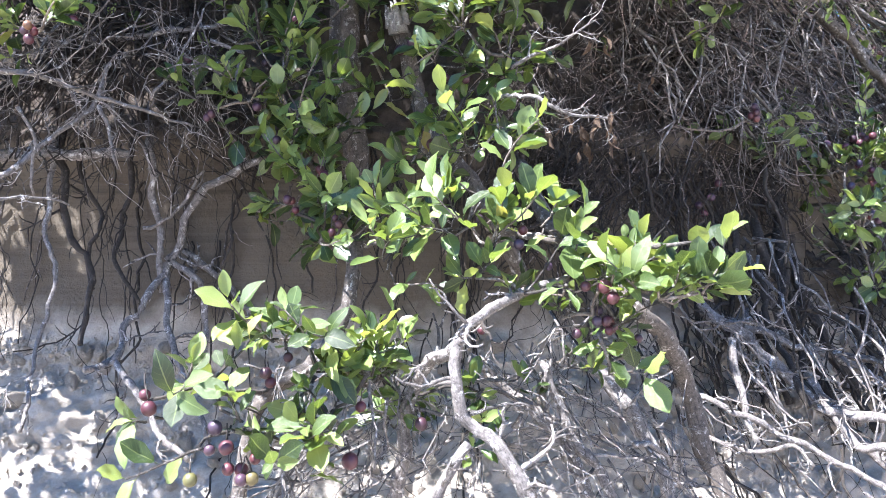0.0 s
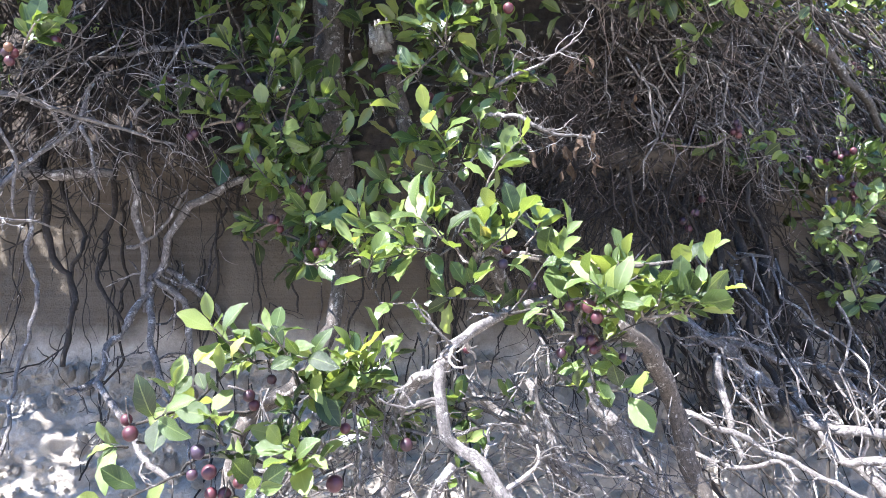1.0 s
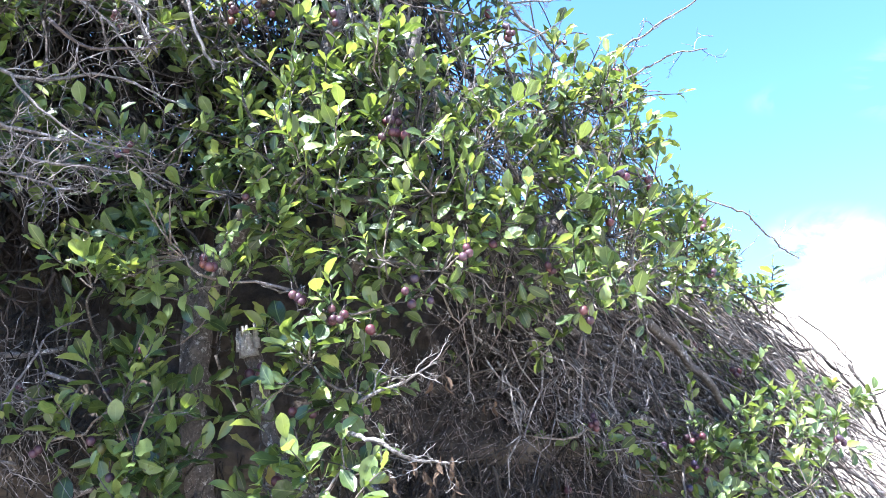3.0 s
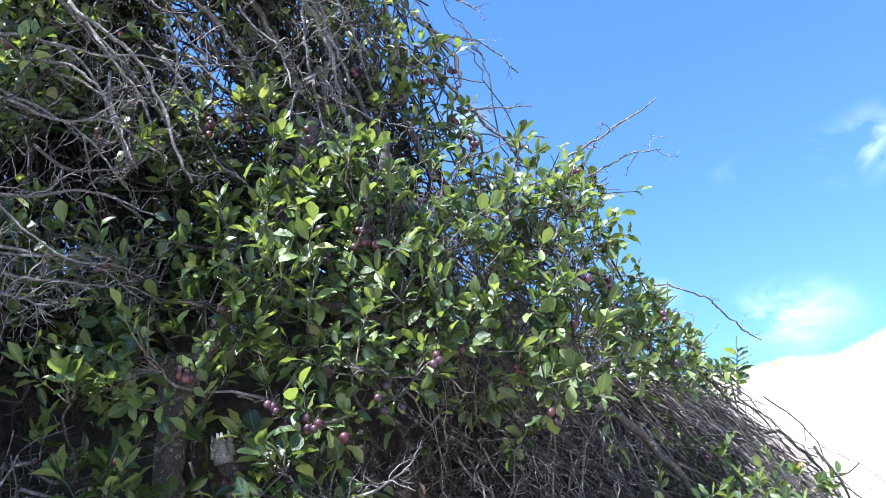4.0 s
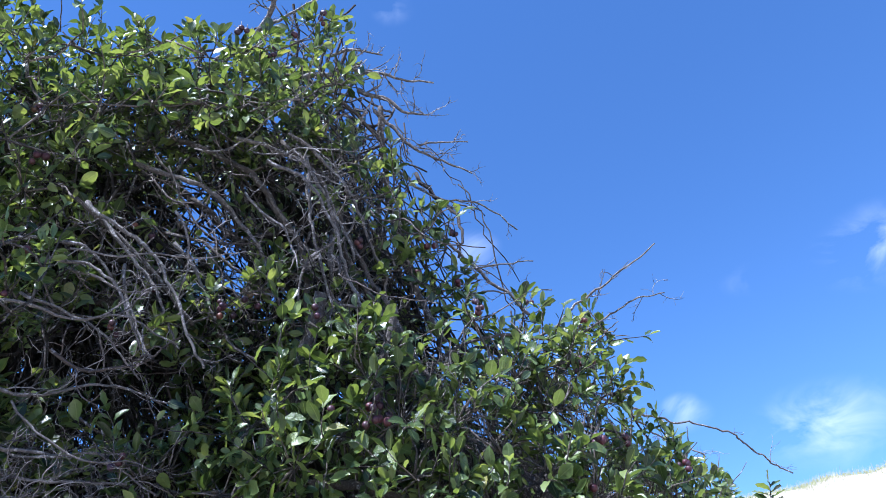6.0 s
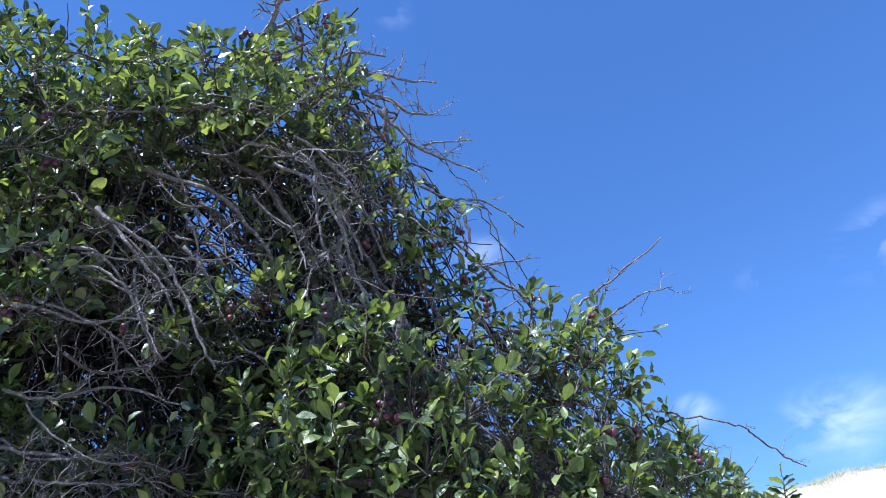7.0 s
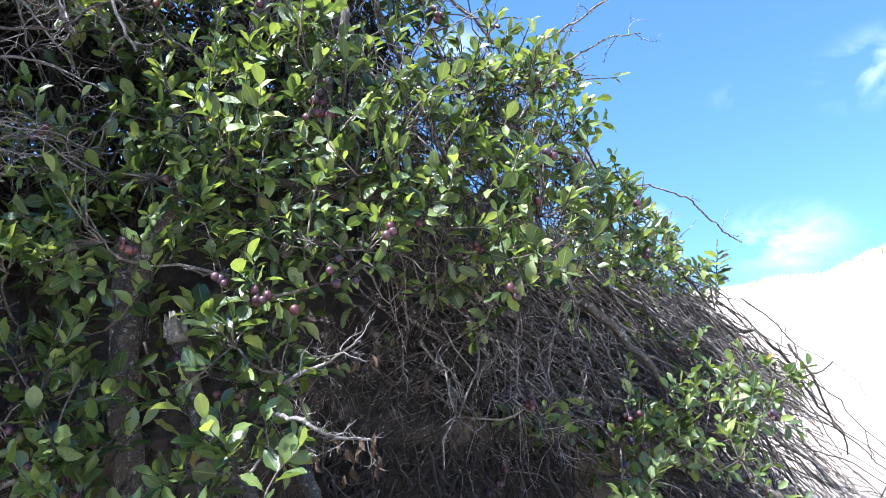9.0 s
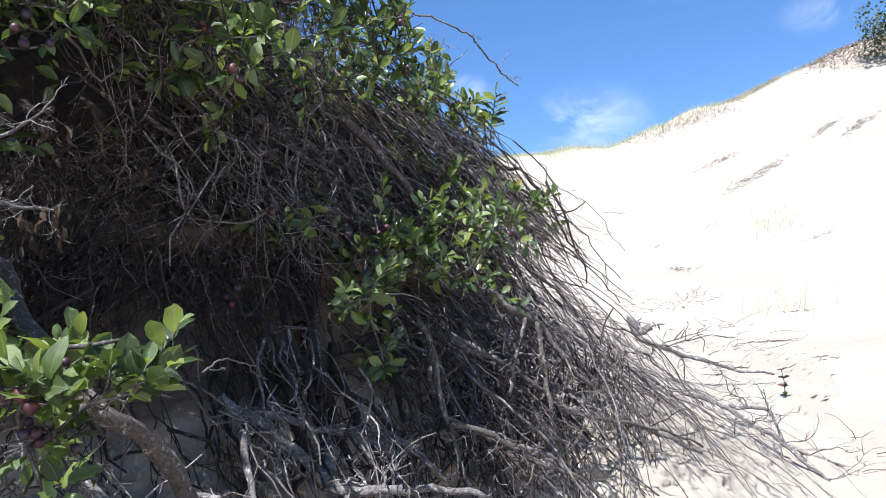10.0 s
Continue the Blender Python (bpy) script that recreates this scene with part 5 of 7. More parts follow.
# ---- dead branches and roots ----
def branching(name, label, category, group, material, pts, r0, r1, n, side, rough):
    rng = random.Random(int(abs(pts[0][0]) * 1000) + int(abs(pts[-1][2]) * 1000))
    ob = thing(name, label, category, group)
    line = wobble(wobble(wobble(spline(pts, 0.016), 0.010, rng, 6.0), rough, rng), 0.0035, rng, 55.0)
    g = Geo()
    g.tube(line, r0, r1, 9 if max(r0, r1) > 0.006 else 6, rng, 0.22)
    part("limb", g, material, ob)
    g = Geo()
    for i in range(n):
        k = rng.randint(len(line) // 8, len(line) - 2)
        d = (line[k + 1] - line[k - 1]).normalized()
        r = (r0 + (r1 - r0) * k / len(line)) * 0.42
        twig_tree(g, line[k], d * 0.5 + rand_dir(rng), side * rng.uniform(0.5, 1.3), max(0.0011, r), rng, 1, 0.45)
    part("twig_spray", g, material, ob, "fine crooked bare side twigs", "stuff")
    return ob


def dead_branch(pts, r0, r1, n, side):
    if pts[0][2] > 2.45 and pts[0][0] < 0.3:
        r0, r1, n = r0 * 1.4, r1 * 1.3, n + 4
    return branching("dead_branch", "bleached grey dead branch with crooked bare twigs", "branch", "dead branches", dead_bark, pts, r0, r1, n, side, 0.01)


def woody_root(pts, r0, r1, n, side):
    return branching("woody_root", "exposed grey-brown woody root hanging down the bank", "root", "exposed woody roots", dead_bark, pts, r0, r1, n, side, 0.012)


dead_branch([(0.234, 1.16, 1.472), (0.15, 1.12, 1.443), (0.096, 1.09, 1.423), (0.064, 1.08, 1.409), (0.031, 1.07, 1.375), (0.02, 1.055, 1.329), (0.026, 1.045, 1.269), (0.076, 1.04, 1.213), (0.137, 1.035, 1.151)], 0.0055, 0.0108, 9, 0.10)
dead_branch([(0.034, 1.031, 1.227), (0.006, 1.021, 1.187), (-0.013, 1.008, 1.145)], 0.0073, 0.0073, 3, 0.08)
dead_branch([(0.026, 1.066, 1.374), (-0.012, 1.171, 1.321), (-0.042, 1.211, 1.261), (-0.059, 1.24, 1.162), (-0.089, 1.262, 1.062)], 0.0081, 0.0131, 4, 0.10)
dead_branch([(-0.187, 1.104, 1.313), (-0.194, 1.078, 1.268), (-0.209, 1.048, 1.226), (-0.223, 1.007, 1.153)], 0.0052, 0.0033, 8, 0.10)
dead_branch([(-0.144, 1.166, 1.357), (-0.112, 1.148, 1.315), (-0.1, 1.119, 1.243), (-0.105, 1.086, 1.177)], 0.0036, 0.0017, 6, 0.06)
dead_branch([(-0.716, 1.17, 1.782), (-0.639, 1.265, 1.773), (-0.577, 1.346, 1.757), (-0.478, 1.434, 1.735)], 0.0046, 0.0024, 16, 0.12)
dead_branch([(-0.77, 1.261, 1.613), (-0.703, 1.334, 1.697), (-0.653, 1.39, 1.774), (-0.642, 1.421, 1.857)], 0.0050, 0.0042, 7, 0.12)
dead_branch([(-0.633, 1.368, 1.765), (-0.608, 1.36, 1.717), (-0.589, 1.351, 1.643)], 0.0046, 0.0022, 4, 0.06)
dead_branch([(-0.668, 1.093, 1.571), (-0.629, 1.144, 1.569), (-0.597, 1.189, 1.564)], 0.0029, 0.0015, 3, 0.05)
dead_branch([(-0.727, 1.268, 1.739), (-0.713, 1.287, 1.675), (-0.706, 1.3, 1.586)], 0.0034, 0.0022, 3, 0.06)
dead_branch([(-0.803, 1.479, 1.9), (-0.629, 1.522, 1.935), (-0.462, 1.542, 1.973)], 0.0078, 0.0051, 8, 0.14)
dead_branch([(-0.677, 1.415, 1.271), (-0.653, 1.482, 1.278), (-0.643, 1.49, 1.299)], 0.0060, 0.0074, 2, 0.06)
dead_branch([(0.078, 1.369, 1.776), (0.153, 1.215, 1.747), (0.206, 1.203, 1.714), (0.27, 1.182, 1.708)], 0.0053, 0.0019, 10, 0.07)
dead_branch([(0.117, 1.334, 1.825), (0.174, 1.305, 1.848), (0.218, 1.275, 1.868), (0.261, 1.245, 1.883)], 0.0042, 0.0015, 10, 0.09)
dead_branch([(0.015, 1.231, 1.527), (-0.042, 1.255, 1.526), (-0.091, 1.278, 1.519)], 0.0037, 0.0019, 3, 0.05)
dead_branch([(0.159, 1.261, 1.309), (0.205, 1.255, 1.215), (0.26, 1.243, 1.134), (0.303, 1.23, 1.064)], 0.0068, 0.0091, 6, 0.12)
dead_branch([(0.048, 1.369, 1.294), (0.119, 1.358, 1.253), (0.179, 1.341, 1.197), (0.225, 1.319, 1.133), (0.259, 1.29, 1.053)], 0.0105, 0.0125, 5, 0.12)
dead_branch([(0.284, 1.441, 1.274), (0.367, 1.406, 1.184), (0.401, 1.376, 1.097), (0.413, 1.35, 1.024)], 0.0123, 0.0134, 3, 0.10)
dead_branch([(0.563, 1.637, 1.382), (0.661, 1.607, 1.306), (0.751, 1.568, 1.21), (0.825, 1.53, 1.136), (0.907, 1.476, 1.049)], 0.0118, 0.0108, 6, 0.15)
dead_branch([(0.633, 1.662, 1.343), (0.791, 1.625, 1.286), (0.863, 1.623, 1.261), (0.968, 1.595, 1.212)], 0.0081, 0.0071, 6, 0.12)
dead_branch([(0.59, 1.515, 1.321), (0.579, 1.495, 1.267), (0.591, 1.462, 1.206), (0.597, 1.424, 1.127)], 0.0074, 0.0060, 3, 0.10)
dead_branch([(0.463, 1.44, 1.231), (0.58, 1.407, 1.184), (0.678, 1.37, 1.131), (0.803, 1.304, 1.069)], 0.0065, 0.005, 7, 0.12)
dead_branch([(0.757, 1.532, 1.182), (0.81, 1.502, 1.167), (0.894, 1.454, 1.166)], 0.0105, 0.0105, 3, 0.10)
dead_branch([(0.774, 1.59, 1.242), (0.8, 1.525, 1.16), (0.814, 1.469, 1.117), (0.864, 1.405, 1.133)], 0.0094, 0.0089, 4, 0.10)
dead_branch([(0.513, 1.459, 1.14), (0.575, 1.396, 1.124), (0.624, 1.343, 1.147), (0.639, 1.291, 1.121)], 0.0048, 0.0034, 5, 0.10)
dead_branch([(-0.278, 1.214, 1.177), (-0.169, 1.224, 1.138), (-0.077, 1.228, 1.119), (-0.022, 1.235, 1.136)], 0.0039, 0.0029, 7, 0.10)
dead_branch([(-0.571, 1.3, 2.351), (-0.445, 1.342, 2.328), (-0.336, 1.36, 2.322), (-0.227, 1.385, 2.281)], 0.0043, 0.0013, 7, 0.12)
dead_branch([(-0.601, 1.337, 2.479), (-0.489, 1.369, 2.469), (-0.385, 1.366, 2.5), (-0.247, 1.407, 2.455)], 0.0032, 0.0014, 12, 0.14)
dead_branch([(-0.538, 1.376, 1.775), (-0.484, 1.413, 1.911), (-0.443, 1.448, 1.983), (-0.386, 1.49, 2.028)], 0.0029, 0.0014, 8, 0.12)
dead_branch([(-0.589, 1.313, 2.848), (-0.456, 1.335, 2.826), (-0.368, 1.385, 2.726), (-0.338, 1.408, 2.631)], 0.0037, 0.0016, 9, 0.14)
dead_branch([(-0.278, 1.475, 2.93), (-0.204, 1.493, 2.798), (-0.145, 1.499, 2.667), (-0.074, 1.472, 2.586)], 0.0039, 0.0020, 8, 0.12)
dead_branch([(0.121, 1.486, 2.957), (0.12, 1.514, 2.793), (0.182, 1.474, 2.723), (0.273, 1.436, 2.638)], 0.0049, 0.0030, 8, 0.10)
dead_branch([(0.053, 1.427, 3.194), (0.062, 1.449, 3.009), (0.1, 1.454, 2.827), (0.118, 1.455, 2.626)], 0.0041, 0.0020, 8, 0.10)
dead_branch([(0.045, 1.417, 3.493), (0.181, 1.385, 3.495), (0.299, 1.377, 3.467), (0.433, 1.365, 3.43)], 0.0056, 0.0019, 7, 0.09)
dead_branch([(0.135, 1.433, 3.612), (0.207, 1.41, 3.627), (0.303, 1.418, 3.61)], 0.0035, 0.0021, 4, 0.06)
dead_branch([(0.215, 1.438, 3.465), (0.317, 1.444, 3.422), (0.375, 1.452, 3.381), (0.424, 1.436, 3.362)], 0.0056, 0.0019, 7, 0.09)
dead_branch([(0.257, 1.478, 3.42), (0.316, 1.493, 3.373), (0.399, 1.52, 3.302), (0.553, 1.526, 3.227)], 0.0044, 0.0019, 8, 0.08)
dead_branch([(0.4, 1.519, 3.309), (0.467, 1.488, 3.311), (0.537, 1.472, 3.293)], 0.0033, 0.0019, 4, 0.05)
dead_branch([(0.309, 1.544, 3.268), (0.442, 1.579, 3.169), (0.574, 1.56, 3.123), (0.677, 1.573, 3.032)], 0.0044, 0.0019, 7, 0.07)
dead_branch([(0.434, 1.616, 3.067), (0.548, 1.655, 2.97), (0.659, 1.687, 2.867), (0.719, 1.715, 2.782)], 0.0053, 0.0048, 6, 0.08)
dead_branch([(0.514, 1.668, 2.964), (0.631, 1.64, 2.956), (0.726, 1.616, 2.944)], 0.0032, 0.0019, 6, 0.05)
dead_branch([(0.45, 1.682, 2.866), (0.588, 1.674, 2.873), (0.765, 1.652, 2.864)], 0.0031, 0.0019, 5, 0.06)
dead_branch([(0.744, 1.824, 2.781), (0.89, 1.742, 2.867), (1.005, 1.676, 2.924), (1.12, 1.593, 2.99)], 0.0056, 0.0020, 7, 0.09)
dead_branch([(0.826, 1.811, 2.749), (0.918, 1.768, 2.799), (1.04, 1.702, 2.851), (1.14, 1.673, 2.844)], 0.0044, 0.0020, 6, 0.08)
dead_branch([(0.964, 2.021, 2.681), (1.426, 2.482, 2.751), (1.69, 2.516, 2.696), (1.871, 2.594, 2.613), (2.027, 2.672, 2.555)], 0.0060, 0.0030, 4, 0.12)
dead_branch([(1.032, 1.999, 2.666), (1.315, 2.343, 2.64), (1.476, 2.397, 2.581), (1.555, 2.472, 2.58)], 0.0048, 0.0026, 8, 0.12)
dead_branch([(-0.252, 1.59, 3.718), (-0.12, 1.536, 3.782), (-0.041, 1.461, 3.849), (-0.005, 1.334, 3.946)], 0.0075, 0.0056, 5, 0.10)
dead_branch([(-0.076, 1.438, 3.737), (0.035, 1.392, 3.778), (0.163, 1.341, 3.815)], 0.0036, 0.0027, 4, 0.08)
dead_branch([(2.158, 2.663, 1.46), (1.865, 2.495, 1.538), (1.781, 2.308, 1.348), (1.746, 2.201, 1.216)], 0.0217, 0.0129, 3, 0.12)
dead_branch([(1.287, 2.013, 1.49), (1.494, 2.015, 1.372), (1.683, 2.003, 1.232), (1.977, 1.958, 1.132), (2.184, 1.958, 1.033)], 0.0110, 0.0067, 9, 0.20)
dead_branch([(1.14, 1.739, 1.272), (1.256, 1.749, 1.215), (1.413, 1.727, 1.153), (1.532, 1.704, 1.035)], 0.0084, 0.0053, 8, 0.16)
dead_branch([(1.199, 1.944, 1.477), (1.17, 1.88, 1.352), (1.171, 1.794, 1.236), (1.17, 1.697, 1.103)], 0.0079, 0.0048, 5, 0.12)
dead_branch([(0.681, 1.691, 1.35), (0.834, 1.679, 1.283), (0.968, 1.665, 1.255), (1.08, 1.635, 1.138)], 0.0086, 0.0068, 6, 0.10)
dead_branch([(0.81, 1.583, 1.177), (0.913, 1.543, 1.156), (1.015, 1.498, 1.144), (1.088, 1.458, 1.127)], 0.0084, 0.0073, 3, 0.06)
dead_branch([(0.652, 1.636, 1.258), (0.673, 1.691, 1.325), (0.705, 1.738, 1.371)], 0.0063, 0.0055, 2, 0.06)
dead_branch([(2.654, 2.789, 1.408), (2.915, 2.824, 1.323), (3.164, 2.717, 1.236), (3.355, 2.654, 1.188)], 0.0133, 0.0049, 8, 0.30)
dead_branch([(2.721, 2.864, 1.446), (2.688, 2.891, 1.504), (2.719, 2.865, 1.433), (2.763, 2.829, 1.47)], 0.0159, 0.0182, 2, 0.10)
dead_branch([(2.495, 2.383, 1.199), (2.588, 2.24, 1.128), (2.66, 2.097, 1.022), (2.74, 1.912, 0.867)], 0.0099, 0.0057, 8, 0.25)
dead_branch([(2.697, 2.318, 1.113), (2.772, 2.187, 1.09), (2.779, 2.103, 0.964), (2.919, 1.842, 0.852)], 0.0081, 0.0039, 9, 0.22)
dead_branch([(0.008, 1.384, 3.242), (0.13, 1.423, 3.146), (0.203, 1.474, 3.023), (0.257, 1.526, 2.883), (0.267, 1.598, 2.762)], 0.0041, 0.0027, 10, 0.10)
dead_branch([(-0.418, 1.481, 3.211), (-0.218, 1.498, 3.137), (-0.095, 1.533, 3), (-0.007, 1.568, 2.832)], 0.0053, 0.0033, 10, 0.12)
dead_branch([(0.154, 1.536, 2.971), (0.177, 1.54, 2.841), (0.191, 1.529, 2.727), (0.277, 1.493, 2.636)], 0.0030, 0.0020, 8, 0.10)
dead_branch([(-0.473, 1.378, 2.993), (-0.386, 1.408, 2.871), (-0.3, 1.421, 2.759), (-0.253, 1.437, 2.611)], 0.0039, 0.0020, 12, 0.10)
dead_branch([(-0.459, 1.295, 2.937), (-0.396, 1.296, 2.877), (-0.286, 1.329, 2.781), (-0.232, 1.358, 2.656), (-0.184, 1.375, 2.532)], 0.0039, 0.0027, 5, 0.10)
dead_branch([(-0.053, 1.359, 3.117), (0.065, 1.353, 3.03), (0.131, 1.384, 2.884), (0.165, 1.41, 2.727), (0.225, 1.407, 2.594)], 0.0041, 0.0028, 5, 0.10)
dead_branch([(-0.131, 1.388, 3.227), (0.037, 1.387, 3.139), (0.122, 1.423, 2.987), (0.174, 1.437, 2.847)], 0.0043, 0.0027, 6, 0.09)
dead_branch([(0.109, 1.363, 3.037), (0.118, 1.418, 2.909), (0.049, 1.432, 2.832), (0.039, 1.456, 2.729)], 0.0034, 0.0020, 6, 0.08)
dead_branch([(0.116, 1.43, 2.863), (0.196, 1.449, 2.732), (0.247, 1.42, 2.671)], 0.0033, 0.0020, 5, 0.07)
dead_branch([(-0.505, 1.272, 2.77), (-0.42, 1.28, 2.74), (-0.346, 1.302, 2.675), (-0.307, 1.336, 2.563)], 0.0031, 0.0019, 6, 0.08)
dead_branch([(-0.544, 1.257, 2.674), (-0.453, 1.28, 2.626), (-0.38, 1.286, 2.583), (-0.298, 1.324, 2.476)], 0.0024, 0.0015, 6, 0.08)
dead_branch([(0.485, 1.32, 1.446), (0.55, 1.42, 1.462), (0.6, 1.51, 1.45), (0.655, 1.6, 1.42)], 0.0019, 0.0012, 3, 0.04)
dead_branch([(-0.369, 1.363, 2.791), (-0.344, 1.359, 2.664), (-0.284, 1.352, 2.542)], 0.0032, 0.0019, 6, 0.07)


def hanging_branches(n, near, far, run, seed):
    """Crooked dead branches with many short spurs, hanging out of the crown."""
    rng = random.Random(seed)
    for _ in range(n):
        start = Vector([rng.uniform(a, b) for a, b in zip(near, far)])
        line = crooked(start, Vector(run) + rand_dir(rng) * 0.55, rng.uniform(0.2, 0.44), rng, 0.34, 13, 0.02)
        r = rng.uniform(0.002, 0.0042)
        ob = thing("dead_branch", "crooked grey dead branch with many short spurs", "branch", "dead branches")
        g = Geo()
        g.tube(line, r, r * 0.45, 6)
        wood = dead_bark if rng.random() < 0.5 else twig_bark
        part("limb", g, wood, ob)
        g = Geo()
        for k in range(1, 13):
            d = (line[k + 1] - line[k - 1]).normalized()
            for _ in range(rng.choice((0, 1, 1, 2))):
                long = rng.uniform(0.07, 0.16) if rng.random() < 0.22 else rng.uniform(0.01, 0.04)
                twig_tree(g, line[k], d * 0.5 + rand_dir(rng), long, max(0.0011, r * 0.5), rng, 1 if long > 0.06 else 0, 0.4, 0.03)
        part("twig_spray", g, wood, ob, "fine crooked bare side twigs", "stuff")


hanging_branches(11, (-0.75, 1.25, 2.75), (0.1, 1.45, 3.2), (0.55, 0.05, -0.8), 401)
hanging_branches(9, (0.0, 1.36, 2.8), (0.32, 1.5, 3.25), (0.35, 0.0, -0.9), 402)
hanging_branches(7, (-0.65, 1.12, 2.3), (-0.3, 1.35, 2.7), (0.4, 0.0, -0.6), 403)
dead_branch([(-0.66, 1.36, 2.33), (-0.53, 1.33, 2.3), (-0.43, 1.32, 2.27), (-0.3, 1.33, 2.26)], 0.0042, 0.0022, 46, 0.10)
dead_branch([(-0.62, 1.3, 2.24), (-0.5, 1.3, 2.25), (-0.4, 1.31, 2.22)], 0.0034, 0.002, 30, 0.09)
dead_branch([(-0.6, 1.34, 2.38), (-0.48, 1.32, 2.33), (-0.36, 1.31, 2.31), (-0.24, 1.34, 2.24)], 0.0034, 0.0016, 30, 0.08)


def fallen_branch(pts, r0, r1, n, side):
    return branching("fallen_branch", "thick weathered branch lying in the matted twigs", "branch", "branches in the mat", bark, pts, r0, r1, n, side, 0.008)


fallen_branch([(0.7, 1.836, 2.079), (0.8, 1.868, 2.009), (0.876, 1.879, 1.919), (0.951, 1.866, 1.766)], 0.0125, 0.0095, 5, 0.10)
fallen_branch([(0.559, 1.728, 2.008), (0.766, 1.828, 1.956), (1.047, 1.971, 1.901), (1.341, 2.129, 1.87)], 0.0062, 0.0035, 8, 0.10)
fallen_branch([(0.809, 1.912, 2.114), (0.984, 1.964, 1.981), (1.17, 2.002, 1.791)], 0.0085, 0.006, 5, 0.10)
fallen_branch([(0.871, 1.847, 1.839), (1.18, 1.995, 1.759), (1.501, 2.121, 1.596), (1.741, 2.201, 1.437)], 0.0105, 0.006, 7, 0.14)
fallen_branch([(0.645, 1.807, 2.086), (0.927, 1.941, 2.009), (1.351, 2.163, 1.945), (1.567, 2.251, 1.847)], 0.007, 0.0035, 8, 0.12)
fallen_branch([(1.231, 1.85, 1.469), (1.405, 1.86, 1.38), (1.591, 1.87, 1.253), (1.755, 1.88, 1.185), (1.948, 1.89, 1.145), (2.133, 1.9, 1.063)], 0.0085, 0.004, 18, 0.12)
fallen_branch([(1.122, 1.68, 1.268), (1.224, 1.675, 1.226), (1.337, 1.67, 1.157), (1.466, 1.665, 1.087), (1.544, 1.66, 1.011)], 0.0085, 0.005, 18, 0.11)
fallen_branch([(1.084, 1.75, 1.537), (1.108, 1.727, 1.474), (1.105, 1.703, 1.388), (1.118, 1.68, 1.277)], 0.0075, 0.006, 6, 0.1)
fallen_branch([(1.512, 1.86, 1.503), (1.508, 1.83, 1.362), (1.505, 1.8, 1.246)], 0.0075, 0.0055, 6, 0.1)
fallen_branch([(1.477, 1.86, 1.515), (1.406, 1.83, 1.4), (1.364, 1.8, 1.306)], 0.006, 0.004, 5, 0.1)
fallen_branch([(1.372, 1.9, 1.606), (1.459, 1.905, 1.549), (1.543, 1.91, 1.504), (1.635, 1.915, 1.382), (1.738, 1.92, 1.283)], 0.013, 0.006, 6, 0.12)
fallen_branch([(0.868, 1.6, 1.274), (0.921, 1.567, 1.259), (0.978, 1.533, 1.211), (1.015, 1.5, 1.165)], 0.006, 0.005, 8, 0.08)


def withered_leaves(points, n, spread):
    rng = random.Random(91)
    ob = thing("withered_spray", "curled brown withered leaves on a dead spray", "leaves")
    for i in range(n):
        p = Vector(points[i % len(points)]) + rand_dir(rng) * spread * rng.random()
        me = BROWN_MESH[i % len(BROWN_MESH)]
        leaf = new("withered_leaf", me)
        leaf.parent = ob
        leaf.matrix_basis = leaf_pose(p, Vector((rng.uniform(-0.5, 0.5), rng.uniform(-0.5, 0.3), -1)), rng, rng.uniform(0.016, 0.03))


BROWN_MESH = []
for shape in (leaf_shape(0.4, 1.1, 0.5, 0.6), leaf_shape(0.32, 1.4, 0.2, -0.5), leaf_shape(0.45, 0.8, 0.8, 0.3)):
    lg = Geo()
    lg.add(*shape)
    BROWN_MESH.append(lg.mesh("withered_leaf", brown_leaf))
withered_leaves([(0.199, 1.215, 1.716), (0.224, 1.202, 1.705), (0.245, 1.19, 1.693), (0.262, 1.188, 1.684), (0.186, 1.219, 1.703), (0.232, 1.196, 1.672), (0.265, 1.267, 1.842), (0.406, 1.488, 1.842), (0.248, 1.185, 1.715), (0.655, 1.806, 1.979)], 30, 0.03)


def broken_stub(top, down, r):
    """The bleached, splintered end of a broken limb."""
    rng = random.Random(8)
    top, down = Vector(top), Vector(down).normalized()
    ob = thing("broken_limb_end", "bleached splintered end of a broken limb", "wood")
    side = down.orthogonal().normalized()
    for k in range(13):
        a = 2 * math.pi * k / 13
        q = side.copy()
        q.rotate(Matrix.Rotation(a, 3, down))
        rad = r * (0.75 if k % 2 else 0.45)
        base = top + down * 0.042 + q * rad
        tip = top + q * rad * 1.15 - down * rng.uniform(-0.022, 0.012)
        g = Geo()
        g.tube([base, base.lerp(tip, 0.6) + rand_dir(rng) * 0.002, tip], r * 0.34, r * 0.1, 5, rng, 0.3)
        part("splinter", g, bleached_wood, ob)
    g = Geo()
    g.tube([top + down * 0.055, top + down * 0.035, top + down * 0.014], r * 0.9, r * 0.66, 9, rng, 0.15)
    part("core", g, bleached_wood, ob)


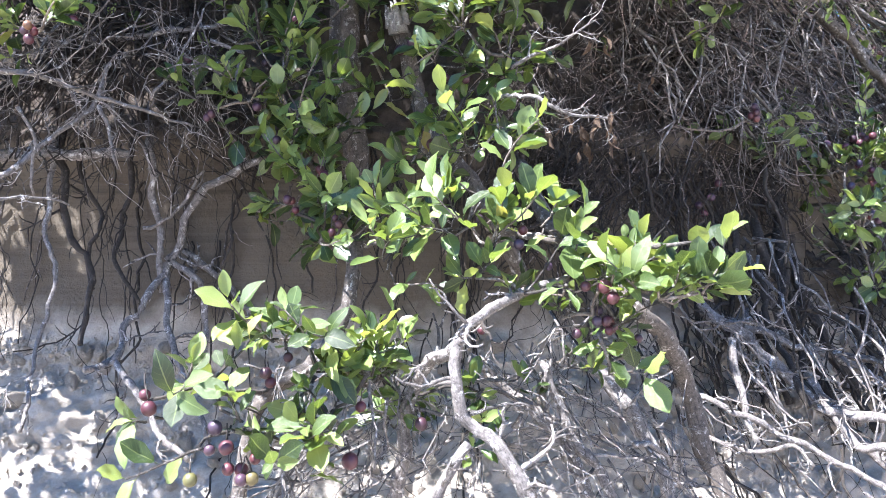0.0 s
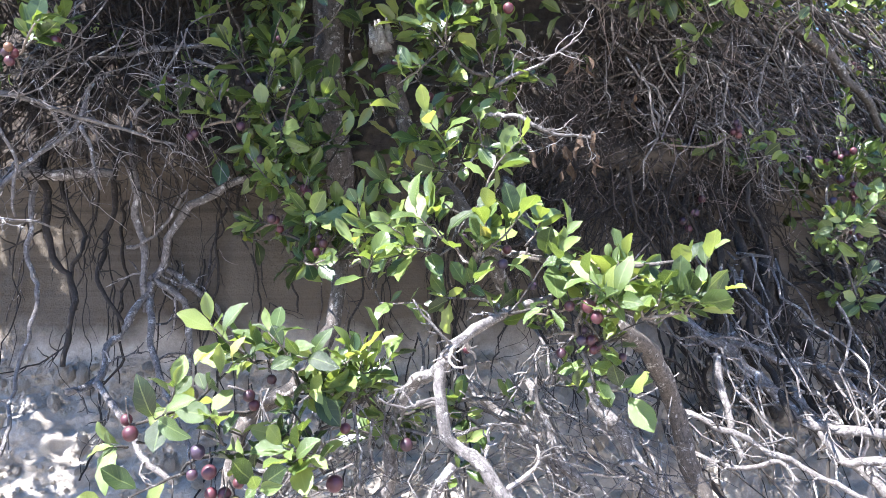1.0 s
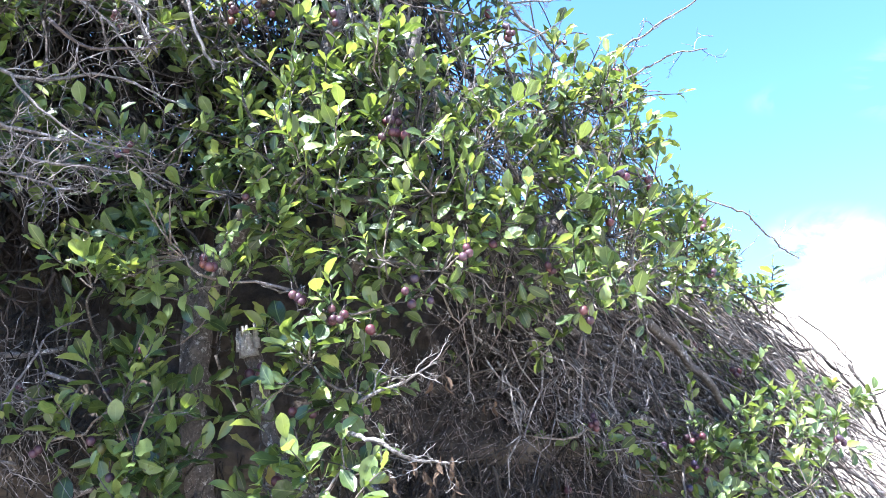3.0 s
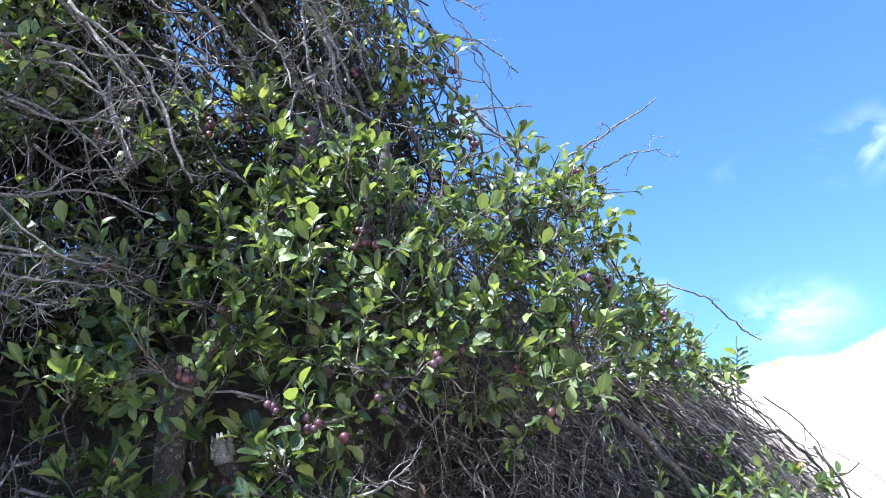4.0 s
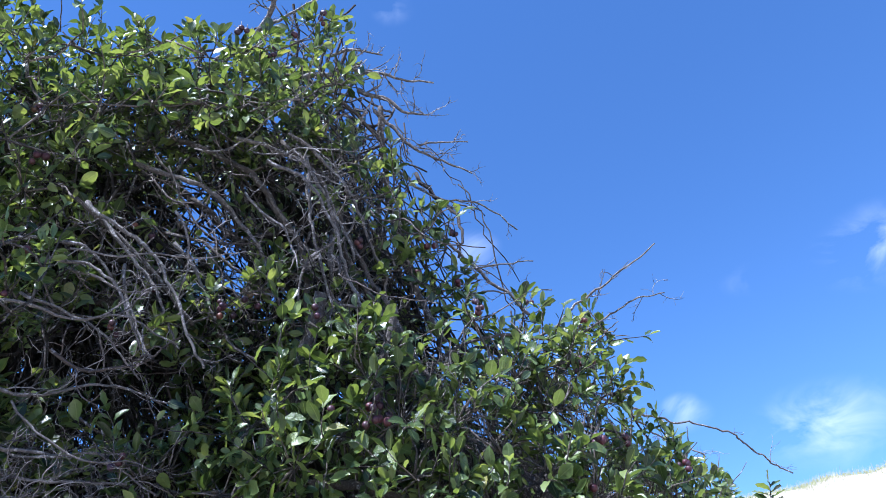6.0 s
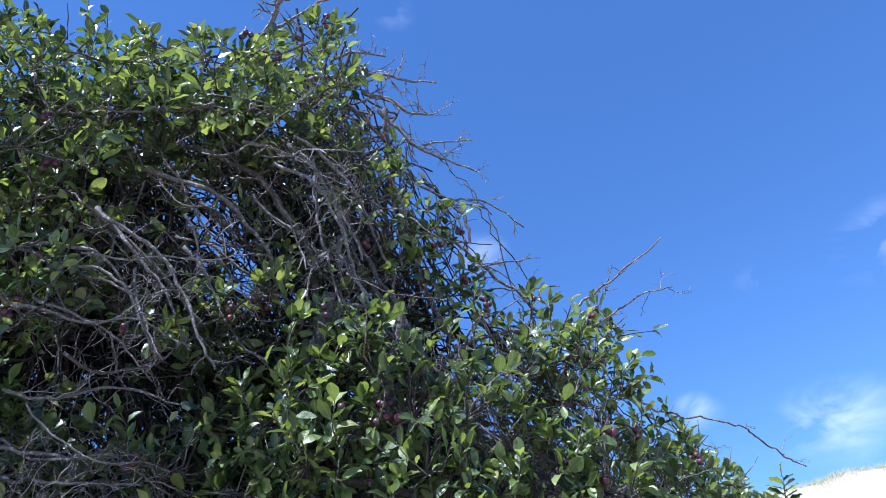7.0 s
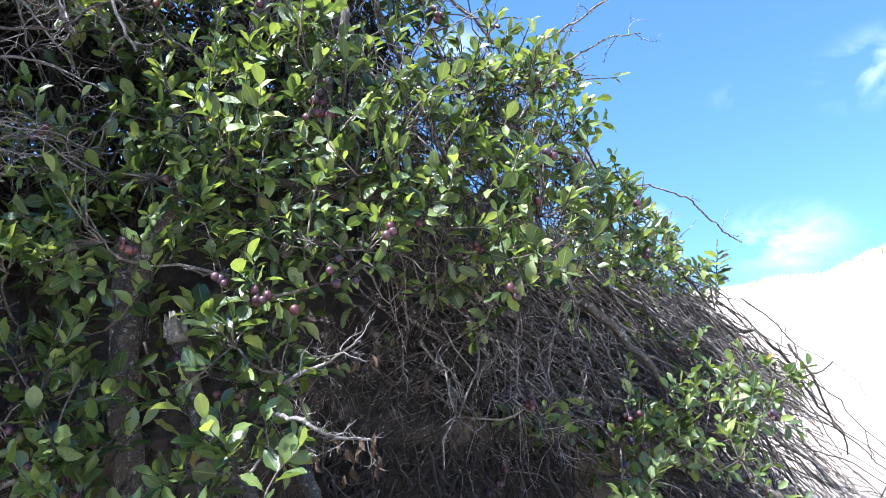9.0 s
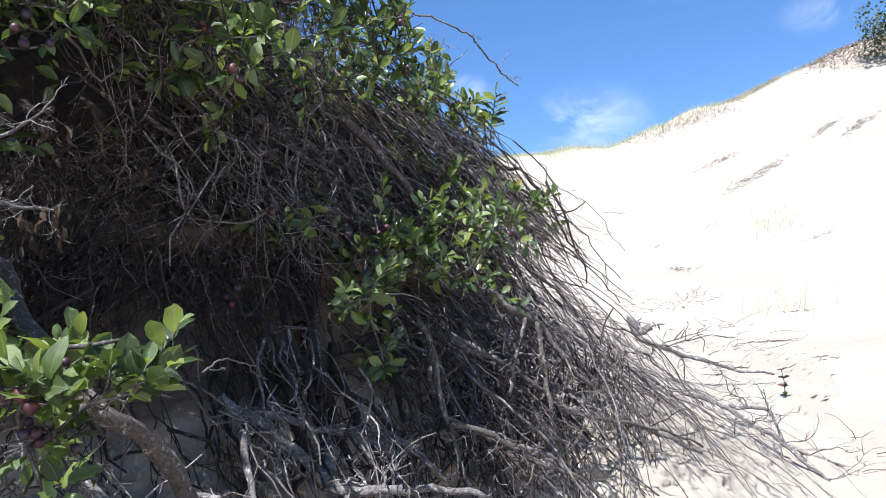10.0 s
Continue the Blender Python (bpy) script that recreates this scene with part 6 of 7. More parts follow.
broken_stub((-0.102, 1.534, 2.001), (0.2, 0.03, -1), 0.025)
woody_root([(-0.397, 1.641, 1.703), (-0.476, 1.637, 1.665), (-0.538, 1.636, 1.615), (-0.57, 1.643, 1.529), (-0.602, 1.646, 1.479), (-0.616, 1.586, 1.419), (-0.64, 1.516, 1.33), (-0.634, 1.458, 1.281)], 0.0087, 0.0073, 2, 0.10)
woody_root([(-0.602, 1.646, 1.479), (-0.546, 1.647, 1.429), (-0.516, 1.633, 1.331), (-0.504, 1.613, 1.272)], 0.0079, 0.0058, 2, 0.10)
woody_root([(-0.602, 1.646, 1.473), (-0.588, 1.576, 1.384), (-0.541, 1.512, 1.285), (-0.484, 1.445, 1.196), (-0.434, 1.375, 1.137)], 0.0079, 0.0050, 2, 0.10)
woody_root([(-0.581, 1.674, 1.504), (-0.488, 1.682, 1.428), (-0.416, 1.676, 1.353)], 0.0070, 0.0059, 2, 0.10)
woody_root([(-0.649, 1.605, 1.552), (-0.586, 1.601, 1.576), (-0.511, 1.591, 1.672)], 0.0039, 0.0029, 2, 0.10)
woody_root([(-0.629, 1.439, 1.284), (-0.584, 1.397, 1.247), (-0.526, 1.356, 1.193), (-0.449, 1.312, 1.123)], 0.0072, 0.0049, 2, 0.10)
woody_root([(-0.896, 1.469, 1.69), (-0.785, 1.513, 1.699), (-0.654, 1.557, 1.697)], 0.0137, 0.0096, 2, 0.10)
woody_root([(-0.807, 1.545, 1.748), (-0.794, 1.511, 1.628), (-0.781, 1.475, 1.524), (-0.756, 1.439, 1.435), (-0.756, 1.381, 1.312), (-0.713, 1.268, 1.192)], 0.0060, 0.0034, 2, 0.10)
woody_root([(-0.651, 1.633, 1.776), (-0.634, 1.612, 1.674), (-0.624, 1.621, 1.577), (-0.613, 1.624, 1.491), (-0.605, 1.622, 1.406)], 0.0091, 0.0059, 2, 0.10)
woody_root([(0.872, 1.956, 1.56), (0.9, 1.914, 1.435), (0.95, 1.853, 1.285), (0.985, 1.775, 1.091)], 0.0118, 0.0078, 2, 0.10)
woody_root([(0.959, 2.035, 1.527), (1.075, 1.994, 1.422), (1.192, 1.945, 1.381), (1.242, 1.914, 1.281)], 0.0099, 0.0074, 2, 0.10)
woody_root([(0.692, 1.896, 1.566), (0.772, 1.828, 1.445), (0.802, 1.758, 1.28), (0.873, 1.66, 1.126)], 0.0101, 0.0083, 2, 0.10)


def dark_root(pts, r0, r1, n, side):
    return branching("dark_root", "thick dark root and shaded inner wood leaning down the sand face", "root", "dark roots on the sand face", root_and_shade_bark, pts, r0, r1, n, side, 0.014)


dark_root([(0.722, 1.981, 1.706), (0.724, 1.909, 1.579), (0.735, 1.851, 1.448), (0.729, 1.789, 1.34), (0.776, 1.693, 1.148)], 0.0110, 0.0069, 3, 0.12)
dark_root([(0.792, 1.988, 1.689), (0.799, 1.913, 1.568), (0.832, 1.839, 1.426), (0.855, 1.753, 1.248), (0.884, 1.653, 1.113)], 0.0142, 0.0097, 3, 0.12)
dark_root([(0.903, 2.042, 1.692), (0.892, 1.97, 1.575), (0.899, 1.91, 1.435), (0.939, 1.826, 1.259), (0.992, 1.716, 1.086)], 0.0164, 0.0102, 3, 0.12)
dark_root([(0.958, 1.983, 1.501), (1.08, 1.965, 1.406), (1.206, 1.938, 1.372)], 0.0096, 0.0066, 3, 0.12)
dark_root([(0.773, 1.972, 1.688), (0.738, 1.906, 1.578), (0.693, 1.803, 1.383), (0.602, 1.681, 1.151)], 0.0078, 0.0054, 3, 0.12)
dark_root([(0.881, 1.997, 1.672), (0.842, 1.933, 1.56), (0.787, 1.871, 1.386), (0.771, 1.784, 1.228), (0.725, 1.703, 1.129)], 0.0080, 0.0055, 3, 0.12)
dark_root([(1.075, 2.146, 1.682), (1.076, 2.068, 1.555), (1.099, 1.979, 1.356), (1.085, 1.888, 1.193), (1.096, 1.781, 1.074)], 0.0105, 0.0061, 3, 0.12)
dark_root([(0.633, 1.9, 1.669), (0.611, 1.829, 1.566), (0.567, 1.751, 1.409), (0.537, 1.658, 1.271)], 0.0060, 0.0039, 3, 0.12)
dark_root([(1.245, 2.241, 1.686), (1.26, 2.156, 1.551), (1.31, 2.048, 1.319), (1.331, 1.934, 1.142), (1.386, 1.792, 1.014)], 0.0112, 0.0066, 3, 0.12)
dark_root([(0.681, 1.892, 1.653), (0.65, 1.834, 1.509), (0.59, 1.749, 1.356), (0.623, 1.628, 1.168)], 0.0075, 0.0052, 3, 0.12)
dark_root([(0.746, 1.883, 1.666), (0.739, 1.796, 1.562), (0.764, 1.73, 1.455), (0.771, 1.662, 1.331), (0.78, 1.58, 1.196)], 0.0122, 0.0094, 3, 0.12)
dark_root([(0.839, 1.9, 1.653), (0.821, 1.828, 1.536), (0.807, 1.768, 1.428), (0.793, 1.697, 1.277)], 0.0157, 0.0114, 3, 0.12)
dark_root([(0.667, 1.861, 1.649), (0.678, 1.778, 1.548), (0.714, 1.703, 1.43), (0.729, 1.624, 1.286), (0.748, 1.536, 1.181)], 0.0090, 0.0065, 3, 0.12)
dark_root([(0.792, 1.707, 1.378), (0.875, 1.693, 1.354), (0.97, 1.66, 1.257)], 0.0071, 0.0058, 3, 0.12)
dark_root([(-0.807, 1.568, 1.746), (-0.783, 1.539, 1.63), (-0.755, 1.526, 1.525), (-0.713, 1.512, 1.433), (-0.705, 1.473, 1.301)], 0.0081, 0.0050, 3, 0.12)
dark_root([(-0.678, 1.629, 1.738), (-0.681, 1.59, 1.587), (-0.68, 1.566, 1.479), (-0.628, 1.558, 1.385)], 0.0067, 0.0038, 3, 0.12)
dark_root([(-0.774, 1.585, 1.743), (-0.747, 1.556, 1.632), (-0.713, 1.559, 1.573), (-0.735, 1.532, 1.49), (-0.712, 1.523, 1.41)], 0.0054, 0.0038, 3, 0.12)


def root_curtain():
    rng = random.Random(5)
    ob = thing("root_curtain", "thin dark roots hanging down the sand face", "roots")
    for i in range(160):
        x = rng.uniform(-1.25, 0.6) if i < 125 else rng.uniform(0.5, 1.8)
        top = rng.uniform(1.62, 1.78) if rng.random() < 0.75 else rng.uniform(1.25, 1.6)
        length = rng.uniform(0.15, 0.62)
        lift = rng.uniform(0.004, 0.03) + (rng.uniform(0, 0.12) if rng.random() < 0.3 else 0)
        pts, px, z = [], x, top
        drift = rng.uniform(-0.2, 0.2) + (0.4 if x > 0.4 else 0)
        while z > top - length:
            y = face_y(px, z) - lift
            pts.append(Vector((px, y, z)))
            z -= 0.035
            px += drift * 0.035 + rng.uniform(-0.011, 0.011)
        if len(pts) < 3:
            continue
        g = Geo()
        r = rng.uniform(0.001, 0.0028) * (1.9 if rng.random() < 0.15 else 1)
        g.tube(wobble(wobble(spline(pts, 0.015), 0.022, rng, 8.0), 0.006, rng, 30.0), r, r * 0.5, 5, rng, 0.2)
        for _ in range(rng.randint(1, 4)):
            k = rng.randint(0, len(pts) - 1)
            g.tube(crooked(pts[k], (rng.uniform(-0.7, 0.7), -0.1, -0.8), rng.uniform(0.04, 0.14), rng, 0.45, 6), r * 0.45, r * 0.25, 4)
        part("root", g, root_and_shade_bark if rng.random() < 0.8 else twig_bark, ob)
    return ob


root_curtain()


def thicket(name, label, quad, n, r0, r1, jitter, sag, seed, material=twig_bark, side=0.75, cross=0.0, singles=120, bundles=0, curl=0.024, gaps=(), knotty=False):
    """A mass of bare twigs running from one edge of a patch to the other."""
    rng = random.Random(seed)
    s0, s1, e0, e1 = [Vector(q) for q in quad]
    gaps = [(Vector(o), Vector(e), wide) for o, e, wide in gaps]
    made = []
    centres = [rng.random() for _ in range(bundles)]
    for _ in range(n):
        g = Geo()
        u = rng.gauss(rng.choice(centres), 0.022) if bundles and rng.random() < 0.75 else rng.random()
        w = min(1.0, max(0.0, u + rng.gauss(0, 0.12 + cross)))
        a, b = s0.lerp(s1, u), e0.lerp(e1, w)
        f0 = rng.uniform(-0.1, 0.75)
        f1 = f0 + rng.uniform(0.2, 0.6)
        p = a.lerp(b, f0) + rand_dir(rng) * jitter * rng.random()
        q = a.lerp(b, f1) + rand_dir(rng) * jitter * rng.random()
        m = (p + q) / 2 + Vector((0, -0.3, 1)) * sag * (q - p).length * rng.uniform(0.2, 1) + rand_dir(rng) * jitter * 0.3
        r = (r0 + (r1 - r0) * rng.random() ** 2) * (2.2 if rng.random() < 0.05 else 1)
        line = [c + rand_dir(rng) * curl * 0.33 for c in wobble(spline([p, m, q], 0.04), curl, rng, 11)]
        if knotty:
            line = [c + rand_dir(rng) * 0.011 for c in line[::1 if len(line) < 8 else 2]]
        if any(min((c - o - (e - o) * ((c - o).dot(e - o) / (e - o).length_squared)).length for c in line) < wide for o, e, wide in gaps) and rng.random() < 0.8:
            continue
        g.tube(line, r, r * 0.5, 5 if r > 0.003 else 4)
        if rng.random() < side:
            for _ in range(rng.randint(4, 10) if knotty else rng.randint(1, 5)):
                k = rng.randint(1, max(1, len(line) - 2))
                d = (line[k + 1] - line[k]).normalized()
                long = rng.uniform(0.05, 0.16) if rng.random() < (0.2 if knotty else 0.4) else rng.uniform(0.008, 0.03)
                g.tube(crooked(line[k], d * 0.8 + rand_dir(rng) * 0.9, long, rng, 0.4, 5), max(0.0008, r * 0.6), max(0.0006, r * 0.35), 4)
        made.append((min(p.y, q.y), g))
    made.sort(key=lambda e: e[0])
    ob = thing(name, label, "twigs", "matted twigs")
    for _, g in made[:singles]:
        part("twig", g, material, ob)
    rest = Geo()
    for _, g in made[singles:]:
        rest.add(g.v, g.f, g.uv)
    if rest.v:
        part("twig_mass", rest, material, ob, "dense interwoven fine twigs", "stuff")
    return ob


thicket("matted_thicket", "matted bare brown twigs combed down the flank of the bank", [(0.287, 1.66, 2.135), (1.402, 2.398, 2.389), (0.785, 1.803, 1.741), (2.015, 2.341, 1.734)], 430, 0.0011, 0.0042, 0.13, 0.06, 21, cross=0.03, bundles=22, curl=0.009)
thicket("matted_thicket", "pale dead twigs combed down the flank of the bank", [(0.287, 1.66, 2.135), (1.402, 2.398, 2.389), (0.785, 1.803, 1.741), (2.015, 2.341, 1.734)], 130, 0.001, 0.0042, 0.14, 0.07, 32, dead_bark, cross=0.03, bundles=12, curl=0.009)
# the root-dark layers of the mat carry its inner shade in their colour
thicket("matted_thicket", "twigs deep in the matted flank, coloured dark for shade", [(0.264, 1.939, 2.265), (1.589, 2.736, 2.492), (0.698, 1.993, 1.754), (2.093, 2.529, 1.825)], 560, 0.0012, 0.0038, 0.2, 0.1, 33, root_and_shade_bark, cross=0.2)
thicket("flank_stems", "long straight bare stems running down the flank", [(0.287, 1.66, 2.135), (1.402, 2.398, 2.389), (0.785, 1.803, 1.741), (2.015, 2.341, 1.734)], 34, 0.0035, 0.0075, 0.11, 0.03, 44, bark, cross=0.03, curl=0.014)
thicket("flank_stems", "long bleached bare stems running down the flank", [(0.673, 1.956, 1.916), (1.861, 2.773, 2.117), (1.499, 2.014, 1.425), (2.618, 2.684, 1.305)], 30, 0.003, 0.006, 0.13, 0.03, 45, dead_bark, cross=0.03, curl=0.014)
thicket("trailing_thicket", "stems packed over the foot of the flank, coloured dark for shade", [(1.113, 1.98, 1.549), (2.114, 2.3, 1.428), (1.126, 1.85, 1.059), (1.937, 2.0, 0.914)], 170, 0.0018, 0.005, 0.14, 0.08, 61, root_and_shade_bark, cross=0.12, curl=0.014)
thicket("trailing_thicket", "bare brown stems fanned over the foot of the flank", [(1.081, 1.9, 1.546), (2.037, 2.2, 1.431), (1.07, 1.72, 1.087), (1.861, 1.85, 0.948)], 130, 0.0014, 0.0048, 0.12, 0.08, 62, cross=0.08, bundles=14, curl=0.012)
thicket("trailing_thicket", "twigs deep in the trailing mat, coloured dark for shade", [(0.814, 2.207, 1.798), (2.071, 2.927, 1.889), (1.433, 1.955, 1.078), (2.765, 2.523, 1.047)], 150, 0.0014, 0.004, 0.14, 0.1, 46, root_and_shade_bark, cross=0.2)
thicket("trailing_thicket", "bare brown twigs trailing over the sandy slope", [(0.781, 2.062, 1.778), (2.02, 2.841, 1.878), (1.354, 1.704, 1.062), (2.248, 1.969, 1.043)], 210, 0.0012, 0.004, 0.16, 0.14, 22, cross=0.14, bundles=15, curl=0.01)
thicket("trailing_thicket", "bleached twigs trailing over the sandy slope", [(0.781, 2.062, 1.778), (2.02, 2.841, 1.878), (1.354, 1.704, 1.062), (2.248, 1.969, 1.043)], 90, 0.0016, 0.006, 0.16, 0.1, 34, dead_bark, cross=0.1, curl=0.010)
thicket("matted_thicket", "dense dark twigs under the leafy edge", [(0.546, 1.919, 2.129), (1.692, 2.764, 2.457), (1.16, 2.158, 1.77), (2.366, 2.857, 1.877)], 420, 0.0011, 0.0042, 0.18, 0.07, 23, bundles=18, curl=0.01)
thicket("trailing_thicket", "pale dry twigs lying over the sand slope", [(2.032, 2.625, 1.584), (2.434, 2.709, 1.47), (2.099, 1.808, 0.954), (2.553, 1.758, 0.933)], 75, 0.001, 0.003, 0.14, 0.1, 24, dead_bark, curl=0.01)
thicket("twig_tangle", "tangled fine brown twigs and roots below the bush", [(0.142, 1.708, 1.994), (0.729, 1.789, 2.013), (0.129, 1.695, 1.659), (0.7, 1.784, 1.686)], 520, 0.0008, 0.0024, 0.14, 0.0, 25, cross=0.5)
thicket("twig_tangle", "tangled dark roots and twigs in the overhang", [(-0.919, 1.431, 2.023), (-0.493, 1.603, 2.088), (-0.912, 1.425, 1.684), (-0.449, 1.626, 1.713)], 330, 0.001, 0.0034, 0.13, 0.0, 26, root_and_shade_bark, cross=0.6, knotty=True)
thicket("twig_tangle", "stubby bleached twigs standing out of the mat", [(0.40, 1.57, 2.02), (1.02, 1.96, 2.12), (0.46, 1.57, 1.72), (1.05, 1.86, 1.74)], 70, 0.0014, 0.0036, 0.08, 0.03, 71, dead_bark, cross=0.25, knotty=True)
thicket("twig_tangle", "dark roots and twigs hanging over the sand face", [(0.189, 1.717, 1.831), (0.872, 1.877, 1.864), (0.184, 1.672, 1.518), (0.824, 1.868, 1.58)], 520, 0.001, 0.0032, 0.11, 0.0, 47, root_and_shade_bark, cross=0.5)
thicket("twig_tangle", "dry brown twigs hanging over the sand face", [(0.189, 1.717, 1.831), (0.872, 1.877, 1.864), (0.184, 1.672, 1.518), (0.824, 1.868, 1.58)], 170, 0.0009, 0.0028, 0.12, 0.0, 48, cross=0.5)
thicket("twig_tangle", "tangled pale twigs below the overhang", [(-0.843, 1.31, 1.978), (-0.452, 1.468, 2.037), (-0.859, 1.341, 1.672), (-0.422, 1.53, 1.7)], 80, 0.0008, 0.0022, 0.12, 0.0, 35, dead_bark, cross=0.6, knotty=True)
thicket("twig_tangle", "tangled bare twigs inside the tall bush", [(-0.787, 1.381, 2.99), (0.225, 1.632, 3.252), (-0.716, 1.453, 2.512), (0.351, 1.661, 2.615)], 45, 0.001, 0.0032, 0.25, 0.0, 27, cross=0.3, gaps=SKY_GAPS, knotty=True)
# shade inside the bushes is put into the dark colour of these branches
thicket("inner_branches", "bare branches packed behind the shaded bush, coloured dark for shade", [(-0.921, 1.702, 2.863), (-0.335, 1.821, 3.001), (-0.852, 1.778, 2.137), (-0.305, 1.941, 2.192)], 480, 0.002, 0.006, 0.25, 0.0, 50, root_and_shade_bark, 0.5, cross=0.5, singles=80)
thicket("inner_branches", "bare branches packed inside the tall bush, coloured dark for shade", [(-1.27, 1.746, 3.576), (0.211, 1.894, 3.86), (-1.033, 1.85, 2.461), (0.47, 1.962, 2.49)], 1300, 0.0028, 0.0065, 0.4, 0.05, 49, root_and_shade_bark, 0.4, cross=0.45, singles=80, gaps=SKY_GAPS)
thicket("twig_tangle", "fine bare twigs among the top leaves", [(-0.947, 1.496, 3.567), (0.232, 1.475, 3.701), (-0.823, 1.428, 3.081), (0.313, 1.627, 3.246)], 130, 0.0009, 0.0026, 0.22, 0.03, 28, cross=0.5, knotty=True)
thicket("hanging_twigs", "fine brown twigs hanging among the leaves", [(0.252, 1.339, 2.498), (0.758, 1.477, 2.51), (0.332, 1.474, 2.02), (0.855, 1.599, 2.113)], 230, 0.0008, 0.0022, 0.12, 0.0, 38, cross=0.15, knotty=True)
thicket("hanging_twigs", "pale dead twigs hanging among the leaves", [(0.252, 1.339, 2.498), (0.758, 1.477, 2.51), (0.332, 1.474, 2.02), (0.855, 1.599, 2.113)], 90, 0.0008, 0.0024, 0.12, 0.0, 39, dead_bark, cross=0.15, knotty=True)
thicket("twig_tangle", "crooked dark limbs and twigs inside the tall bush", [(-0.703, 1.577, 3.457), (0.183, 1.591, 3.456), (-0.393, 1.603, 2.673), (0.438, 1.675, 2.548)], 26, 0.0025, 0.0055, 0.2, 0.1, 40, bark, cross=0.1, knotty=True)
thicket("twig_tangle", "bare twigs below the front bush", [(-0.284, 1.239, 1.311), (0.367, 1.326, 1.341), (-0.262, 1.143, 1.1), (0.423, 1.201, 1.083)], 110, 0.0009, 0.003, 0.12, 0.0, 29, dead_bark, cross=0.5)
thicket("leaning_stems", "grey bare stems leaning down the bank", [(0.246, 1.664, 1.43), (0.89, 1.772, 1.562), (0.452, 1.342, 1.036), (0.924, 1.416, 1.087)], 36, 0.002, 0.0046, 0.12, 0.06, 30, dead_bark, cross=0.05)
thicket("leaning_stems", "thin dark roots leaning down the bank", [(0.15, 1.725, 1.454), (0.966, 1.79, 1.563), (0.401, 1.454, 0.999), (0.978, 1.5, 1.076)], 55, 0.0016, 0.0055, 0.12, 0.02, 37, root_and_shade_bark, cross=0.1)


# ---- the far dune ----
def polar(az, r):
    x, y = r * math.sin(radians(az)), r * math.cos(radians(az))
    return Vector((x, y, ground_z(x, y)))


def blades(g, p, n, spread, height, rng, thick=0.004):
    for _ in range(n):
        b = p + Vector((rng.gauss(0, spread), rng.gauss(0, spread), -0.02))
        b.z = ground_z(b.x, b.y) - 0.02
        h = height * rng.uniform(0.5, 1.2)
        lean = Vector((rng.uniform(-0.3, 0.5), rng.uniform(-0.3, 0.3), 1)).normalized()
        tip = b + lean * h + Vector((rng.uniform(0, 0.25), 0, -0.05)) * h
        w = thick * max(1.0, p.length / 12)
        m = b + lean * h * 0.55
        g.add([tuple(b + Vector((w, -w, 0))), tuple(b + Vector((-w, w, 0))), tuple(m + Vector((-w, w, 0)) * 0.7), tuple(m + Vector((w, -w, 0)) * 0.7), tuple(tip)],
              [(0, 1, 2, 3), (3, 2, 4)])


def crest_grass():
    rng = random.Random(31)
    g = Geo()
    for _ in range(1100):
        az = rng.triangular(24, 58, 33)
        el, rc = crest(az)
        tall = 0.07 + 0.13 * max(0.0, noise.noise(Vector((az * 0.9, 4.0, 0))) + 0.3)
        blades(g, polar(az, rc * (1 - 0.03 * rng.random() ** 2)), rng.randint(2, 7), 0.16, tall, rng, 0.0014)
    ob = new("beach_grass", g.mesh("beach_grass", beach_green))
    return tagged(ob, "yellow-green beach grass along the dune crest", "grass", kind="stuff")


def grass_tuft(az, r, n, spread, height, seed):
    rng = random.Random(seed)
    ob = thing("grass_tuft", "sparse dry beach grass standing in the sand", "grass", "grass tufts on the dune")
    for _ in range(n):
        g = Geo()
        p = polar(az, r)
        p.x += rng.gauss(0, spread)
        p.y += rng.gauss(0, spread)
        blades(g, p, 1, 0.01, height, rng, 0.0018)
        part("blade", g, straw, ob)


def drift_twigs(az, r, n, spread, length, seed):
    rng = random.Random(seed)
    g = Geo()
    c = polar(az, r)
    for _ in range(n):
        b = c + Vector((rng.gauss(0, spread), rng.gauss(0, spread), 0))
        b.z = ground_z(b.x, b.y) + 0.01
        d = Vector((rng.uniform(-1, 1), rng.uniform(-1, 1), rng.uniform(-0.1, 0.25)))
        k = 0.0018 * max(1, r / 6)
        g.tube(crooked(b, d, length * rng.uniform(0.4, 1.2), rng, 0.35, 5, 0.05), k, k * 0.5, 4)
    ob = new("driftwood_twigs", g.mesh("driftwood_twigs", twig_bark))
    return tagged(ob, "dry dark twigs and litter lying on the sand", "twigs", "litter on the dune", "stuff")


crest_grass()
def litter_strip(az, r, n, along, length, seed):
    """A line of dark plant litter caught on the slope."""
    rng = random.Random(seed)
    g = Geo()
    c = polar(az, r)
    d = Vector(along).normalized()
    for _ in range(int(n * 2.4)):
        b = c + d * rng.gauss(0, length * 0.16) + Vector((rng.gauss(0, 0.03), rng.gauss(0, 0.03), 0))
        k = 0.0021 * max(1.0, r / 9)
        line = crooked(b, d + rand_dir(rng) * 0.7, rng.uniform(0.02, 0.08), rng, 0.45, 5)
        g.tube([(q.x, q.y, ground_z(q.x, q.y) + 0.6 * k) for q in line], k, k * 0.5, 4)
    ob = new("plant_litter", g.mesh("plant_litter", twig_bark))
    return tagged(ob, "strip of dark plant litter lying on the sand", "litter", "litter on the dune", "stuff")


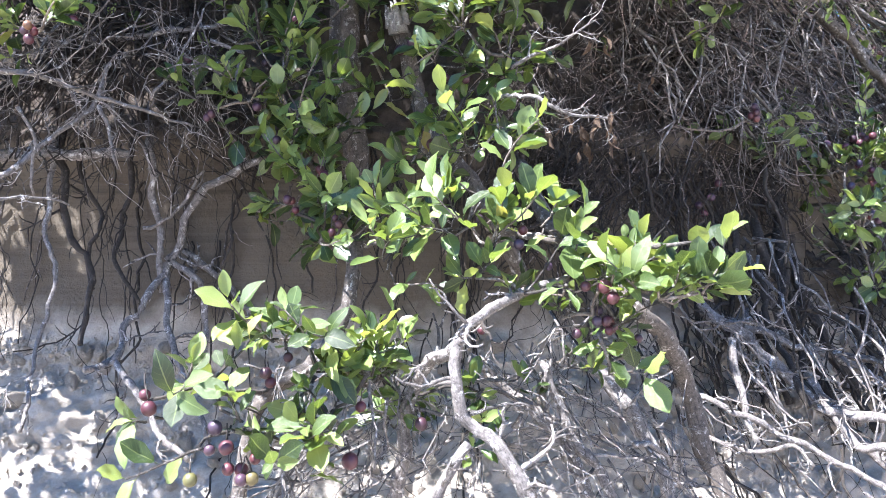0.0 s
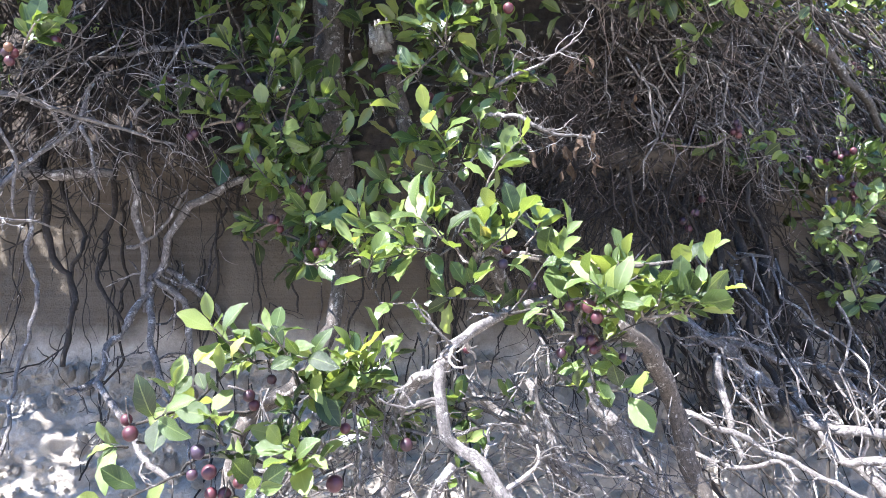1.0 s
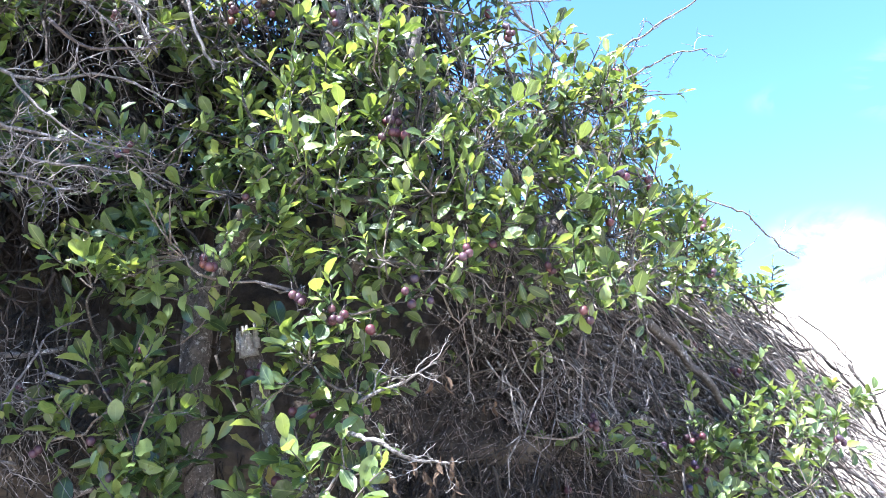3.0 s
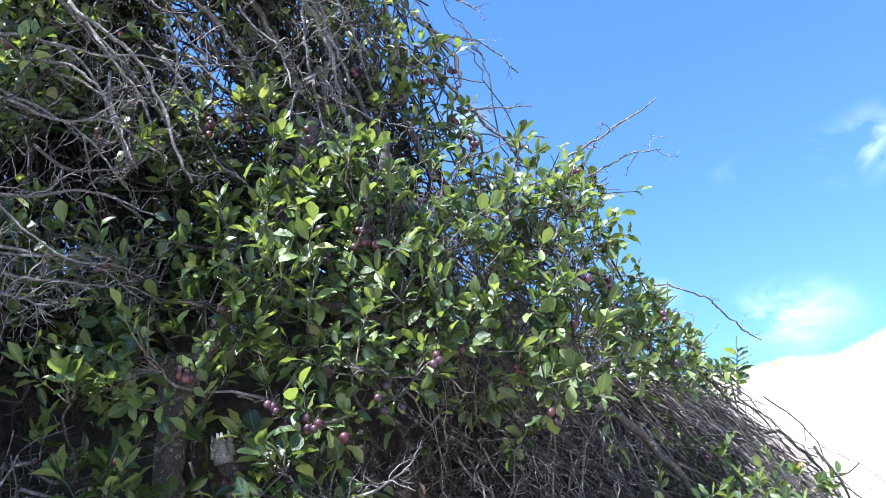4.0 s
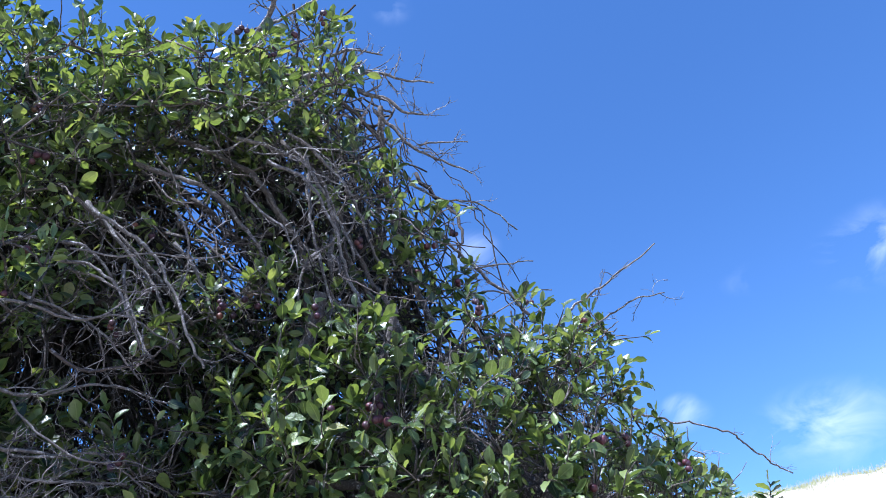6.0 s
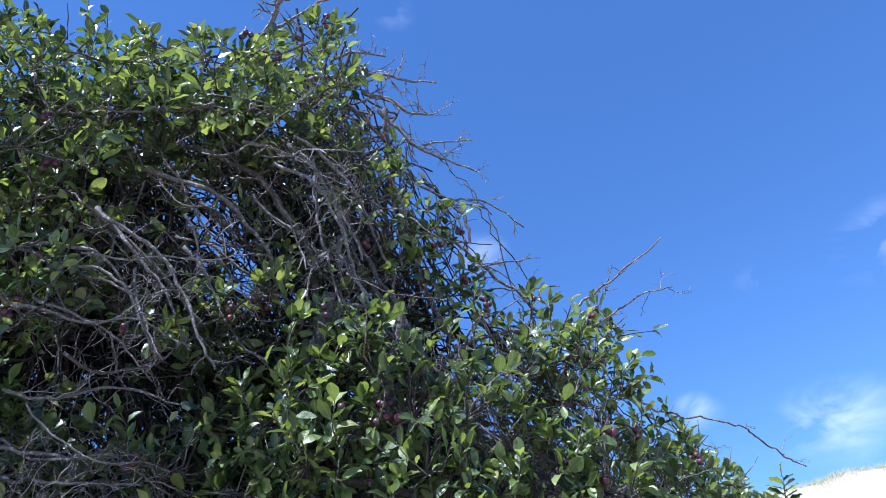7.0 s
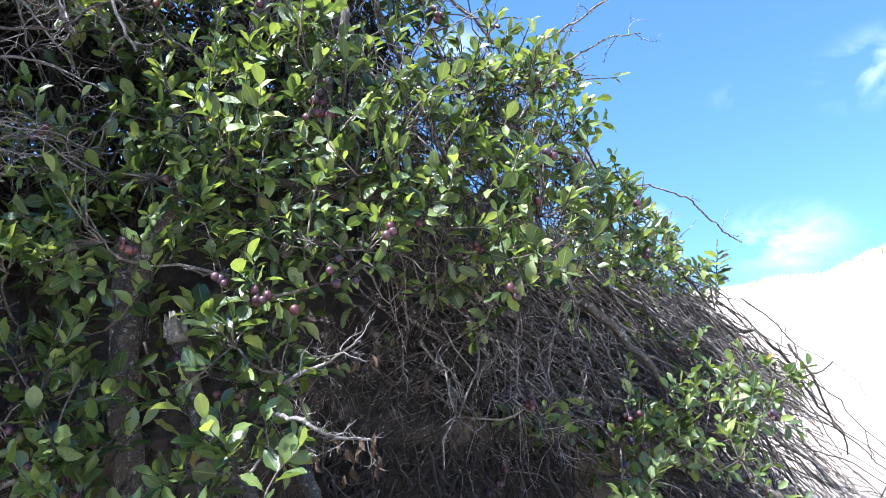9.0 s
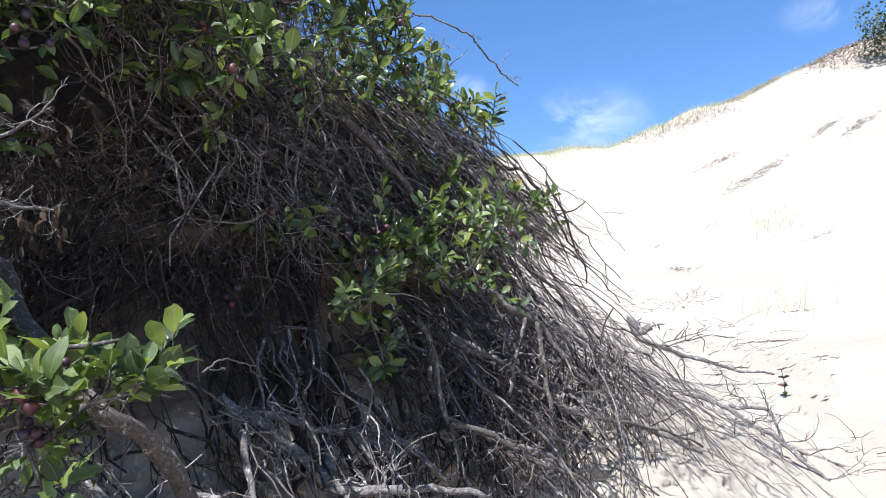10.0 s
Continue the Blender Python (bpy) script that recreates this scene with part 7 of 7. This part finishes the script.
grass_tuft(51.3, 7.2, 16, 0.16, 0.32, 41)
grass_tuft(50.4, 7.0, 9, 0.12, 0.26, 42)
grass_tuft(50.6, 10.07, 60, 0.14, 0.22, 43)
drift_twigs(44.8, 9.0, 22, 0.07, 0.16, 51)
drift_twigs(42.8, 7.6, 40, 0.26, 0.16, 52)
drift_twigs(45.1, 7.9, 24, 0.2, 0.16, 53)
drift_twigs(47.4, 5.5, 40, 0.22, 0.3, 54)
drift_twigs(50.0, 5.0, 14, 0.2, 0.2, 55)
drift_twigs(53.4, 3.5, 12, 0.2, 0.14, 56)
drift_twigs(46.5, 6.4, 26, 0.24, 0.22, 57)
for az, r, n, along, length, seed in ((47.7, 11.55, 40, (1, -0.35, 0), 1.1, 71), (49.3, 11.05, 50, (1, -0.28, 0), 1.2, 72), (50.8, 11.3, 46, (1, -0.28, 0), 1.0, 73), (54.4, 11.85, 46, (1, -0.3, 0), 0.8, 74),
                                      (56.4, 11.8, 60, (1, -0.35, 0), 0.8, 75), (39.7, 10.4, 8, (1, -0.4, 0), 0.5, 76), (53.3, 9.75, 14, (1, -0.6, 0), 0.5, 77), (43.2, 9.95, 6, (1, 0.3, 0), 0.3, 78),
                                      (46.9, 10.25, 5, (1, 0, 0), 0.3, 79), (51.0, 7.0, 26, (1, -0.5, 0), 0.6, 80), (50.6, 5.9, 14, (1, -0.7, 0), 0.5, 81), (53.9, 5.1, 5, (1, -0.5, 0), 0.1, 82)):
    litter_strip(az, r, n, along, length, seed)


def ridge_scrub():
    """Low brown dead scrub and grass along the higher ridge."""
    rng = random.Random(33)
    g = Geo()
    for _ in range(2100):
        az = rng.triangular(41, 61, 58)
        el, rc = crest(az)
        p = polar(az, rc * (1 - 0.07 * rng.random() ** 1.6))
        if noise.noise(p * 0.9) < -0.12 - 0.3 * smooth(50, 56, az):
            continue
        for _ in range(4):
            b = p + Vector((rng.gauss(0, 0.12), rng.gauss(0, 0.12), 0))
            b.z = ground_z(b.x, b.y) - 0.015
            g.tube(crooked(b, (rng.uniform(-1, 1), rng.uniform(-1, 1), rng.uniform(0.0, 0.45)), rng.uniform(0.04, 0.13), rng, 0.4, 4), 0.0036, 0.002, 3)
    ob = new("ridge_scrub", g.mesh("ridge_scrub", scrub_brown))
    return tagged(ob, "low brown dead scrub along the dune ridge", "scrub", kind="stuff")


ridge_scrub()


def red_seedling(az, r):
    rng = random.Random(19)
    ob = thing("red_leaved_seedling", "small seedling with reddish leaves growing in the sand", "seedling")
    p = polar(az, r) + Vector((0, 0, 0.03))
    g = Geo()
    line = crooked(p - Vector((0, 0, 0.06)), (0.1, 0, 1), 0.2, rng, 0.2, 5)
    g.tube(line, 0.003, 0.0015, 5)
    part("stem", g, twig_bark, ob)
    for k in range(22):
        leaf = new("leaf", BROWN_MESH[2] if k % 4 else LEAF_MESH[0])
        leaf.parent = ob
        leaf.matrix_basis = leaf_pose(line[2 + k % 4], Vector((math.cos(k * 2.4), math.sin(k * 2.4), 1.1)), rng, 0.03)


red_seedling(52.3, 4.05)


def dune_shrub(az, r, size, seed):
    rng = random.Random(seed)
    ob = thing("dune_shrub", "ragged grey-green shrub on the dune crest", "bush")
    c = polar(az, r)
    trunk, crown = Geo(), Geo()
    for _ in range(9):
        d = Vector((rng.uniform(-0.8, 0.8), rng.uniform(-0.8, 0.8), 1))
        twig_tree(trunk, c - Vector((0, 0, 0.1)), d, size * rng.uniform(0.8, 1.1), 0.02, rng, 2, 0.2)
    lobes = []
    for _ in range(18):
        centre = c + Vector((rng.uniform(-0.75, 0.75), rng.uniform(-0.6, 0.6), 0)) * size
        centre.z = ground_z(centre.x, centre.y) + size * rng.uniform(0.05, 0.8)
        lobes.append((centre, size * rng.uniform(0.22, 0.36)))
    for centre, reach in lobes:
        for _ in range(260):
            p = centre + rand_dir(rng) * reach * rng.random() ** 0.3
            if p.z < ground_z(p.x, p.y) + 0.05:
                continue
            q = leaf_pose(p, rand_dir(rng), rng, rng.uniform(0.045, 0.07))
            lv, lf, luv = LEAVES[rng.randrange(5)]
            crown.add([tuple(q @ Vector(k)) for k in lv], lf)
    part("trunk", trunk, bark, ob)
    part("crown", crown, far_green, ob, kind="stuff")


dune_shrub(61.3, 13.5, 1.0, 61)
